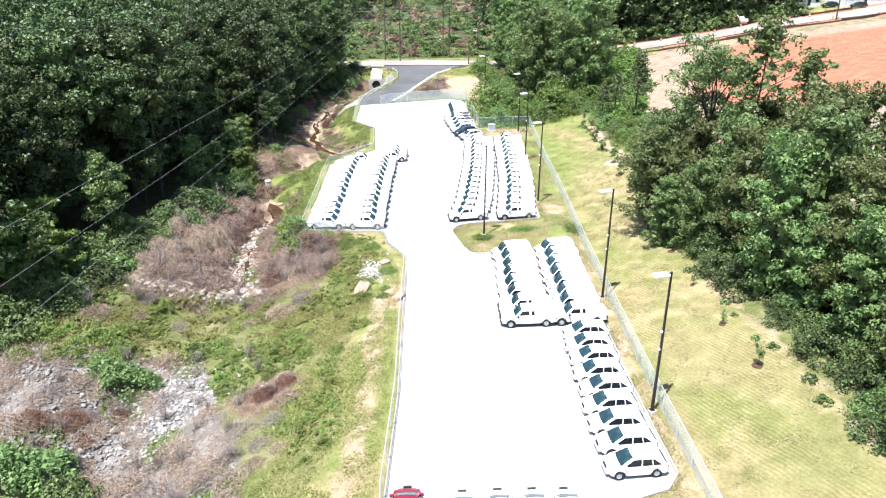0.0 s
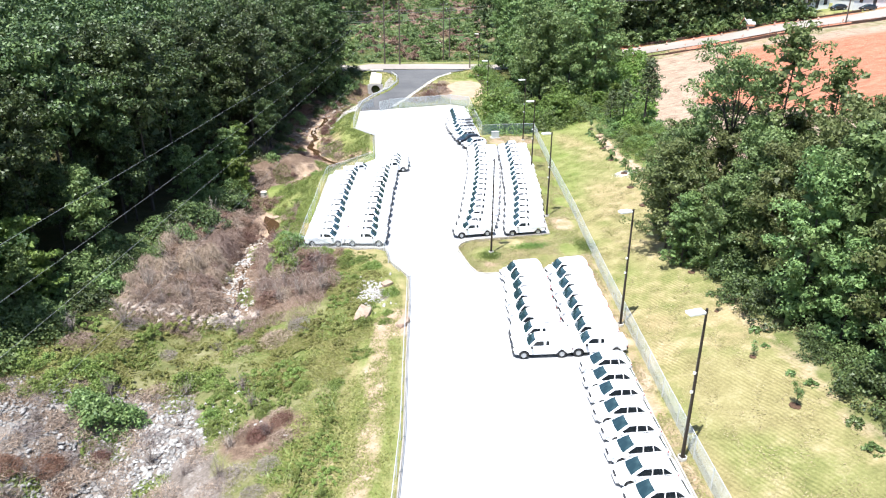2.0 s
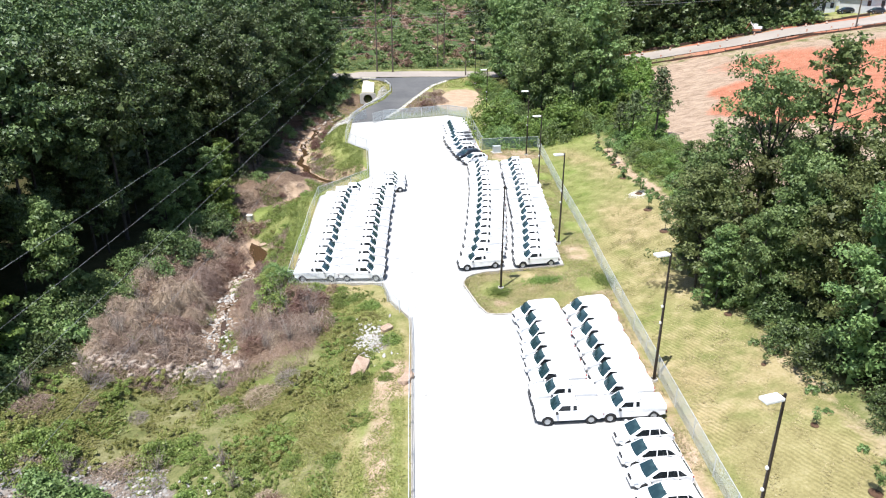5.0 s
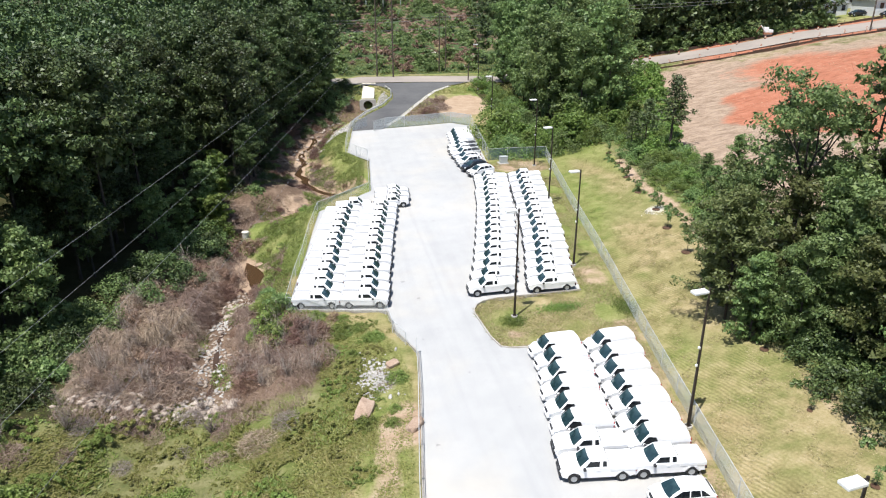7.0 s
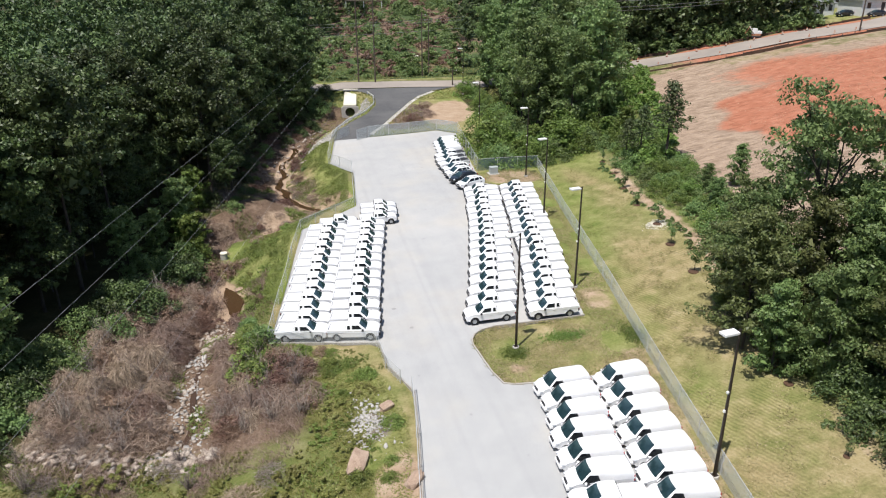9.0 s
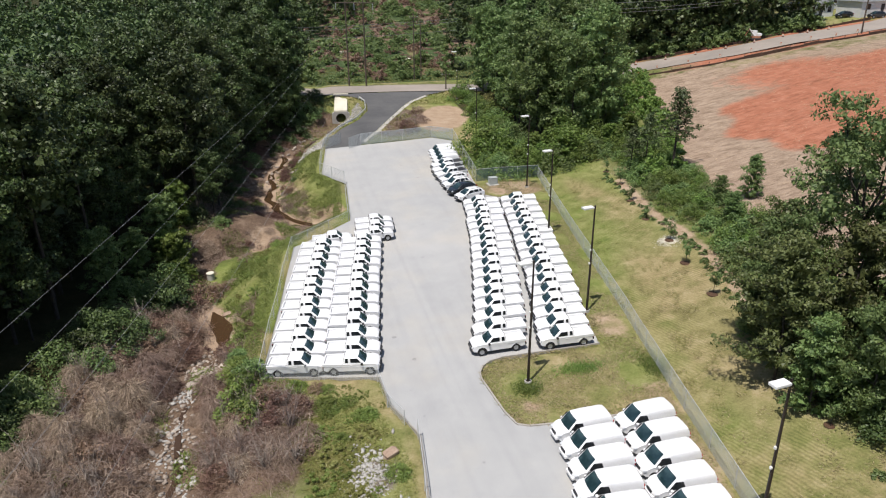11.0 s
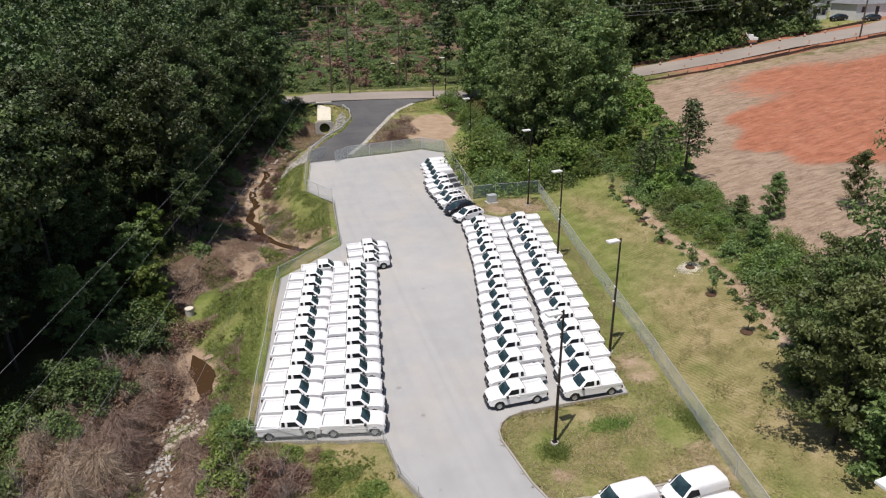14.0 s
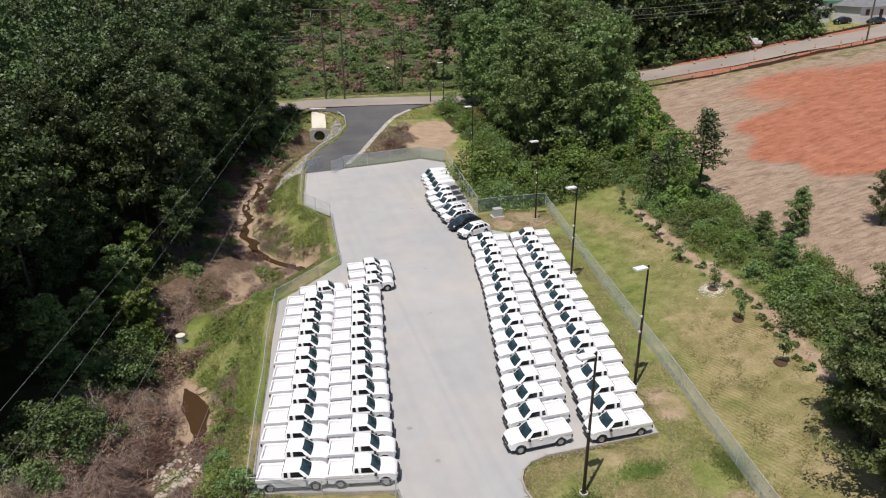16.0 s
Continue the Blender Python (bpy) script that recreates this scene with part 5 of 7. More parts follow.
PROTO = {
    # crowns in the darker leaf copy carry painted shade
    "t0": tree("tree", "tall broad-leaved tree with a dense crown, its green darkened as in shade", 22, 5.4, "leaf", 11, clumps=84, leaves=84, size=0.21, low=0.40),
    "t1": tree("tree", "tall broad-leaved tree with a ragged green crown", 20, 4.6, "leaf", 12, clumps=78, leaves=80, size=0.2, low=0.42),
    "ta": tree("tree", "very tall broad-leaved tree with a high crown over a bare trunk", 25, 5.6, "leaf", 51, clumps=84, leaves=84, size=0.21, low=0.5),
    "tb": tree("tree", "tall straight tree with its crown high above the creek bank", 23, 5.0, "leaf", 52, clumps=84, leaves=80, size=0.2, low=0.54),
    "t2": tree("tree", "spreading broad-leaved tree with olive foliage", 18, 5.0, "leaf_olive", 13, leaves=80, size=0.18),
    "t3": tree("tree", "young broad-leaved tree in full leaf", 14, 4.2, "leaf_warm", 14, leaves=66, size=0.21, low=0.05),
    "t4": tree("tree", "slender tree with thin open foliage", 17, 3.9, "leaf_olive", 15, clumps=60, leaves=54, low=0.25, size=0.2),
    "t5": tree("tree", "small bright green tree at the wood's edge", 7, 2.6, "leaf_lit", 16, clumps=60, size=0.2, low=0.1),
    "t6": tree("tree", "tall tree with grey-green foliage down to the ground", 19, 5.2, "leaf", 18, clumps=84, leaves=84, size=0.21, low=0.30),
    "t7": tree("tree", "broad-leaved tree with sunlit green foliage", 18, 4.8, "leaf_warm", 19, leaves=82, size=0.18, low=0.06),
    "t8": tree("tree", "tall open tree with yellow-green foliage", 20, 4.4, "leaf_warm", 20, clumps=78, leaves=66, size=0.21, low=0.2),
    "t9": tree("tree", "broad-leaved tree with browning olive foliage", 17, 4.4, "leaf_brown", 28, clumps=78, leaves=76, size=0.18, low=0.12),
    "ty": tree("tree", "tall thin tree with sparse yellow-green foliage", 20.5, 3.4, "leaf_olive", 61, clumps=52, leaves=50, size=0.19, low=0.3, core=2),
    "to": open_tree("tree", "large open tree with dark limbs showing between leafy lobes", 20, 4.6, "leaf_brown", 62),
    "p0": pine("pine_tree", "young pine with a bare lower trunk", 12, 3.2, 17),
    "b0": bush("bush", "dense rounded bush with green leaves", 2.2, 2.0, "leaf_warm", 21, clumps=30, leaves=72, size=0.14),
    "b1": bush("bush", "bright green leafy bush in the sun", 1.8, 1.5, "vine", 22, clumps=30, leaves=84, size=0.11),
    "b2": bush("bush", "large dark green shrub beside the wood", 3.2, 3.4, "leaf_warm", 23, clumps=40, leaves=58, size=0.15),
    "b3": bush("bush", "tall thicket of fresh green leaves", 2.8, 4.2, "leaf_lit", 26, clumps=40, leaves=56, size=0.14),
    "v0": bush("vine_mound", "low mound of trailing green vines", 2.6, 0.8, "vine", 24, clumps=40, leaves=84, size=0.095, group="vines", category="vines"),
    "v1": bush("vine_mound", "rough mound of green and yellowing vines", 2.2, 0.6, "blade", 25, clumps=36, leaves=70, size=0.095, group="vines", category="vines"),
    "d0": thicket("dead_brush", "tangle of leafless grey-brown brush", 2.6, 1.7, "twig", 31, 1900),
    "d1": thicket("dead_brush", "low tangle of dry brown brush", 2.0, 1.1, "twig", 32, 1400),
    "d2": thicket("dead_brush", "rust-brown dead shrub among pale stones", 1.5, 1.4, "rust_twig", 33, 1500),
    "d6": bare_shrub("bare_shrub", "tall leafless grey shrub standing in the brush", 3.0, 37),
    "h0": vine_curtain("dead_brush", "tall mound of grey-brown dead vines hanging in strands", 1.9, 2.6, "twig", 41, 3600),
    "h1": vine_curtain("dead_brush", "broad mound of pale dead vines", 2.3, 1.7, "twig", 42, 3200),
    "b4": bush("bush", "dark green shrub in the shade of the wood", 2.8, 3.4, "leaf", 27, clumps=42, leaves=70, size=0.15),
    "d4": bush("dead_brush", "rounded mound of dead brown vines", 1.7, 1.9, "dark_twig", 35, clumps=26, leaves=70, size=0.085, group="dead brush", category="brush"),
    "d5": thicket("dead_brush", "grey tangle of leafless twigs over rubble", 2.2, 1.3, "grey_twig", 36, 1700),
    "d3": thicket("dead_brush", "dense mound of dry brown stems", 1.8, 1.9, "dark_twig", 34, 1900),
}
CROWN_TOP = {"ty": 19.0, "to": 18.6, "t7": 17.5, "t9": 16.5, "t3": 13.6, "t2": 17.5, "t4": 16.5}
planted = set()


def plant(kind, x, y, scale=1.0, turn=None, sink=0.1, rg=random.Random(9)):
    z = level(x, y)
    turn = rg.uniform(0, 360) if turn is None else turn
    m = Matrix.Translation((x, y, z - sink)) @ Matrix.Rotation(radians(turn), 4, "Z")
    ob = PROTO[kind]
    if kind in planted:
        ob = copy_thing(ob, m)
    planted.add(kind)
    ob.matrix_basis = m @ Matrix.Diagonal((scale * rg.uniform(0.94, 1.06), scale * rg.uniform(0.94, 1.06), scale, 1))
    return ob


def scatter(kinds, region, spacing, scale, seed, limit=400):
    """Plants the kinds over a region (a test on x, y) with at least the spacing between them."""
    rg = random.Random(seed)
    (x0, x1, y0, y1), test = region
    placed = []
    for _ in range(limit * 40):
        x, y = rg.uniform(x0, x1), rg.uniform(y0, y1)
        if test(x, y) and all((x - a) ** 2 + (y - b) ** 2 > spacing ** 2 for a, b in placed):
            placed.append((x, y))
            plant(rg.choice(kinds), x, y, rg.uniform(*scale), rg=rg)
            if len(placed) >= limit:
                break
    return placed


def light_crown(seed, h, spread, n_clump, leaves, size):
    rg = np.random.default_rng(seed)
    cs = []
    for k in range(n_clump):
        a, q = rg.uniform(0, 6.28), rg.uniform(0.2, 1.0)
        f = rg.uniform(0.12, 1.0)
        r = spread * q * math.sin(math.pi * min(1, 0.2 + 0.78 * f)) ** 0.6
        cs.append((math.cos(a) * r, math.sin(a) * r, h * f))
    v, _ = leaf_cloud(cs, [spread * 0.24] * n_clump, leaves, size, rg)
    return v


LIGHT = [light_crown(k, 20, 5.0, 40, 40, 0.34) for k in range(4)]
FAR_CROWN = [light_crown(k, 20, 5.0, 26, 28, 0.5) for k in range(4, 8)]
LIGHT_BUSH = [light_crown(k, 0.5, 2.4, 14, 34, 0.2) * np.array([1, 1, 0.6]) for k in range(10, 13)]
EDGE_BUSH = [light_crown(k, 2.6, 2.4, 14, 34, 0.24) for k in range(13, 16)]


def spots(region, spacing, seed, limit):
    rg = random.Random(seed)
    (x0, x1, y0, y1), test = region
    placed = []
    for _ in range(limit * 30):
        x, y = rg.uniform(x0, x1), rg.uniform(y0, y1)
        if test(x, y) and all((x - a) ** 2 + (y - b) ** 2 > spacing ** 2 for a, b in placed):
            placed.append((x, y))
            if len(placed) >= limit:
                break
    return placed


def mesh_points(ob):
    v = np.empty(len(ob.data.vertices) * 3, np.float32)
    ob.data.vertices.foreach_get("co", v)
    return v.reshape(-1, 3)


def mass(name, label, category, crowns, points, scale, mat, seed):
    """Woods too deep or far to count, as one mesh."""
    rg = random.Random(seed)
    out = []
    for x, y in points:
        s, a = rg.uniform(*scale), rg.uniform(0, 6.28)
        v = rg.choice(crowns) * s
        ca, sa = math.cos(a), math.sin(a)
        out.append(np.column_stack([v[:, 0] * ca - v[:, 1] * sa + x, v[:, 0] * sa + v[:, 1] * ca + y, v[:, 2] + level(x, y) - 0.2]))
    v = np.concatenate(out)
    return tagged(new(name, raw_mesh(name, v, np.arange(len(v)).reshape(-1, 3), M[mat])), label, category, kind="stuff")


# woods on the creek's far bank
def bank(y):
    return float(valley_x(y)) - float(np.interp(y, [60, 78, 88, 95, 110, 125, 150, 175, 200], [17, 14.5, 12, 9.2, 7.5, 8, 5.5, 5, 6]))


scatter(["ta", "tb", "ta", "t0"], ((-48, -8, 70, 128), lambda x, y: bank(y) - 19 < x < bank(y) - (6 if y > 100 else 8)), 4.5, (0.8, 1.12), 40, 60)
scatter(["t0", "t1", "t6", "t0", "t1"], ((-48, 10, 128, 206), lambda x, y: bank(y) - 17 < x < bank(y) - (3.5 if y > 128 else 6 if y > 100 else 8)), 4.7, (0.74, 1.15), 41, 105)
scatter(["t3", "t5", "t6", "t3"], ((-52, -18, 58, 88), lambda x, y: bank(y) - 5 < x < bank(y) - 0.5 and y < 72), 3.0, (0.3, 0.52), 58, 14)
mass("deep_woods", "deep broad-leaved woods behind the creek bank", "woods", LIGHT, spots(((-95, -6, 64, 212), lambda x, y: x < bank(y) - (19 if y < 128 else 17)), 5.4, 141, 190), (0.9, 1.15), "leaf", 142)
scatter(["t3", "t6", "t5"], ((-40, 10, 60, 206), lambda x, y: bank(y) - 4.5 < x < bank(y) - 1.5 and (y < 70 or y > 158)), 4.6, (0.6, 0.95), 51, 20)
scatter(["b2", "b4", "b0"], ((-42, -12, 62, 86), lambda x, y: bank(y) - 1.5 < x < bank(y) + 1.8), 2.4, (0.7, 1.15), 59, 34)
for kind, x, y, s in (("b4", -18.8, 97.6, 0.9), ("b4", -16.8, 95.8, 1.1), ("b4", -16.2, 99.0, 0.75), ("b4", -18.8, 93.4, 0.9), ("b4", -14.6, 97.4, 0.65), ("b2", -20.6, 91.6, 0.9), ("b4", -13.4, 105.2, 0.95),
                      ("b2", -15.0, 107.6, 0.8), ("b4", -13.6, 109.0, 0.9), ("b3", -12.6, 112.4, 0.9), ("b2", -14.4, 111.6, 0.9), ("b4", -22.8, 80.0, 0.9), ("b2", -24.6, 78.0, 0.8), ("t3", -25.0, 83.0, 0.85), ("b2", -26.8, 67.6, 0.9)):
    plant(kind, x, y, s)
scatter(["b4", "b4", "b2", "b4", "b0"], ((-45, 10, 80, 206), lambda x, y: abs(x - bank(y)) < 2.2), 3.2, (0.4, 0.95), 42, 30)
scatter(["t6", "t6", "t0"], ((-48, -10, 68, 126), lambda x, y: bank(y) - 15 < x < bank(y) - (6 if y > 96 else 8)), 4.2, (0.45, 0.7), 243, 34)
scatter(["t6", "t3", "t6", "t0"], ((-22, 8, 106, 168), lambda x, y: bank(y) - 2.5 < x < bank(y) + 0.3), 5.6, (0.45, 0.75), 242, 16)
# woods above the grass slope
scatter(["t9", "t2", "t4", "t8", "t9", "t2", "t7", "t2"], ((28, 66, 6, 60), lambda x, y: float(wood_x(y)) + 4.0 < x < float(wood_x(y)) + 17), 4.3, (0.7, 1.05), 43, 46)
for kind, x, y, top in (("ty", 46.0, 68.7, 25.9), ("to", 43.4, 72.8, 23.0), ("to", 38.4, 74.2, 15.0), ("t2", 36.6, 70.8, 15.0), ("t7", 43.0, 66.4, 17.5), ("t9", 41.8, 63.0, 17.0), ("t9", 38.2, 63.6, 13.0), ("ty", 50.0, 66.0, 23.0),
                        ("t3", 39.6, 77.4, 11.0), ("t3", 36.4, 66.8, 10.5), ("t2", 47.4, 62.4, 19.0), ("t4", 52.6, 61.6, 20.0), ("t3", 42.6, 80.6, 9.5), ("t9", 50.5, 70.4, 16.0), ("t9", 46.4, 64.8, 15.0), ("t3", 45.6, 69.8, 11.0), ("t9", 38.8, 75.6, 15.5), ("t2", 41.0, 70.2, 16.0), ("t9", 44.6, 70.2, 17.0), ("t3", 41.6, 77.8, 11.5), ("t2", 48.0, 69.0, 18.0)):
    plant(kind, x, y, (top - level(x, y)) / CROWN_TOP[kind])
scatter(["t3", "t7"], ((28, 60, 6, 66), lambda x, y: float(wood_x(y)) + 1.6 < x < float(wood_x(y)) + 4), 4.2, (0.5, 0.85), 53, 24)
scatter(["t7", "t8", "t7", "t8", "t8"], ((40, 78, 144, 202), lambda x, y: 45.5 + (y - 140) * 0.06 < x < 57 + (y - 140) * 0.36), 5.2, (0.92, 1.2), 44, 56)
scatter(["b4", "b4", "b2"], ((28, 62, 10, 64), lambda x, y: 0.8 < x - float(wood_x(y)) < 3), 1.75, (0.4, 0.85), 145, 70)
scatter(["b2", "b3", "b3", "b0"], ((28, 62, 64, 136), lambda x, y: (0.8 if y < 70 else 2.4) < x - float(wood_x(y)) < (3 if y < 84 else 8 + 0.03 * (y - 80))), 1.75, (0.4, 0.85), 45, 170)
mass("wood_undergrowth", "leafy undergrowth beneath the trees above the slope", "undergrowth", EDGE_BUSH, spots(((34, 62, 56, 90), lambda x, y: 2.5 < x - float(wood_x(y)) < (15 if y < 72 else 8)), 2.3, 55, 80), (0.6, 1.2), "leaf_warm", 156)
scatter(["b3", "b3", "b2"], ((33, 58, 135, 141), lambda x, y: x > 33 + (y - 135) * 0.2), 2.2, (0.7, 1.1), 155, 30)
scatter(["b3", "b3", "b0"], ((34, 60, 138, 148), lambda x, y: x - 35 > -(y - 134.8) * 0.1), 3.1, (1.1, 1.7), 46, 34)
scatter(["t5", "b3"], ((35, 60, 136.5, 148), lambda x, y: x - 35 > -(y - 134.8) * 0.1), 3.4, (0.55, 0.95), 246, 30)
scatter(["b2", "b3"], ((38, 46, 146, 200), lambda x, y: 40.5 < x - (y - 146) * 0.06 < 44), 2.8, (0.7, 1.1), 56, 18)
mass("field_edge_brush", "dense leafy brush along the edge of the graded field", "undergrowth", EDGE_BUSH, spots(((48, 84, 118, 186), lambda x, y: -8 < x - float(field_x(y)) < -0.5 and x > 46), 2.2, 57, 130), (0.5, 1.1), "leaf_lit", 157)
for kind, x, y, s in (("b4", 40.2, 74.6, 0.8), ("b4", 39.4, 71.8, 0.7), ("b4", 39.6, 69.0, 0.75), ("b4", 38.6, 66.2, 0.6), ("b4", 41.4, 77.6, 0.8), ("b3", 39.9, 78.2, 0.55), ("t3", 58, 104.5, 0.42), ("t9", 66, 101, 0.42), ("t3", 54, 105, 0.3), ("t3", 51, 98, 0.35), ("b2", 49.5, 93, 1.0), ("b2", 47.5, 88.5, 1.0)):
    plant(kind, x, y, s)
for x, y, s in ((56.5, 120.5, 1.0), (54.0, 124.0, 0.72), (51.6, 124, 0.6)):
    plant("p0", x, y, s)
# beyond the public road
far = spots(((-70, 40, 224, 400), lambda x, y: x < float(np.interp(y, [226, 247, 273, 312, 358, 400], [4, 5.5, 10, 28, 38, 44]))), 6.5, 47, 150)
far += spots(((46, 200, 204, 380), lambda x, y: x > 50 + (y - 226) * 0.2 and y > float(np.interp(x, [46, 60, 84, 104, 122, 136, 137, 200], [220, 209.5, 195, 188, 184.5, 187.5, 214, 236]))), 6.0, 48, 190)
far += spots(((58, 137, 184, 232), lambda x, y: y > float(np.interp(x, [58, 60, 84, 104, 122, 137], [214, 210, 195.5, 188.5, 185, 188]))), 4.6, 160, 170)
far += spots(((-60, 260, 330, 480), lambda x, y: not 30 < x < 75 or y > 400), 11, 60, 170)
mass("far_woods", "distant broad-leaved woods beyond the road", "woods", FAR_CROWN, far, (0.85, 1.15), "leaf", 148)
mass("roadside_brush", "leafy brush at the foot of the woods beyond the works road", "undergrowth", EDGE_BUSH, [(x, float(np.interp(x, [60, 72, 84, 104, 122, 134], [201.5, 194, 187, 179.5, 176, 177.5])) + d) for x in np.arange(62, 133, 2.2) for d in (9.0, 11.5, 14.5)], (0.7, 1.5), "leaf_warm", 152)
mass("hill_brush", "brush and vines over the power-line clearing", "undergrowth", LIGHT_BUSH + EDGE_BUSH, spots(((6, 80, 221, 400), lambda x, y: 4 + (y - 226) * 0.1 < x < 50 + (y - 226) * 0.2 and math.sin(x * 0.23 + y * 0.05) + math.sin(y * 0.13 - x * 0.07) > -0.8), 2.3, 49, 480), (0.5, 1.5), "leaf_warm", 150)
mass("hill_scrub", "brown dead scrub over the power-line clearing", "undergrowth", LIGHT_BUSH + EDGE_BUSH, spots(((10, 80, 224, 360), lambda x, y: 6 + (y - 226) * 0.1 < x < 50 + (y - 226) * 0.2 and math.sin(x * 0.23 + y * 0.05) + math.sin(y * 0.13 - x * 0.07) < 0.3), 2.2, 50, 260), (0.4, 1.1), "dark_twig", 151)
# creek banks: dead brush, vines and bushes
scatter(["d0", "d1", "d3", "d0"], ((-24, 8, 72, 100), lambda x, y: (3.4 < x - float(stream_x(y)) < 10.5 and x < float(lot_x(y)) - 2.6 and y > 75.5) or -9 < x - float(stream_x(y)) < -3.4 and y > 76), 2.3, (0.35, 1.2), 61, 60)
scatter(["d6"], ((-24, 6, 74, 100), lambda x, y: (2.6 < x - float(stream_x(y)) < 10 and x < float(lot_x(y)) - 3 and y > 75) or -9.5 < x - float(stream_x(y)) < -2.6), 2.2, (0.5, 1.2), 70, 60)
scatter(["d6"], ((-30, -4, 40, 74), lambda x, y: x < float(lot_x(y)) - 6 and (y < 60 or y > 68)), 2.6, (0.4, 0.9), 71, 40)
scatter(["d4", "d4", "d3"], ((-24, 6, 74, 100), lambda x, y: (3.2 < x - float(stream_x(y)) < 10 and x < float(lot_x(y)) - 3 and y > 75.5) or -9.5 < x - float(stream_x(y)) < -3.2 and y > 76), 2.3, (0.4, 1.1), 69, 74)
scatter(["d1", "d4"], ((-14, -3, 84, 97), lambda x, y: 1.3 < abs(x - float(stream_x(y))) < 3.4), 1.5, (0.3, 0.6), 168, 34)
scatter(["b1", "v1", "b0"], ((-10, 8, 126, 186), lambda x, y: 1.4 < abs(x - float(stream_x(y))) < 4.5 and x < float(lot_x(y)) - 2.5), 2.6, (0.3, 0.6), 73, 22)
scatter(["d4", "d1", "d5"], ((-10, 16, 124, 190), lambda x, y: 1.2 < abs(x - float(stream_x(y))) < 3.4 and x < float(lot_x(y)) - 2.5), 2.2, (0.3, 0.6), 74, 40)
scatter(["d1", "d4", "h1", "v1", "d6"], ((20, 32, 168.5, 188), lambda x, y: 1.6 < x - 20.0 - (y - 172) * 0.47 < 8.5 - 0.32 * max(0, y - 176)), 1.5, (0.4, 0.8), 75, 34)
scatter(["d1", "d3", "d1"], ((-18, 8, 100, 186), lambda x, y: (-6.5 < x - float(stream_x(y)) < -1.8 or (2.0 < x - float(stream_x(y)) < 3.6 and not 124 < y < 136)) and x < float(lot_x(y)) - 3), 2.2, (0.4, 0.8), 62, 64)
scatter(["d3", "d1", "d0"], ((-14, -2, 107, 123), lambda x, y: x < -10.2), 1.6, (0.5, 0.9), 68, 20)
scatter(["v0", "v1", "v1", "v1"], ((-34, 7, 58, 74), lambda x, y: y > 60.5 - 0.35 * max(0, x + 11) and x < float(lot_x(y)) - 3.5 and y < 73 + 0.1 * (x + 10)), 2.6, (0.5, 1.0), 63, 66)
scatter(["v0", "v0", "b1"], ((-10, -2, 53.5, 61), lambda x, y: True), 1.6, (0.45, 0.8), 64, 26)
scatter(["v0", "b1"], ((-3, 1, 40, 56), lambda x, y: abs(x - float(lot_x(y)) + 5.2) < 1.0), 1.6, (0.3, 0.55), 164, 14)
scatter(["v0", "b1"], ((-30, -19, 58.5, 64), lambda x, y: True), 1.9, (0.45, 0.75), 165, 18)
mass("rubble_brush", "grey leafless brush over the rubble flat", "brush", [mesh_points(PROTO["d5"]), mesh_points(PROTO["d5"]), mesh_points(PROTO["d1"])], spots(((-34, -5, 26, 62), lambda x, y: bool(inside(np.array(x), np.array(y), RUBBLE)) and not (-14.5 < x < -10 and 48 < y < 59)), 1.7, 65, 90), (0.4, 0.95), "twig", 65)
mass("rubble_twigs", "pale grey twigs among the rubble", "brush", [mesh_points(PROTO["d5"])], spots(((-34, -5, 26, 62), lambda x, y: bool(inside(np.array(x), np.array(y), RUBBLE))), 2.4, 66, 50), (0.35, 0.7), "grey_twig", 66)
scatter(["d5", "d1"], ((-8, -3, 42, 53), lambda x, y: True), 1.8, (0.4, 0.8), 166, 12)
scatter(["d5", "d1", "d0"], ((-24, -2, 66, 74.5), lambda x, y: abs(y - 73.5) > 0.9), 2.8, (0.4, 0.75), 167, 20)
for x, y, s in ((-20.5, 50.3, 0.9), (-22.8, 49.5, 0.9), (-17.4, 52.2, 0.6), (-19.0, 48.6, 0.5), (-5.2, 51.0, 0.8), (-3.6, 52.2, 0.7)):
    plant("d2", x, y, s)
for x, y, s in ((-20.5, 44.0, 1.15), (-23.2, 43.2, 1.25), (-18.6, 42.2, 1.0), (-18.2, 56.0, 1.1), (-16.6, 56.6, 0.8), (-19.6, 57.4, 0.8)):
    plant("b0", x, y, s)
for x, y, s in ((-21.0, 61.5, 0.9), (-4.4, 84.6, 1.3), (-4.9, 87.2, 0.9), (-4.0, 82.6, 1.2), (-5.0, 89.8, 0.6), (-5.2, 92.4, 0.55), (-4.8, 94.8, 0.7), (-4.4, 97.4, 0.6), (-4.2, 100.5, 0.5), (-5.0, 104.0, 0.45), (-12.6, 61.5, 0.9), (-10.2, 62.2, 0.7)):
    plant("b1", x, y, s)
for x, y, s in ((-12.9, 114.6, 0.9), (-14.2, 116.4, 0.75), (-14.4, 121.5, 0.8), (-13.8, 126.9, 0.95), (-29.5, 74.5, 1.3), (-31.5, 71.5, 1.0), (-27.4, 73.0, 0.9)):
    plant("t5", x, y, s)
for kind, x, y, s in (("b3", -4.5, 85.2, 0.62), ("b0", -4.0, 82.8, 0.9), ("b0", -5.0, 91.0, 0.5), ("b0", -3.6, 86.6, 0.8)):
    plant(kind, x, y, s)
scatter(["v0", "b1", "v1"], ((-10, 0, 86, 120), lambda x, y: 3.0 < x - float(stream_x(y)) and x < float(lot_x(y)) - 1.8), 2.6, (0.3, 0.6), 66, 40)
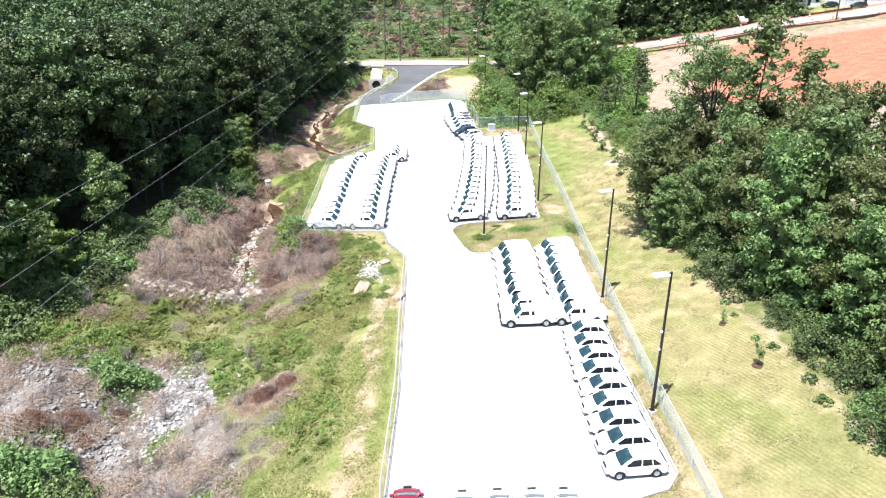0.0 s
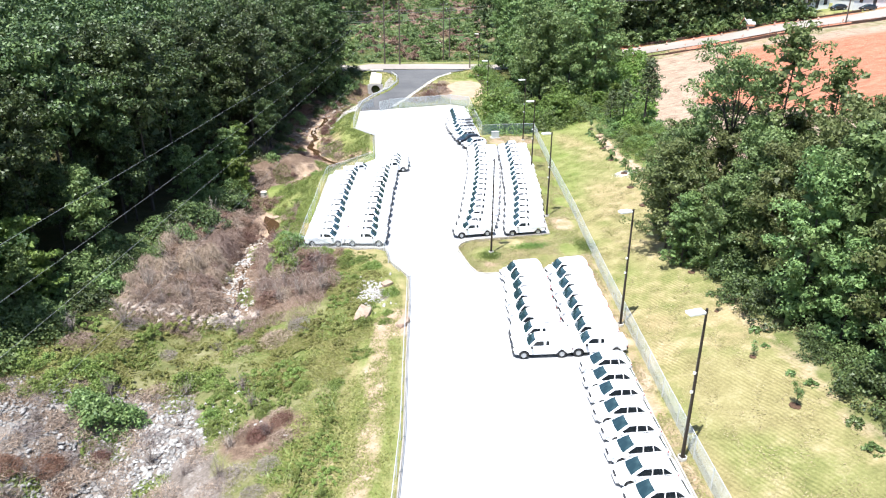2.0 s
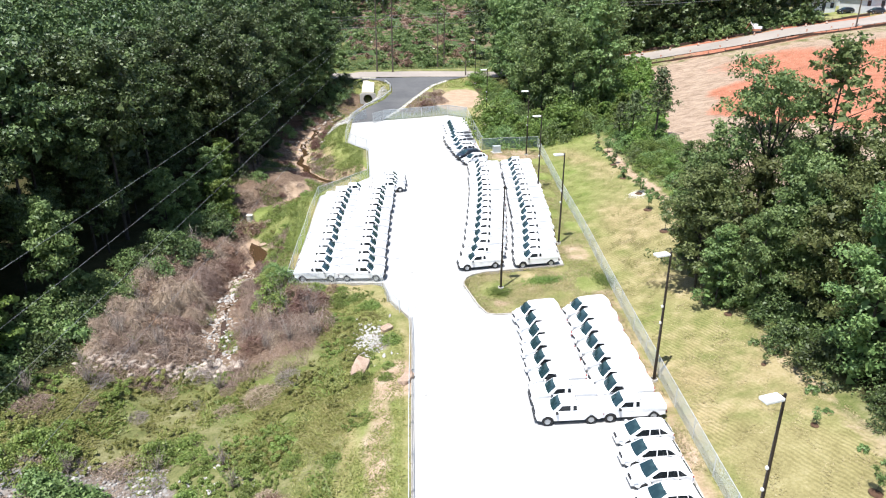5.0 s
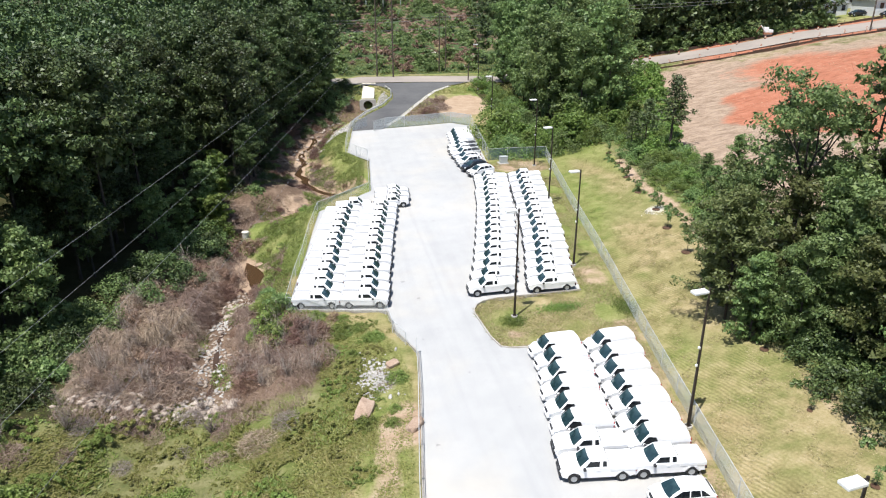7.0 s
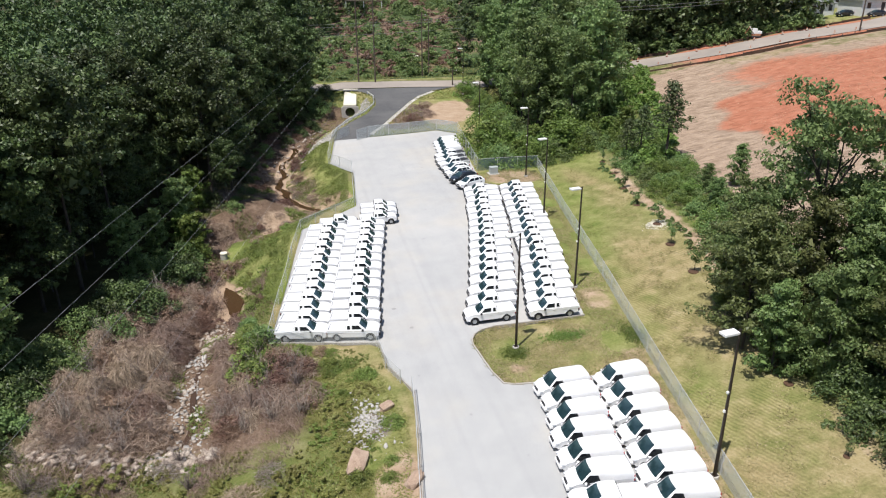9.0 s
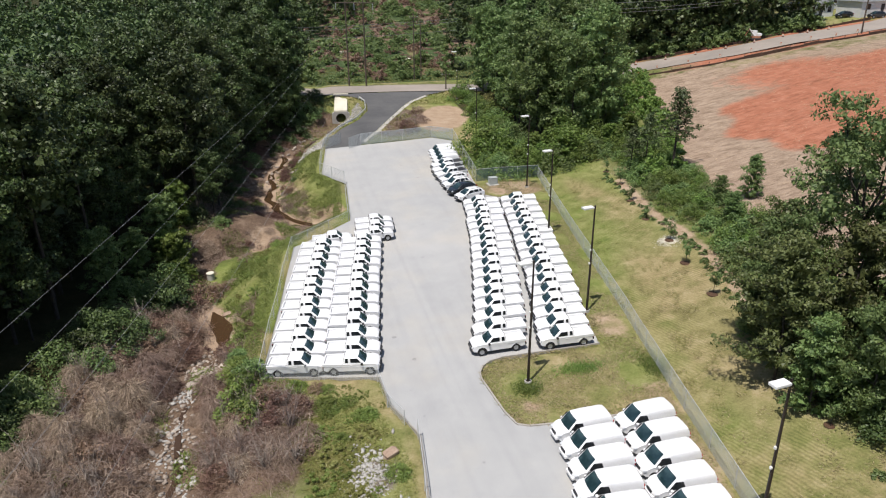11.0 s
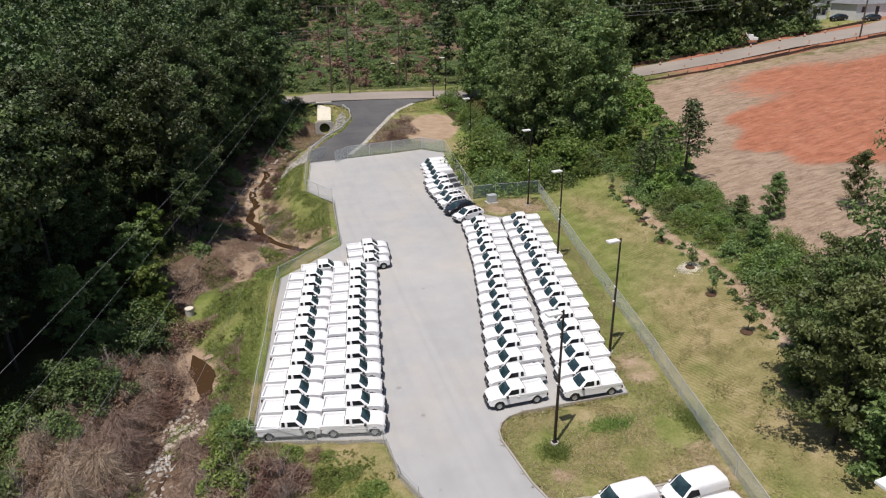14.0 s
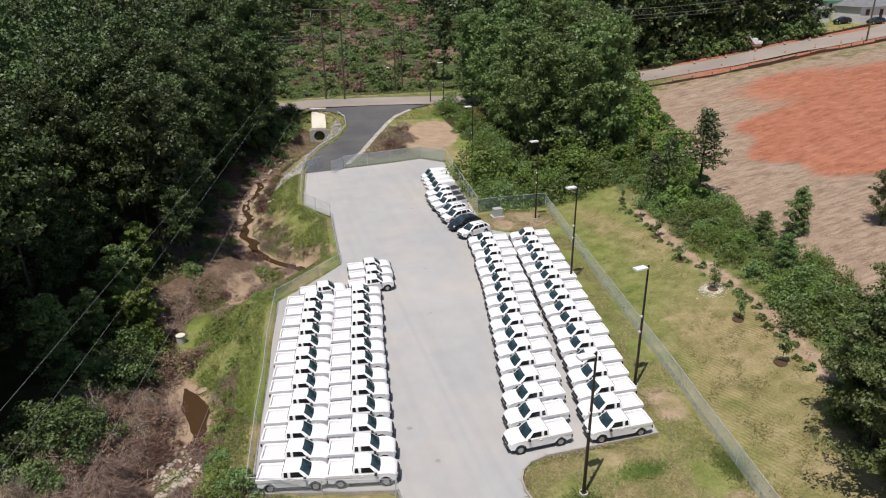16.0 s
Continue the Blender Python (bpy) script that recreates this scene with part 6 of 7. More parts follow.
for kind, x, y, s in (("h0", -14.0, 86.8, 1.1), ("h0", -12.6, 89.6, 1.0), ("h0", -15.6, 84.0, 0.9), ("h1", -16.2, 87.6, 1.0), ("h0", -13.4, 92.2, 0.9), ("h1", -12.2, 95.0, 0.9), ("h0", -17.8, 81.6, 0.8), ("h1", -14.2, 80.6, 0.9),
                      ("h0", -12.9, 82.6, 0.75), ("h1", -19.6, 79.2, 0.8), ("h1", -6.6, 79.2, 0.9), ("h0", -5.2, 81.2, 0.7), ("h1", -3.4, 78.6, 0.9), ("h0", -6.8, 84.4, 0.8), ("h1", -1.6, 78.2, 0.8), ("h1", -4.6, 76.6, 0.8), ("h0", -7.4, 88.4, 0.8),
                      ("h1", -12.4, 99.0, 0.8), ("h0", -11.8, 102.4, 0.7), ("h1", 0.6, 77.4, 0.7), ("h1", -1.0, 75.4, 0.6)):
    plant(kind, x, y, s)
for x, y, s in ((-1.2, 82.0, 0.9), (0.6, 80.8, 0.7), (-2.4, 80.0, 0.8), (1.8, 82.6, 0.5)):
    plant("d4", x, y, s)
for x, y, s in ((-9.6, 109.4, 1.3), (-8.0, 111.0, 0.8), (-10.6, 107.6, 0.9), (-6.6, 96.0, 0.8), (-5.6, 93.4, 0.7)):
    plant("d4", x, y, s)
scatter(["b1", "v1", "v0"], ((1.5, 7, 77.5, 83), lambda x, y: y < 83 - 0.28 * (x - 1.5)), 1.3, (0.2, 0.5), 72, 16)
scatter(["v0", "v1", "b1"], ((0, 9, 64, 84), lambda x, y: float(lot_x(y)) - 4.5 < x < float(lot_x(y)) - 1.3), 1.7, (0.3, 0.6), 67, 30)

mass("bank_brush", "grey-brown dead vines below the wooded bank", "brush", [mesh_points(PROTO["h0"]), mesh_points(PROTO["h1"]), mesh_points(PROTO["d1"])], spots(((-30, -10, 74, 96), lambda x, y: bank(y) + 0.5 < x < float(stream_x(y)) - 6), 1.9, 173, 34), (0.45, 0.85), "twig", 174)
mass("creek_brush", "low dry brush over the sandy creek bank", "brush", [mesh_points(PROTO["d1"]), mesh_points(PROTO["d3"]) * 0.6], spots(((-14, 4, 100, 142), lambda x, y: 1.3 < abs(x - float(stream_x(y))) < 9 and x < float(lot_x(y)) - 2 and not (y < 120 and x > float(stream_x(y))) and math.hypot((x + 0.5) * 0.6, y - 126.5) > 2.8 and math.sin(x * 0.8) + math.sin(y * 0.6 + x * 0.3) > -0.6), 1.8, 171, 56), (0.25, 0.6), "twig", 172)

# ---------------------------------------------------------------- stones, water, grass
def stone_block(rg):
    """One rough stone: a cube's corners pushed about and its edges cut."""
    bm = bmesh.new()
    bmesh.ops.create_icosphere(bm, subdivisions=1, radius=1.0)
    for v in bm.verts:
        v.co *= rg.uniform(0.45, 1.35)
        v.co.z *= 0.6
    vs = np.array([v.co[:] for v in bm.verts])
    bm.verts.index_update()
    fs = np.array([[v.index for v in f.verts] for f in bm.faces])
    bm.free()
    return vs, fs


STONES = [stone_block(random.Random(k)) for k in range(6)]


def stones(name, label, n, pick, size, mat, seed):
    """A bed of many loose stones as one mesh."""
    rg = np.random.default_rng(seed)
    V, Fc, base = [], [], 0
    made = tries = 0
    while made < n and tries < n * 60:
        tries += 1
        x, y = pick(rg)
        if x is None:
            continue
        vs, fs = STONES[rg.integers(6)]
        a = rg.uniform(0, 6.28)
        s = size[0] + (size[1] - size[0]) * rg.uniform() ** 2.2
        ca, sa = math.cos(a), math.sin(a)
        sx = s * rg.uniform(0.9, 1.8)
        b = rg.uniform(-0.6, 0.6)
        u, w_ = vs[:, 0] * sx, vs[:, 1] * s
        lift = vs[:, 2] * s * math.cos(b) + u * math.sin(b)
        u = u * math.cos(b) - vs[:, 2] * s * math.sin(b)
        P = np.stack([u * ca - w_ * sa + x, u * sa + w_ * ca + y, lift + level(x, y) + s * rg.uniform(0.0, 0.3)], 1)
        V.append(P)
        Fc.append(fs + base)
        base += len(P)
        made += 1
    return tagged(new(name, raw_mesh(name, np.concatenate(V), np.concatenate(Fc), M[mat])), label, "stones", kind="stuff")


def in_poly(poly):
    x0, x1, y0, y1 = min(p[0] for p in poly), max(p[0] for p in poly), min(p[1] for p in poly), max(p[1] for p in poly)

    def pick(rg):
        x, y = rg.uniform(x0, x1), rg.uniform(y0, y1)
        return (x, y) if bool(inside(np.array(x), np.array(y), poly)) else (None, None)
    return pick


def by_stream(y0, y1, half):
    def pick(rg):
        y = rg.uniform(y0, y1)
        return float(stream_x(y)) + rg.normal(0, half), y
    return pick


stones("rubble", "pale grey broken rubble spread over the creek flat", 8000, in_poly(RUBBLE), (0.04, 0.22), "stone", 71)
stones("rubble_spill", "pale broken rubble in the middle of the creek flat", 1100, lambda rg: (-13.2 + rg.normal(0, 3.0), 52.0 + rg.normal(0, 3.8)), (0.06, 0.24), "white_stone", 78)
stones("creek_stones", "tan and white cobbles in the creek bed", 400, lambda rg: (lambda y: (float(stream_x(y)) - 0.3 + 0.8 * math.sin(y * 0.7) + rg.normal(0, 1.4), y))(74 + 22 * float(rg.uniform()) ** 1.1), (0.05, 0.30), "creek_stone", 72)
stones("cobble_heap", "tan and pale cobbles heaped below the pool", 190, lambda rg: (-8.5 + rg.normal(0, 1.0), 92.3 + rg.normal(0, 1.3)), (0.08, 0.30), "creek_stone", 179)
stones("white_cobbles", "white cobbles heaped in the creek bed", 280, lambda rg: (lambda k: ((-9.0, 75.8), (-10.5, 79.8), (-10.7, 83.6), (-10.0, 88.6), (-11.5, 73.4), (-15.5, 73.5))[k])(int(rg.integers(6))) + rg.normal(0, 0.7, 2), (0.07, 0.26), "white_stone", 79)
stones("bank_stones", "scattered stones along the creek bank", 420, lambda rg: (rg.uniform(-21, -7), 73.5 + rg.normal(0, 0.7)), (0.12, 0.42), "creek_stone", 73)
stones("spill_stones", "white stones spilled below the kerb", 420, lambda rg: (4.7 + rg.normal(0, 0.8), 71.0 + rg.normal(0, 1.5)), (0.05, 0.19), "white_stone", 74)
stones("riprap", "white riprap stones on the bank below the guard rail", 1700, in_poly([(3.5, 160), (8.0, 163.5), (9.2, 170.6), (12.0, 177.0), (16.4, 183.2), (19.2, 190), (19.0, 196), (17.2, 192), (14.6, 186), (9.6, 178.6), (5.6, 170)]), (0.10, 0.26), "white_stone", 75)
stones("field_stones", "clods and stones by the far bank", 200, by_stream(150, 185, 2.0), (0.1, 0.4), "creek_stone", 76)


def boulder(x, y, s, mat, label, seed, turn=None):
    bm = bmesh.new()
    bmesh.ops.create_icosphere(bm, subdivisions=2, radius=1.0)
    rg = random.Random(seed)
    off = Vector((seed, seed * 0.7, 0))
    for v in bm.verts:
        c = v.co.copy()
        c = Vector([math.copysign(abs(t) ** 0.42, t) for t in c])
        v.co = c * (1 + 0.30 * noise.noise(c * 1.4 + off))
        v.co = Vector((v.co.x * s * 1.25, v.co.y * s * 0.75, v.co.z * s * 0.5))
    ob = part("boulder", bm, M[mat])
    ob.matrix_basis = pose(x, y, level(x, y) + s * 0.3, 8, -6, rg.uniform(20, 50) if turn is None else turn)
    return tagged(ob, label, "rock")


boulder(3.5, 66.4, 0.9, "boulder", "large pinkish flat-sided boulder in the grass", 1, 68)
boulder(7.0, 63.2, 0.6, "boulder", "pale boulder beside the kerb", 2)
boulder(6.4, 72.4, 0.5, "boulder", "tan rock below the kerb", 3)
boulder(-7.0, 104.5, 0.4, "boulder", "brown rock at the edge of the pool", 4)
boulder(-11.6, 112.6, 0.4, "boulder", "tan rock in the creek bank", 5)

water_path = [(float(stream_x(y)) + (0.4 * math.sin(y * 0.55) + 0.2 * math.sin(y * 1.3)) * (y > 140), y) for y in np.arange(73, 168, 0.5)]
wide = [float(np.interp(y, [72, 76, 94, 97.4, 98.6, 102.5, 104, 105.2, 112, 126, 128, 132, 145, 168], [0.1, 0.24, 0.12, 0.12, 0.9, 1.2, 0.8, 0.1, 0.05, 0.1, 0.5, 0.7, 0.55, 0.4])) * (1 + 0.35 * math.sin(y * 0.9) * math.sin(y * 0.37)) for _, y in water_path]
bm = bmesh.new()
rows_ = []
for (x, y), h in zip(water_path, wide):
    z = float(stream_z(y)) + 0.10
    rows_.append([bm.verts.new((x - h, y, z)), bm.verts.new((x + h, y, z))])
for a, b in zip(rows_, rows_[1:]):
    if a[1].co.x - a[0].co.x > 0.36:
        bm.faces.new((a[0], a[1], b[1], b[0]))
bmesh.ops.delete(bm, geom=[v for v in bm.verts if not v.link_faces], context="VERTS")
tagged(part("water", bm, M["water"]), "shallow muddy brown creek water", "water", kind="structure")


def blades(name, label, n, pick, height, mat, seed, lean=0.5, width=0.035):
    """Grass as upright pointed blades, many to one mesh."""
    rg = np.random.default_rng(seed)
    pts = []
    while len(pts) < n:
        X, Y = pick(rg, n)
        pts += list(zip(X, Y))
    P = np.array(pts[:n])
    Z = ground_z(P[:, 0], P[:, 1])
    base = np.column_stack([P, Z - 0.02])
    a = rg.uniform(0, 6.28, n)
    s = np.column_stack([np.cos(a), np.sin(a), np.zeros(n)])
    h = height * rg.uniform(0.5, 1.4, n)[:, None]
    tip = base + np.column_stack([rg.normal(0, lean, n), rg.normal(0, lean, n), np.ones(n)]) * h
    w = width * rg.uniform(0.6, 1.5, n)[:, None]
    v = np.stack([base - s * w, base + s * w, tip], 1).reshape(-1, 3)
    return tagged(new(name, raw_mesh(name, v, np.arange(n * 3).reshape(n, 3), M[mat])), label, "grass", kind="stuff")


def pick_lawn(x0, x1, y0, y1, test):
    def pick(rg, n):
        X, Y = rg.uniform(x0, x1, n), rg.uniform(y0, y1, n)
        ok = test(X, Y) & ~inside(X, Y, LOT) & ~inside(X, Y, APRON)
        return X[ok], Y[ok]
    return pick


blades("grass", "mown straw-coloured grass on the slope above the fence", 34000, pick_lawn(18, 54, 22, 92, lambda x, y: (x > fence_x(y)) & (x < wood_x(y) + 0.5)), 0.04, "dry_blade", 81, 2.6, 0.04)
blades("slope_grass", "mown yellow-green grass on the upper slope", 30000, pick_lawn(28, 54, 70, 136, lambda x, y: (x > fence_x(y)) & (x < wood_x(y) + 0.3)), 0.05, "blade", 181, 2.4, 0.04)
blades("verge_grass", "longer green grass between the lot and the fence", 40000, pick_lawn(15, 42, 24, 133, lambda x, y: (x < fence_x(y)) & (x > 15) & (np.sin(x * 0.8 - y * 0.3) + np.sin(y * 0.6 + x * 0.3) > -0.3)), 0.06, "blade", 82, 2.2, 0.04)
blades("verge_straw", "dry straw-coloured grass tufts between the lot and the fence", 36000, pick_lawn(15, 42, 24, 133, lambda x, y: (x < fence_x(y)) & (x > 15) & (np.sin(x * 1.3 + y * 0.4) + np.sin(y * 0.9 - x * 0.5) > -0.4)), 0.09, "dry_blade", 92, 2.0, 0.045)
blades("bank_grass", "rough grass between the drive and the creek", 60000, pick_lawn(-10, 10, 22, 84, lambda x, y: (x < lot_x(y) - 0.2) & (x > lot_x(y) - 9)), 0.10, "blade", 83, 1.7, 0.045)
blades("terrace_grass", "bright grass on the terrace beside the parked row", 62000, pick_lawn(-12, 10, 84, 164, lambda x, y: (x < lot_x(y) - 0.1) & (x > np.where(y > 97, np.maximum(stream_x(y) + 0.9, -9.6), stream_x(y) + 2.8))), 0.13, "vine", 84, 1.5, 0.05)
blades("vine_cover", "trailing vines and weeds over the creek flat", 100000, pick_lawn(-36, 6, 56, 75, lambda x, y: (y > 59.5 - 0.4 * np.maximum(0, x + 11)) & (x < lot_x(y) - 3) & (np.sin(x * 0.9) + np.sin(y * 1.1 + x * 0.4) > -1.1)), 0.09, "blade", 85, 2.0, 0.06)
blades("weeds", "low weeds among the rubble and dry brush", 26000, pick_lawn(-24, 2, 30, 100, lambda x, y: (x < lot_x(y) - 5) & (np.sin(x * 0.7 + 1) * np.sin(y * 0.5) > 0.35)), 0.22, "vine", 86, 1.0, 0.08)
blades("dry_stems", "dry stems standing through the creek brush", 36000, pick_lawn(-24, 4, 70, 104, lambda x, y: (np.abs(x - stream_x(y)) > 2.4) & (np.abs(x - stream_x(y)) < 10) & (x < lot_x(y) - 2)), 0.55, "twig", 87, 0.9, 0.025)
blades("creek_stems", "dry grass and stems over the sandy creek bank", 26000, pick_lawn(-14, 4, 98, 144, lambda x, y: (np.abs(x - stream_x(y)) > 0.9) & (x < lot_x(y) - 1.5) & ((y > 120) | (x < stream_x(y))) & (np.hypot((x + 0.5) * 0.6, y - 126.5) > 2.8) & (np.sin(x * 1.3 + 0.5 * y) + np.sin(y * 0.9) > -0.9)), 0.3, "twig", 90, 1.1, 0.03)
blades("creek_weeds", "tufts of green weeds on the creek bank", 12000, pick_lawn(-14, 4, 98, 144, lambda x, y: (np.abs(x - stream_x(y)) > 1.2) & (x < lot_x(y) - 1.5) & (np.sin(x * 0.9 + 1) + np.sin(y * 0.7 + 0.4 * x) > 0.7)), 0.28, "vine", 91, 1.0, 0.06)
for x, y, rx, ry in ((18.8, 77.6, 0.9, 0.9), (24.1, 79.2, 1.7, 0.8), (30.2, 77.6, 0.9, 1.8)):
    blades("grass_tuft", "taller dark green grass on the island lawn", 2600, lambda rg, n, x=x, y=y, rx=rx, ry=ry: (x + rg.normal(0, rx * 0.6, n), y + rg.normal(0, ry * 0.6, n)), 0.16, "leaf_lit", 92, 1.0, 0.035)
blades("roadside_grass", "grass along the public road and the hill", 34000, pick_lawn(-5, 60, 166, 300, lambda x, y: ((y < 204) | ((y > 219) & (y < 240))) & (x > 4 + (y - 166) * 0.05) & ~((x > 29) & (x < 43) & (y > 164) & (y < 192))), 0.22, "blade", 88, 0.9, 0.08)
blades("field_straw", "straw mulch and stubble on the graded field", 40000, pick_lawn(54, 130, 70, 176, lambda x, y: x > field_x(y) - 1), 0.05, "straw_blade", 89, 1.6, 0.08)


# ---------------------------------------------------------------- planted saplings
def sapling(h, seed):
    rg = np.random.default_rng(seed)
    root = thing("sapling", "young staked tree in a ring of dark mulch", "tree", "planted saplings")
    bm = bmesh.new()
    cyl(bm, (0, 0, 0), (0, 0, h * 0.9), 0.035, 0.012, 6)
    trunk = part("trunk", bm, M["bark"], root)
    for k in range(7):
        a = k * 2.4
        z = h * (0.35 + 0.08 * k)
        bm = bmesh.new()
        cyl(bm, (0, 0, z), (math.cos(a) * h * 0.22, math.sin(a) * h * 0.22, z + h * 0.15), 0.014, 0.005, 4)
        part("branch", bm, M["bark"], trunk)
    cs = [(rg.normal(0, h * 0.11), rg.normal(0, h * 0.11), h * rg.uniform(0.42, 1.0)) for _ in range(22)]
    v, f = leaf_cloud(cs, [h * 0.12] * 22, 24, 0.09, rg)
    part("crown", raw_mesh("crown", v, f, M["leaf_warm"]), None, root)
    bm = bmesh.new()
    bmesh.ops.create_icosphere(bm, subdivisions=2, radius=1.0)
    for q in bm.verts:
        q.co = Vector((q.co.x * 0.66, q.co.y * 0.66, max(-0.1, q.co.z * 0.12))) * (1 + 0.15 * noise.noise(q.co * 3))
    part("mulch_ring", bm, M["mulch"], root, "ring of dark bark mulch")
    return root


def shrub(seed):
    ob = bush("shrub", "small round planted shrub on dark mulch", 0.5, 0.65, "leaf_warm", seed, clumps=12, leaves=34, size=0.09, group="planted shrubs", category="shrub")
    return ob


SAP = sapling(2.6, 5)
for i, (x, y, s) in enumerate(((49.6, 127.8, 1.0), (48.6, 121.2, 1.1), (46.8, 114.2, 1.2), (45.2, 107.0, 1.0), (44.3, 99.6, 1.25), (42.6, 93.4, 1.2), (41.1, 85.9, 1.2), (36.6, 64.8, 0.8), (34.6, 56.4, 0.55), (33.2, 48.6, 0.6), (32.3, 42.0, 0.85))):
    m = Matrix.Translation((x, y, level(x, y))) @ Matrix.Rotation(i * 1.3, 4, "Z")
    ob = SAP if i == 0 else copy_thing(SAP, m)
    ob.matrix_basis = m @ Matrix.Diagonal((s * 0.8, s * 0.8, s * 0.85, 1))
SHR = shrub(6)
rs_ = random.Random(12)
for i in range(40):
    y = 84 + i * 1.7
    if i >= 26:
        y = 32 + (i - 26) * 2.3 + rs_.uniform(-1.6, 1.6)
        if i % 3 == 0:
            continue
    x = float(wood_x(y)) - rs_.uniform(0.4, 1.5)
    s = rs_.uniform(0.7, 1.25)
    m = Matrix.Translation((x, y, level(x, y) - 0.05)) @ Matrix.Rotation(i * 2.1, 4, "Z")
    ob = SHR if i == 0 else copy_thing(SHR, m)
    ob.matrix_basis = m @ Matrix.Diagonal((s, s, s, 1))
for i, (x, y) in enumerate(((3.6, 198.6), (6.0, 199.0), (8.4, 198.4), (10.6, 198.8), (12.6, 198.2))):
    copy_thing(SHR, Matrix.Translation((x, y, level(x, y))) @ Matrix.Rotation(i * 1.7, 4, "Z") @ Matrix.Scale(1.3, 4))
stones("pale_ring", "pale gravel ring round a planted sapling", 1100, lambda rg: (44.1 + rg.normal(0, 0.62), 99.6 + rg.normal(0, 0.62)), (0.03, 0.08), "slab", 77)


# ---------------------------------------------------------------- site things
def utility_box(x, y):
    root = thing("utility_box", "grey-green steel utility cabinet on a concrete pad", "utility box")
    z = level(x, y)
    part("pad", boxed(-1.1, 1.1, -0.95, 0.95, -0.3, 0.14, bevel=0.02), M["concrete"], root, "pale concrete pad")
    part("cabinet", boxed(-0.8, 0.8, -0.6, 0.6, 0.14, 1.45, bevel=0.03), M["cabinet"], root)
    part("lid", boxed(-0.85, 0.85, -0.65, 0.65, 1.44, 1.52, bevel=0.02), M["cabinet"], root)
    for s in (-1, 1):
        part("door", boxed(*sorted((s * 0.03, s * 0.74)), -0.63, -0.59, 0.22, 1.38, bevel=0.01), M["cabinet"], root)
    root.matrix_basis = pose(x, y, z, 0, 0, 4) @ Matrix.Scale(0.78, 4)


utility_box(32.3, 131.6)


def manhole(x, y):
    root = thing("manhole_riser", "round pale concrete manhole riser standing out of the bank", "manhole")
    bm = bmesh.new()
    cyl(bm, (0, 0, -0.6), (0, 0, 0.85), 0.46, 0.45, 20)
    part("riser", bm, M["concrete"], root)
    bm = bmesh.new()
    cyl(bm, (0, 0, 0.85), (0, 0, 0.93), 0.50, 0.48, 20)
    part("lid", bm, M["slab"], root, "pale round lid")
    root.matrix_basis = pose(x, y, level(x, y))


manhole(-9.4, 114.8)


def culvert():
    root = thing("culvert", "concrete pipe culvert with a pale slab over it", "culvert")
    root.matrix_basis = pose(14.3, 190.0, -0.45, 3.0, 0, -6)
    bm = bmesh.new()
    n = 24
    rings = []
    for y, r in ((0.45, 1.16), (14, 1.16)):
        rings.append([bm.verts.new((r * math.cos(2 * math.pi * i / n), y, 1.2 + r * math.sin(2 * math.pi * i / n))) for i in range(n)])
    for a, b in zip(rings, rings[1:]):
        for i in range(n):
            bm.faces.new((a[i], a[(i + 1) % n], b[(i + 1) % n], b[i]))
    part("pipe", bm, M["under"], root, "dark corrugated pipe")
    # head wall with a round mouth
    bm = bmesh.new()
    loops = []
    for y in (-0.1, 0.5):
        hole = [bm.verts.new((1.12 * math.cos(2 * math.pi * i / n), y, 1.2 + 1.12 * math.sin(2 * math.pi * i / n))) for i in range(n)]
        rim = []
        for i in range(n):
            c_, s_ = math.cos(2 * math.pi * i / n), math.sin(2 * math.pi * i / n)
            k = min(2.0 / max(abs(c_), 1e-6), 1.45 / max(abs(s_), 1e-6))
            rim.append(bm.verts.new((c_ * k, y, 1.2 + s_ * k)))
        loops += [hole, rim]
    for a, b in ((0, 1), (1, 3), (3, 2), (2, 0)):
        for i in range(n):
            bm.faces.new((loops[a][i], loops[a][(i + 1) % n], loops[b][(i + 1) % n], loops[b][i]))
    bmesh.ops.recalc_face_normals(bm, faces=bm.faces[:])
    part("head_wall", bm, M["concrete"], root)
    part("slab", boxed(-1.5, 1.5, 0.1, 15.0, 2.66, 2.95, bevel=0.04), M["slab"], root, "long pale concrete slab")
    part("kerb_block", boxed(-1.8, 1.8, 14.9, 15.5, 2.7, 3.4, bevel=0.05), M["slab"], root)


culvert()


def guard_rail(path):
    root = thing("guard_rail", "galvanised steel guard rail on posts beside the entrance drive", "guard rail")
    pts = densify(path, 1.9)
    for x, y in pts:
        z = float(lot_z(x, y))
        part("post", boxed(x - 0.06, x + 0.06, y - 0.08, y + 0.08, z - 0.4, z + 0.75), M["galv"], root)
    for a, b in zip(pts, pts[1:]):
        bm = bmesh.new()
        t = Vector((b[0] - a[0], b[1] - a[1])).normalized()
        nn = Vector((t.y, -t.x))
        prof = ((0.10, 0.42), (0.16, 0.48), (0.10, 0.55), (0.10, 0.60), (0.16, 0.67), (0.10, 0.74))
        va = [bm.verts.new((a[0] + nn.x * o, a[1] + nn.y * o, float(lot_z(*a)) + h)) for o, h in prof]
        vb = [bm.verts.new((b[0] + nn.x * o, b[1] + nn.y * o, float(lot_z(*b)) + h)) for o, h in prof]
        for i in range(5):
            bm.faces.new((va[i], va[i + 1], vb[i + 1], vb[i]))
        part("rail", bm, M["fixture"], root)


guard_rail([(8.5, 165.0), (9.6, 170.5), (12.5, 176.8), (16.9, 183.0), (19.9, 190.0), (20.5, 196.0), (19.6, 199.8)])



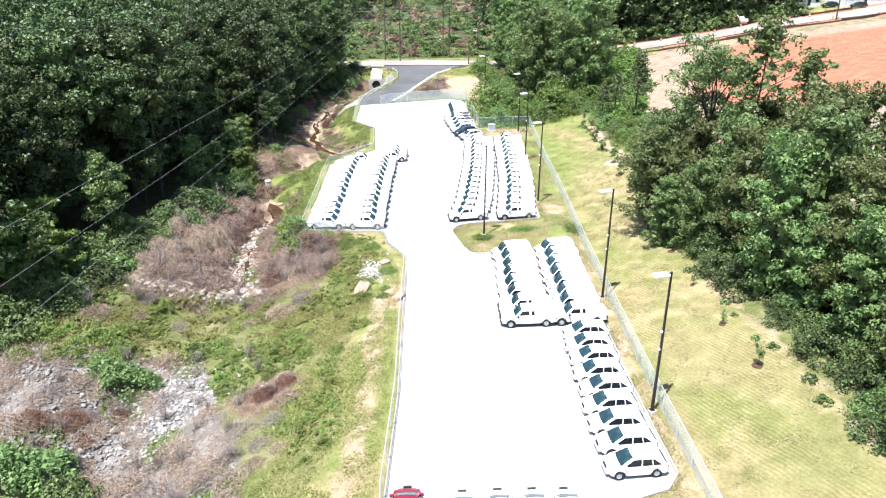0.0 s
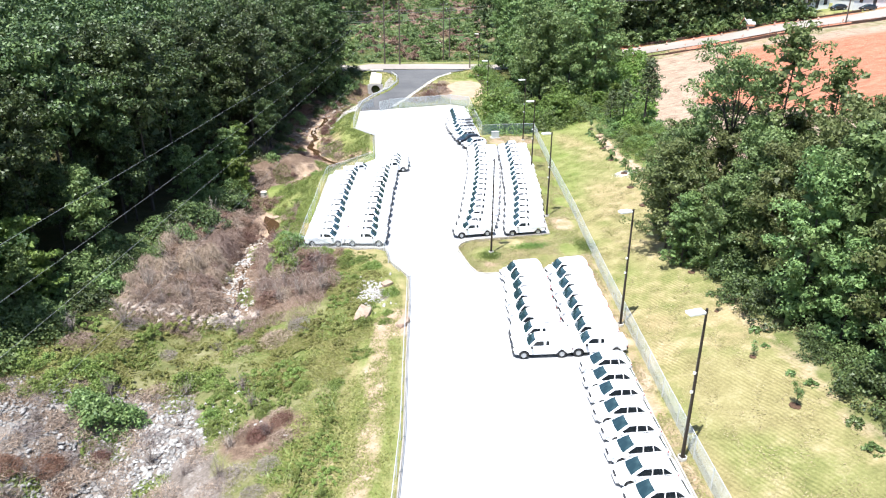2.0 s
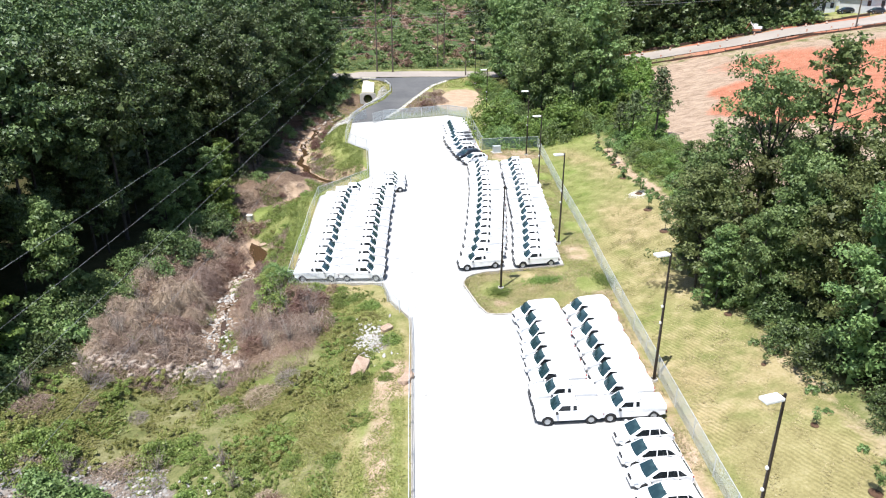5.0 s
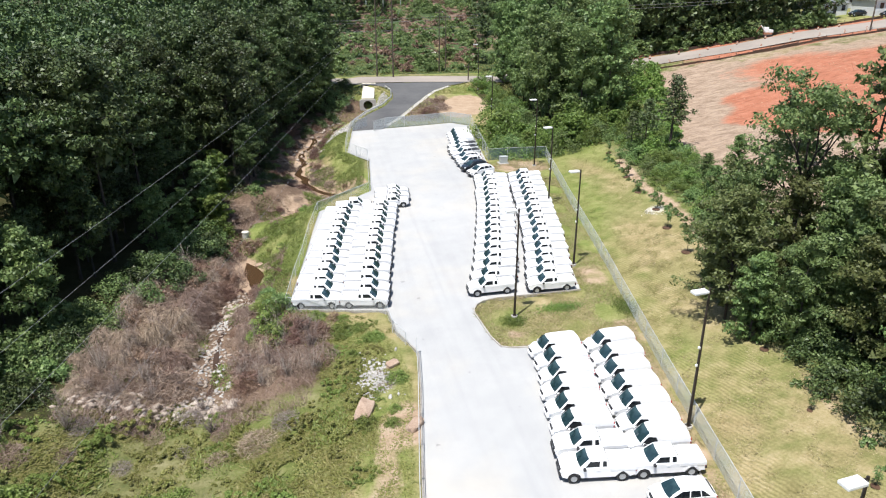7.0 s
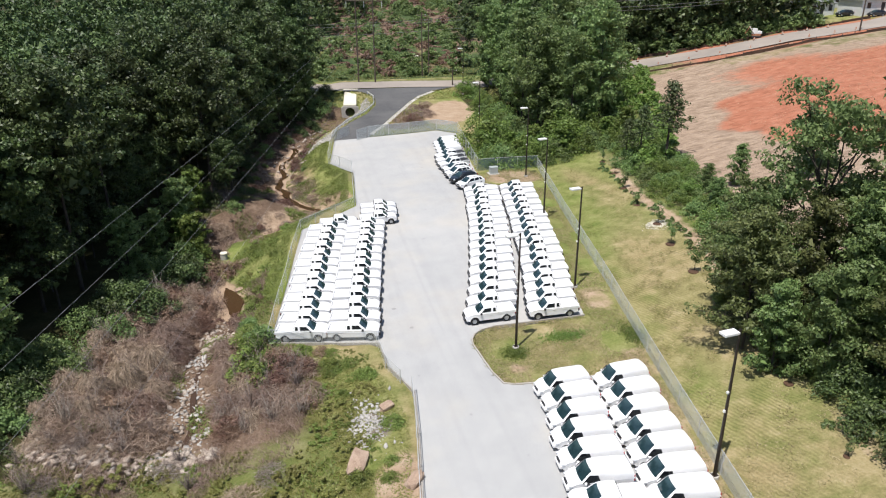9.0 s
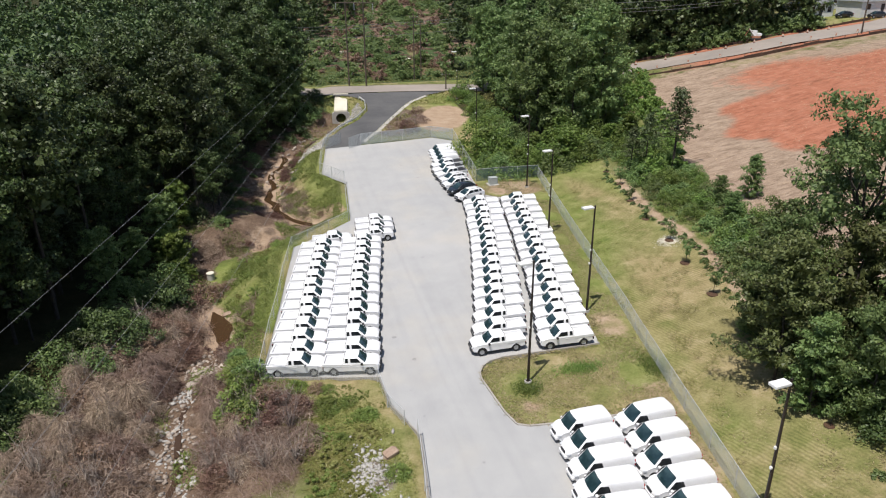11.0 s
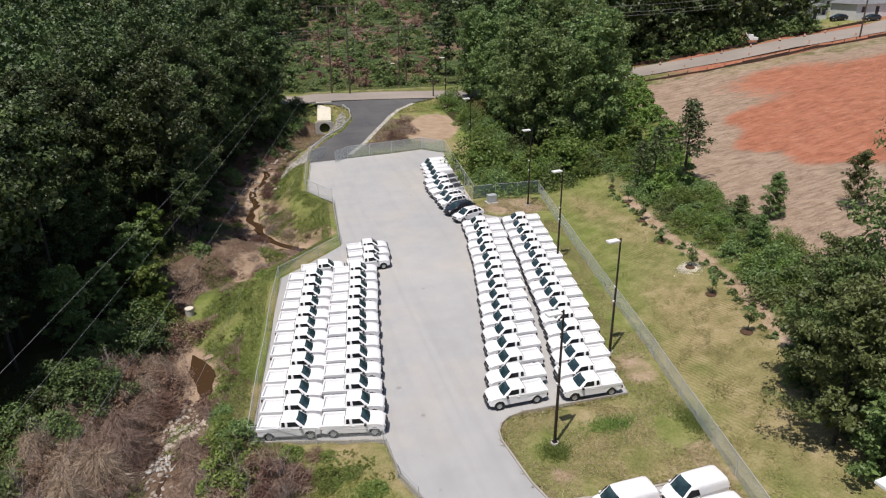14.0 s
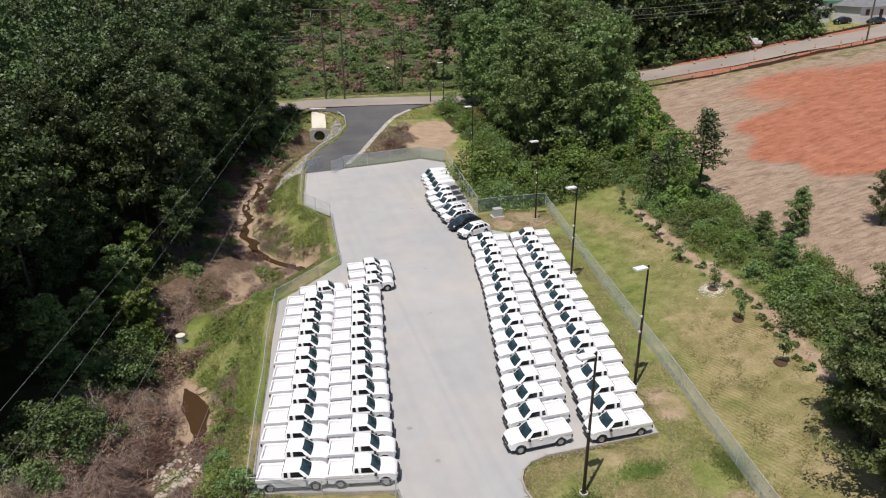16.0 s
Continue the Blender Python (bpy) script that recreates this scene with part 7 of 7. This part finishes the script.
def pale_slab(x, y, a, b, turn):
    z = level(x, y)
    ob = part("debris_slab", boxed(-a, a, -b, b, -0.3, 0.35, bevel=0.06), M["slab"])
    ob.matrix_basis = pose(x, y, z + 0.15, 4, -5, turn)
    return tagged(ob, "pale slab of debris lying in the hillside scrub", "debris", "hillside debris")


for x, y, a, b, turn in ((44.8, 281.7, 1.1, 0.4, 10), (40.6, 247, 0.5, 0.7, 35), (39.0, 245, 0.8, 0.3, 5), (21.9, 259.9, 1.4, 0.3, -8), (54, 331, 1.3, 0.4, 14)):
    pale_slab(x, y, a, b, turn)
# ---------------------------------------------------------------- power line
def h_frame(x0, y0, x1, y1, h):
    root = thing("transmission_pole", "two-legged wooden power-line structure with three insulators", "utility pole")
    a, b = Vector((x0, y0, level(x0, y0))), Vector((x1, y1, level(x1, y1)))
    for p in (a, b):
        bm = bmesh.new()
        cyl(bm, p - Vector((0, 0, 1)), p + Vector((0, 0, h)), 0.22, 0.14, 10)
        part("pole", bm, M["pole_wood"], root)
    u = (b - a).normalized()
    u.z = 0
    top = (a + b) / 2 + Vector((0, 0, h - 1.0))
    bm = bmesh.new()
    cyl(bm, top - u * 5.2, top + u * 5.2, 0.13, n=6)
    part("crossarm", bm, M["pole_wood"], root)
    for s in (-4.9, 0, 4.9):
        q = top + u * s
        bm = bmesh.new()
        for k in range(6):
            cyl(bm, q - Vector((0, 0, 0.15 + k * 0.26)), q - Vector((0, 0, 0.33 + k * 0.26)), 0.14, 0.09, 8)
        part("insulator", bm, M["insulator"], root, "pale stacked insulator")
    return root


h_frame(19.2, 216.4, 23.4, 214.2, 21.5)


def utility_pole(x, y, h):
    root = thing("utility_pole", "dark wooden utility pole beside the road", "utility pole", "roadside poles")
    z = level(x, y)
    bm = bmesh.new()
    cyl(bm, (x, y, z - 1), (x, y, z + h), 0.19, 0.12, 10)
    part("pole", bm, M["pole_wood"], root)
    bm = bmesh.new()
    box(bm, x - 1.1, x + 1.1, y - 0.06, y + 0.06, z + h - 0.9, z + h - 0.76)
    part("crossarm", bm, M["pole_wood"], root)
    for s in (-1.0, 0.0, 1.0):
        bm = bmesh.new()
        cyl(bm, (x + s, y, z + h - 0.76), (x + s, y, z + h - 0.55), 0.06, 0.03, 8)
        part("insulator", bm, M["insulator"], root)


for x, y, h in ((37.7, 222.4, 17), (39.9, 224.0, 15.5), (42.5, 205.4, 4.5), (133.5, 172.5, 13)):
    utility_pole(x, y, h)


def cable(points, r, label):
    """One continuous thin tube."""
    bm = bmesh.new()
    rings = [[bm.verts.new((p[0] + r * dx, p[1] + r * dx * 0.2, p[2] + r * dz)) for dx, dz in ((-1, 0), (0, 1), (1, 0), (0, -1))] for p in points]
    for a, b in zip(rings, rings[1:]):
        for i in range(4):
            bm.faces.new((a[i], a[(i + 1) % 4], b[(i + 1) % 4], b[i]))
    tagged(part("power_cable", bm, M["wire"]), label, "cable", "power cables")


def line_cable(x0, a, z0, s, c, end, r):
    """A conductor hanging over the creek, drawn up to its insulator at the far end."""
    pts = []
    for y in np.arange(-20, 214.1, 6.5):
        d = 214 - y
        k = float(smooth(165, 214, y))
        p = Vector((x0 + a * d, y, z0 + s * d + c * d * d))
        pts.append(p.lerp(Vector((end[0], y, end[1])), k * k))
    cable(pts, r, "thin grey power cable hanging over the creek")


for x0, a, z0, s, c, end, r in ((16.57, -0.1997, 18.18, -0.0264, 0.000102, (17.0, 22.6), 0.011), (15.7, -0.2053, 17.83, -0.0727, 0.000242, (21.3, 22.6), 0.011),
                             (21.8, -0.216, 18.39, -0.0595, 0.000152, (25.6, 22.6), 0.011), (25.7, -0.2164, 17.28, -0.0629, 0.000192, (23.4, 18.5), 0.009)):
    line_cable(x0, a, z0, s, c, end, r)
for z0, dy in ((14.0, 0), (13.2, 0.5), (11.0, 0.2)):
    cable([(x, 223 + dy + 0.01 * (x - 38), z0 + 4 + 0.0006 * (x - 0) ** 2) for x in np.arange(-60, 60, 10)], 0.03, "roadside cable strung between poles")
for z0, k in ((30.0, 0.0), (28.6, 0.6), (27.8, 1.2)):
    cable([(x, 186.0 + k + 0.05 * (x - 90), z0 - 6 + 0.075 * (x - 80) + 0.0009 * (x - 110) ** 2) for x in np.arange(66, 160, 8)], 0.035, "bright cable strung above the works road")


# ---------------------------------------------------------------- works road
def silt_fence(path, label):
    root = thing("silt_fence", label, "silt fence", "silt fences")
    pts = densify(path, 3.2)
    rg = random.Random(4)
    for a, b in zip(pts, pts[1:]):
        za, zb = level(*a), level(*b)
        h = rg.uniform(0.35, 0.7)
        bm = bmesh.new()
        t = Vector((b[1] - a[1], a[0] - b[0])).normalized() * 0.03
        vs = [bm.verts.new(p) for p in ((a[0] - t.x, a[1] - t.y, za - 0.1), (b[0] - t.x, b[1] - t.y, zb - 0.1), (b[0] - t.x, b[1] - t.y, zb + h), (a[0] - t.x, a[1] - t.y, za + h),
                                        (a[0] + t.x, a[1] + t.y, za - 0.1), (b[0] + t.x, b[1] + t.y, zb - 0.1), (b[0] + t.x, b[1] + t.y, zb + h), (a[0] + t.x, a[1] + t.y, za + h))]
        for f in ((0, 1, 2, 3), (7, 6, 5, 4), (3, 2, 6, 7), (0, 3, 7, 4), (1, 5, 6, 2)):
            bm.faces.new([vs[i] for i in f])
        part("fabric", bm, M["silt"], root)
        part("stake", boxed(a[0] - 0.05, a[0] + 0.05, a[1] - 0.05, a[1] + 0.05, za - 0.2, za + 0.9), M["pole_wood"], root)


silt_fence([(80, 178.0), (95, 172.6), (106, 170.0), (122, 168.0), (140, 170.5), (165, 180)], "sagging mud-stained silt fence below the works road")
silt_fence([(70, 202), (86, 193), (106, 186.5), (124, 183.5), (150, 188)], "mud-stained silt fence above the works road")


def barrel():
    root = thing("traffic_barrel", "orange and white traffic barrel on the works road", "traffic barrel", "traffic barrels")
    prof = ((0.30, 0.0), (0.30, 0.28), (0.28, 0.46), (0.27, 0.64), (0.25, 0.82), (0.23, 1.0))
    for i, ((r0, z0), (r1, z1)) in enumerate(zip(prof, prof[1:])):
        bm = bmesh.new()
        cyl(bm, (0, 0, z0), (0, 0, z1), r0, r1, 12)
        part("band", bm, M["orange" if i % 2 == 0 else "slab"], root)
    bm = bmesh.new()
    cyl(bm, (0, 0, -0.02), (0, 0, 0.08), 0.42, 0.40, 12)
    part("base_ring", bm, M["trim"], root)
    return root


BAR = barrel()
for i in range(16):
    x = 86 + (i // 2) * 6.6
    y = float(np.interp(x, [84, 104, 122, 145], [186, 179.5, 176, 179.5])) + (-3.6 if i % 2 else 3.9)
    m = pose(x + (i % 2) * 1.5, y, level(x, y) + 0.13) @ Matrix.Scale(0.85, 4)
    if i == 0:
        BAR.matrix_basis = m
    else:
        copy_thing(BAR, m)


def excavator(x, y):
    root = thing("excavator", "small white and orange construction machine beside the works road", "excavator")
    for s in (-1, 1):
        part("track", boxed(-1.6, 1.6, s * 1.05 - 0.28, s * 1.05 + 0.28, 0, 0.7, bevel=0.25), M["trim"], root)
    part("chassis", boxed(-1.3, 1.3, -1.0, 1.0, 0.6, 1.3, bevel=0.08), M["rust"], root)
    part("engine_cover", boxed(-1.6, -0.2, -1.0, 1.0, 1.3, 2.2, bevel=0.15), M["fixture"], root)
    part("cab", boxed(-0.2, 1.3, -1.0, 0.7, 1.3, 3.0, bevel=0.12), M["fixture"], root, "white cab")
    part("cab_window", boxed(1.28, 1.33, -0.8, 0.5, 1.9, 2.8, bevel=0.01), M["side_glass"], root)
    bm = bmesh.new()
    cyl(bm, (0.8, 0.9, 1.4), (2.6, 0.9, 3.6), 0.22, 0.18, 6)
    part("boom", bm, M["fixture"], root)
    bm = bmesh.new()
    cyl(bm, (2.6, 0.9, 3.6), (3.8, 0.9, 1.4), 0.18, 0.14, 6)
    part("stick", bm, M["rust"], root)
    root.matrix_basis = pose(x, y, level(x, y), 0, 0, 165) @ Matrix.Scale(0.75, 4)


excavator(114.6, 184.6)


def house(x, y, w, d, roof, label, turn):
    root = thing("house", label, "house", "far houses")
    bm = boxed(-w / 2, w / 2, -d / 2, d / 2, -2, 3.0)
    part("wall", bm, M["siding"], root)
    bm = bmesh.new()
    o, hgt = 0.5, w * 0.22
    v = [bm.verts.new(p) for p in ((-w / 2 - o, -d / 2 - o, 2.9), (w / 2 + o, -d / 2 - o, 2.9), (w / 2 + o, d / 2 + o, 2.9), (-w / 2 - o, d / 2 + o, 2.9), (-w / 2 + d / 2, 0, 2.9 + hgt), (w / 2 - d / 2, 0, 2.9 + hgt))]
    for f in ((0, 1, 5, 4), (2, 3, 4, 5), (1, 2, 5), (3, 0, 4), (3, 2, 1, 0)):
        bm.faces.new([v[i] for i in f])
    part("roof", bm, M[roof], root)
    for k in range(3):
        cx = -w / 2 + w * (k + 0.5) / 3
        part("window", boxed(cx - 0.6, cx + 0.6, -d / 2 - 0.04, -d / 2 + 0.02, 0.9, 2.3), M["side_glass"], root)
    part("door", boxed(-0.5, 0.5, -d / 2 - 0.05, -d / 2 + 0.02, 0, 2.1), M["trim"], root)
    root.matrix_basis = pose(x, y, level(x, y) + 0.3, 0, 0, turn)


house(142.5, 201, 8.4, 7, "roof", "pale house with a hipped grey roof beyond the works road", 6)
house(157, 196.5, 14, 8, "roof", "low pale house with a grey roof", 4)
house(158, 211, 9, 6, "green_roof", "house with a green metal roof", 10)
for kind, x, y in (("dark_suv", 147.6, 194.6), ("dark_suv", 153.0, 189.6)):
    ob = copy_thing(MODELS[kind], pose(x, y, level(x, y), 0, 0, 178))
    ob["label"] = "car parked beside the far houses"
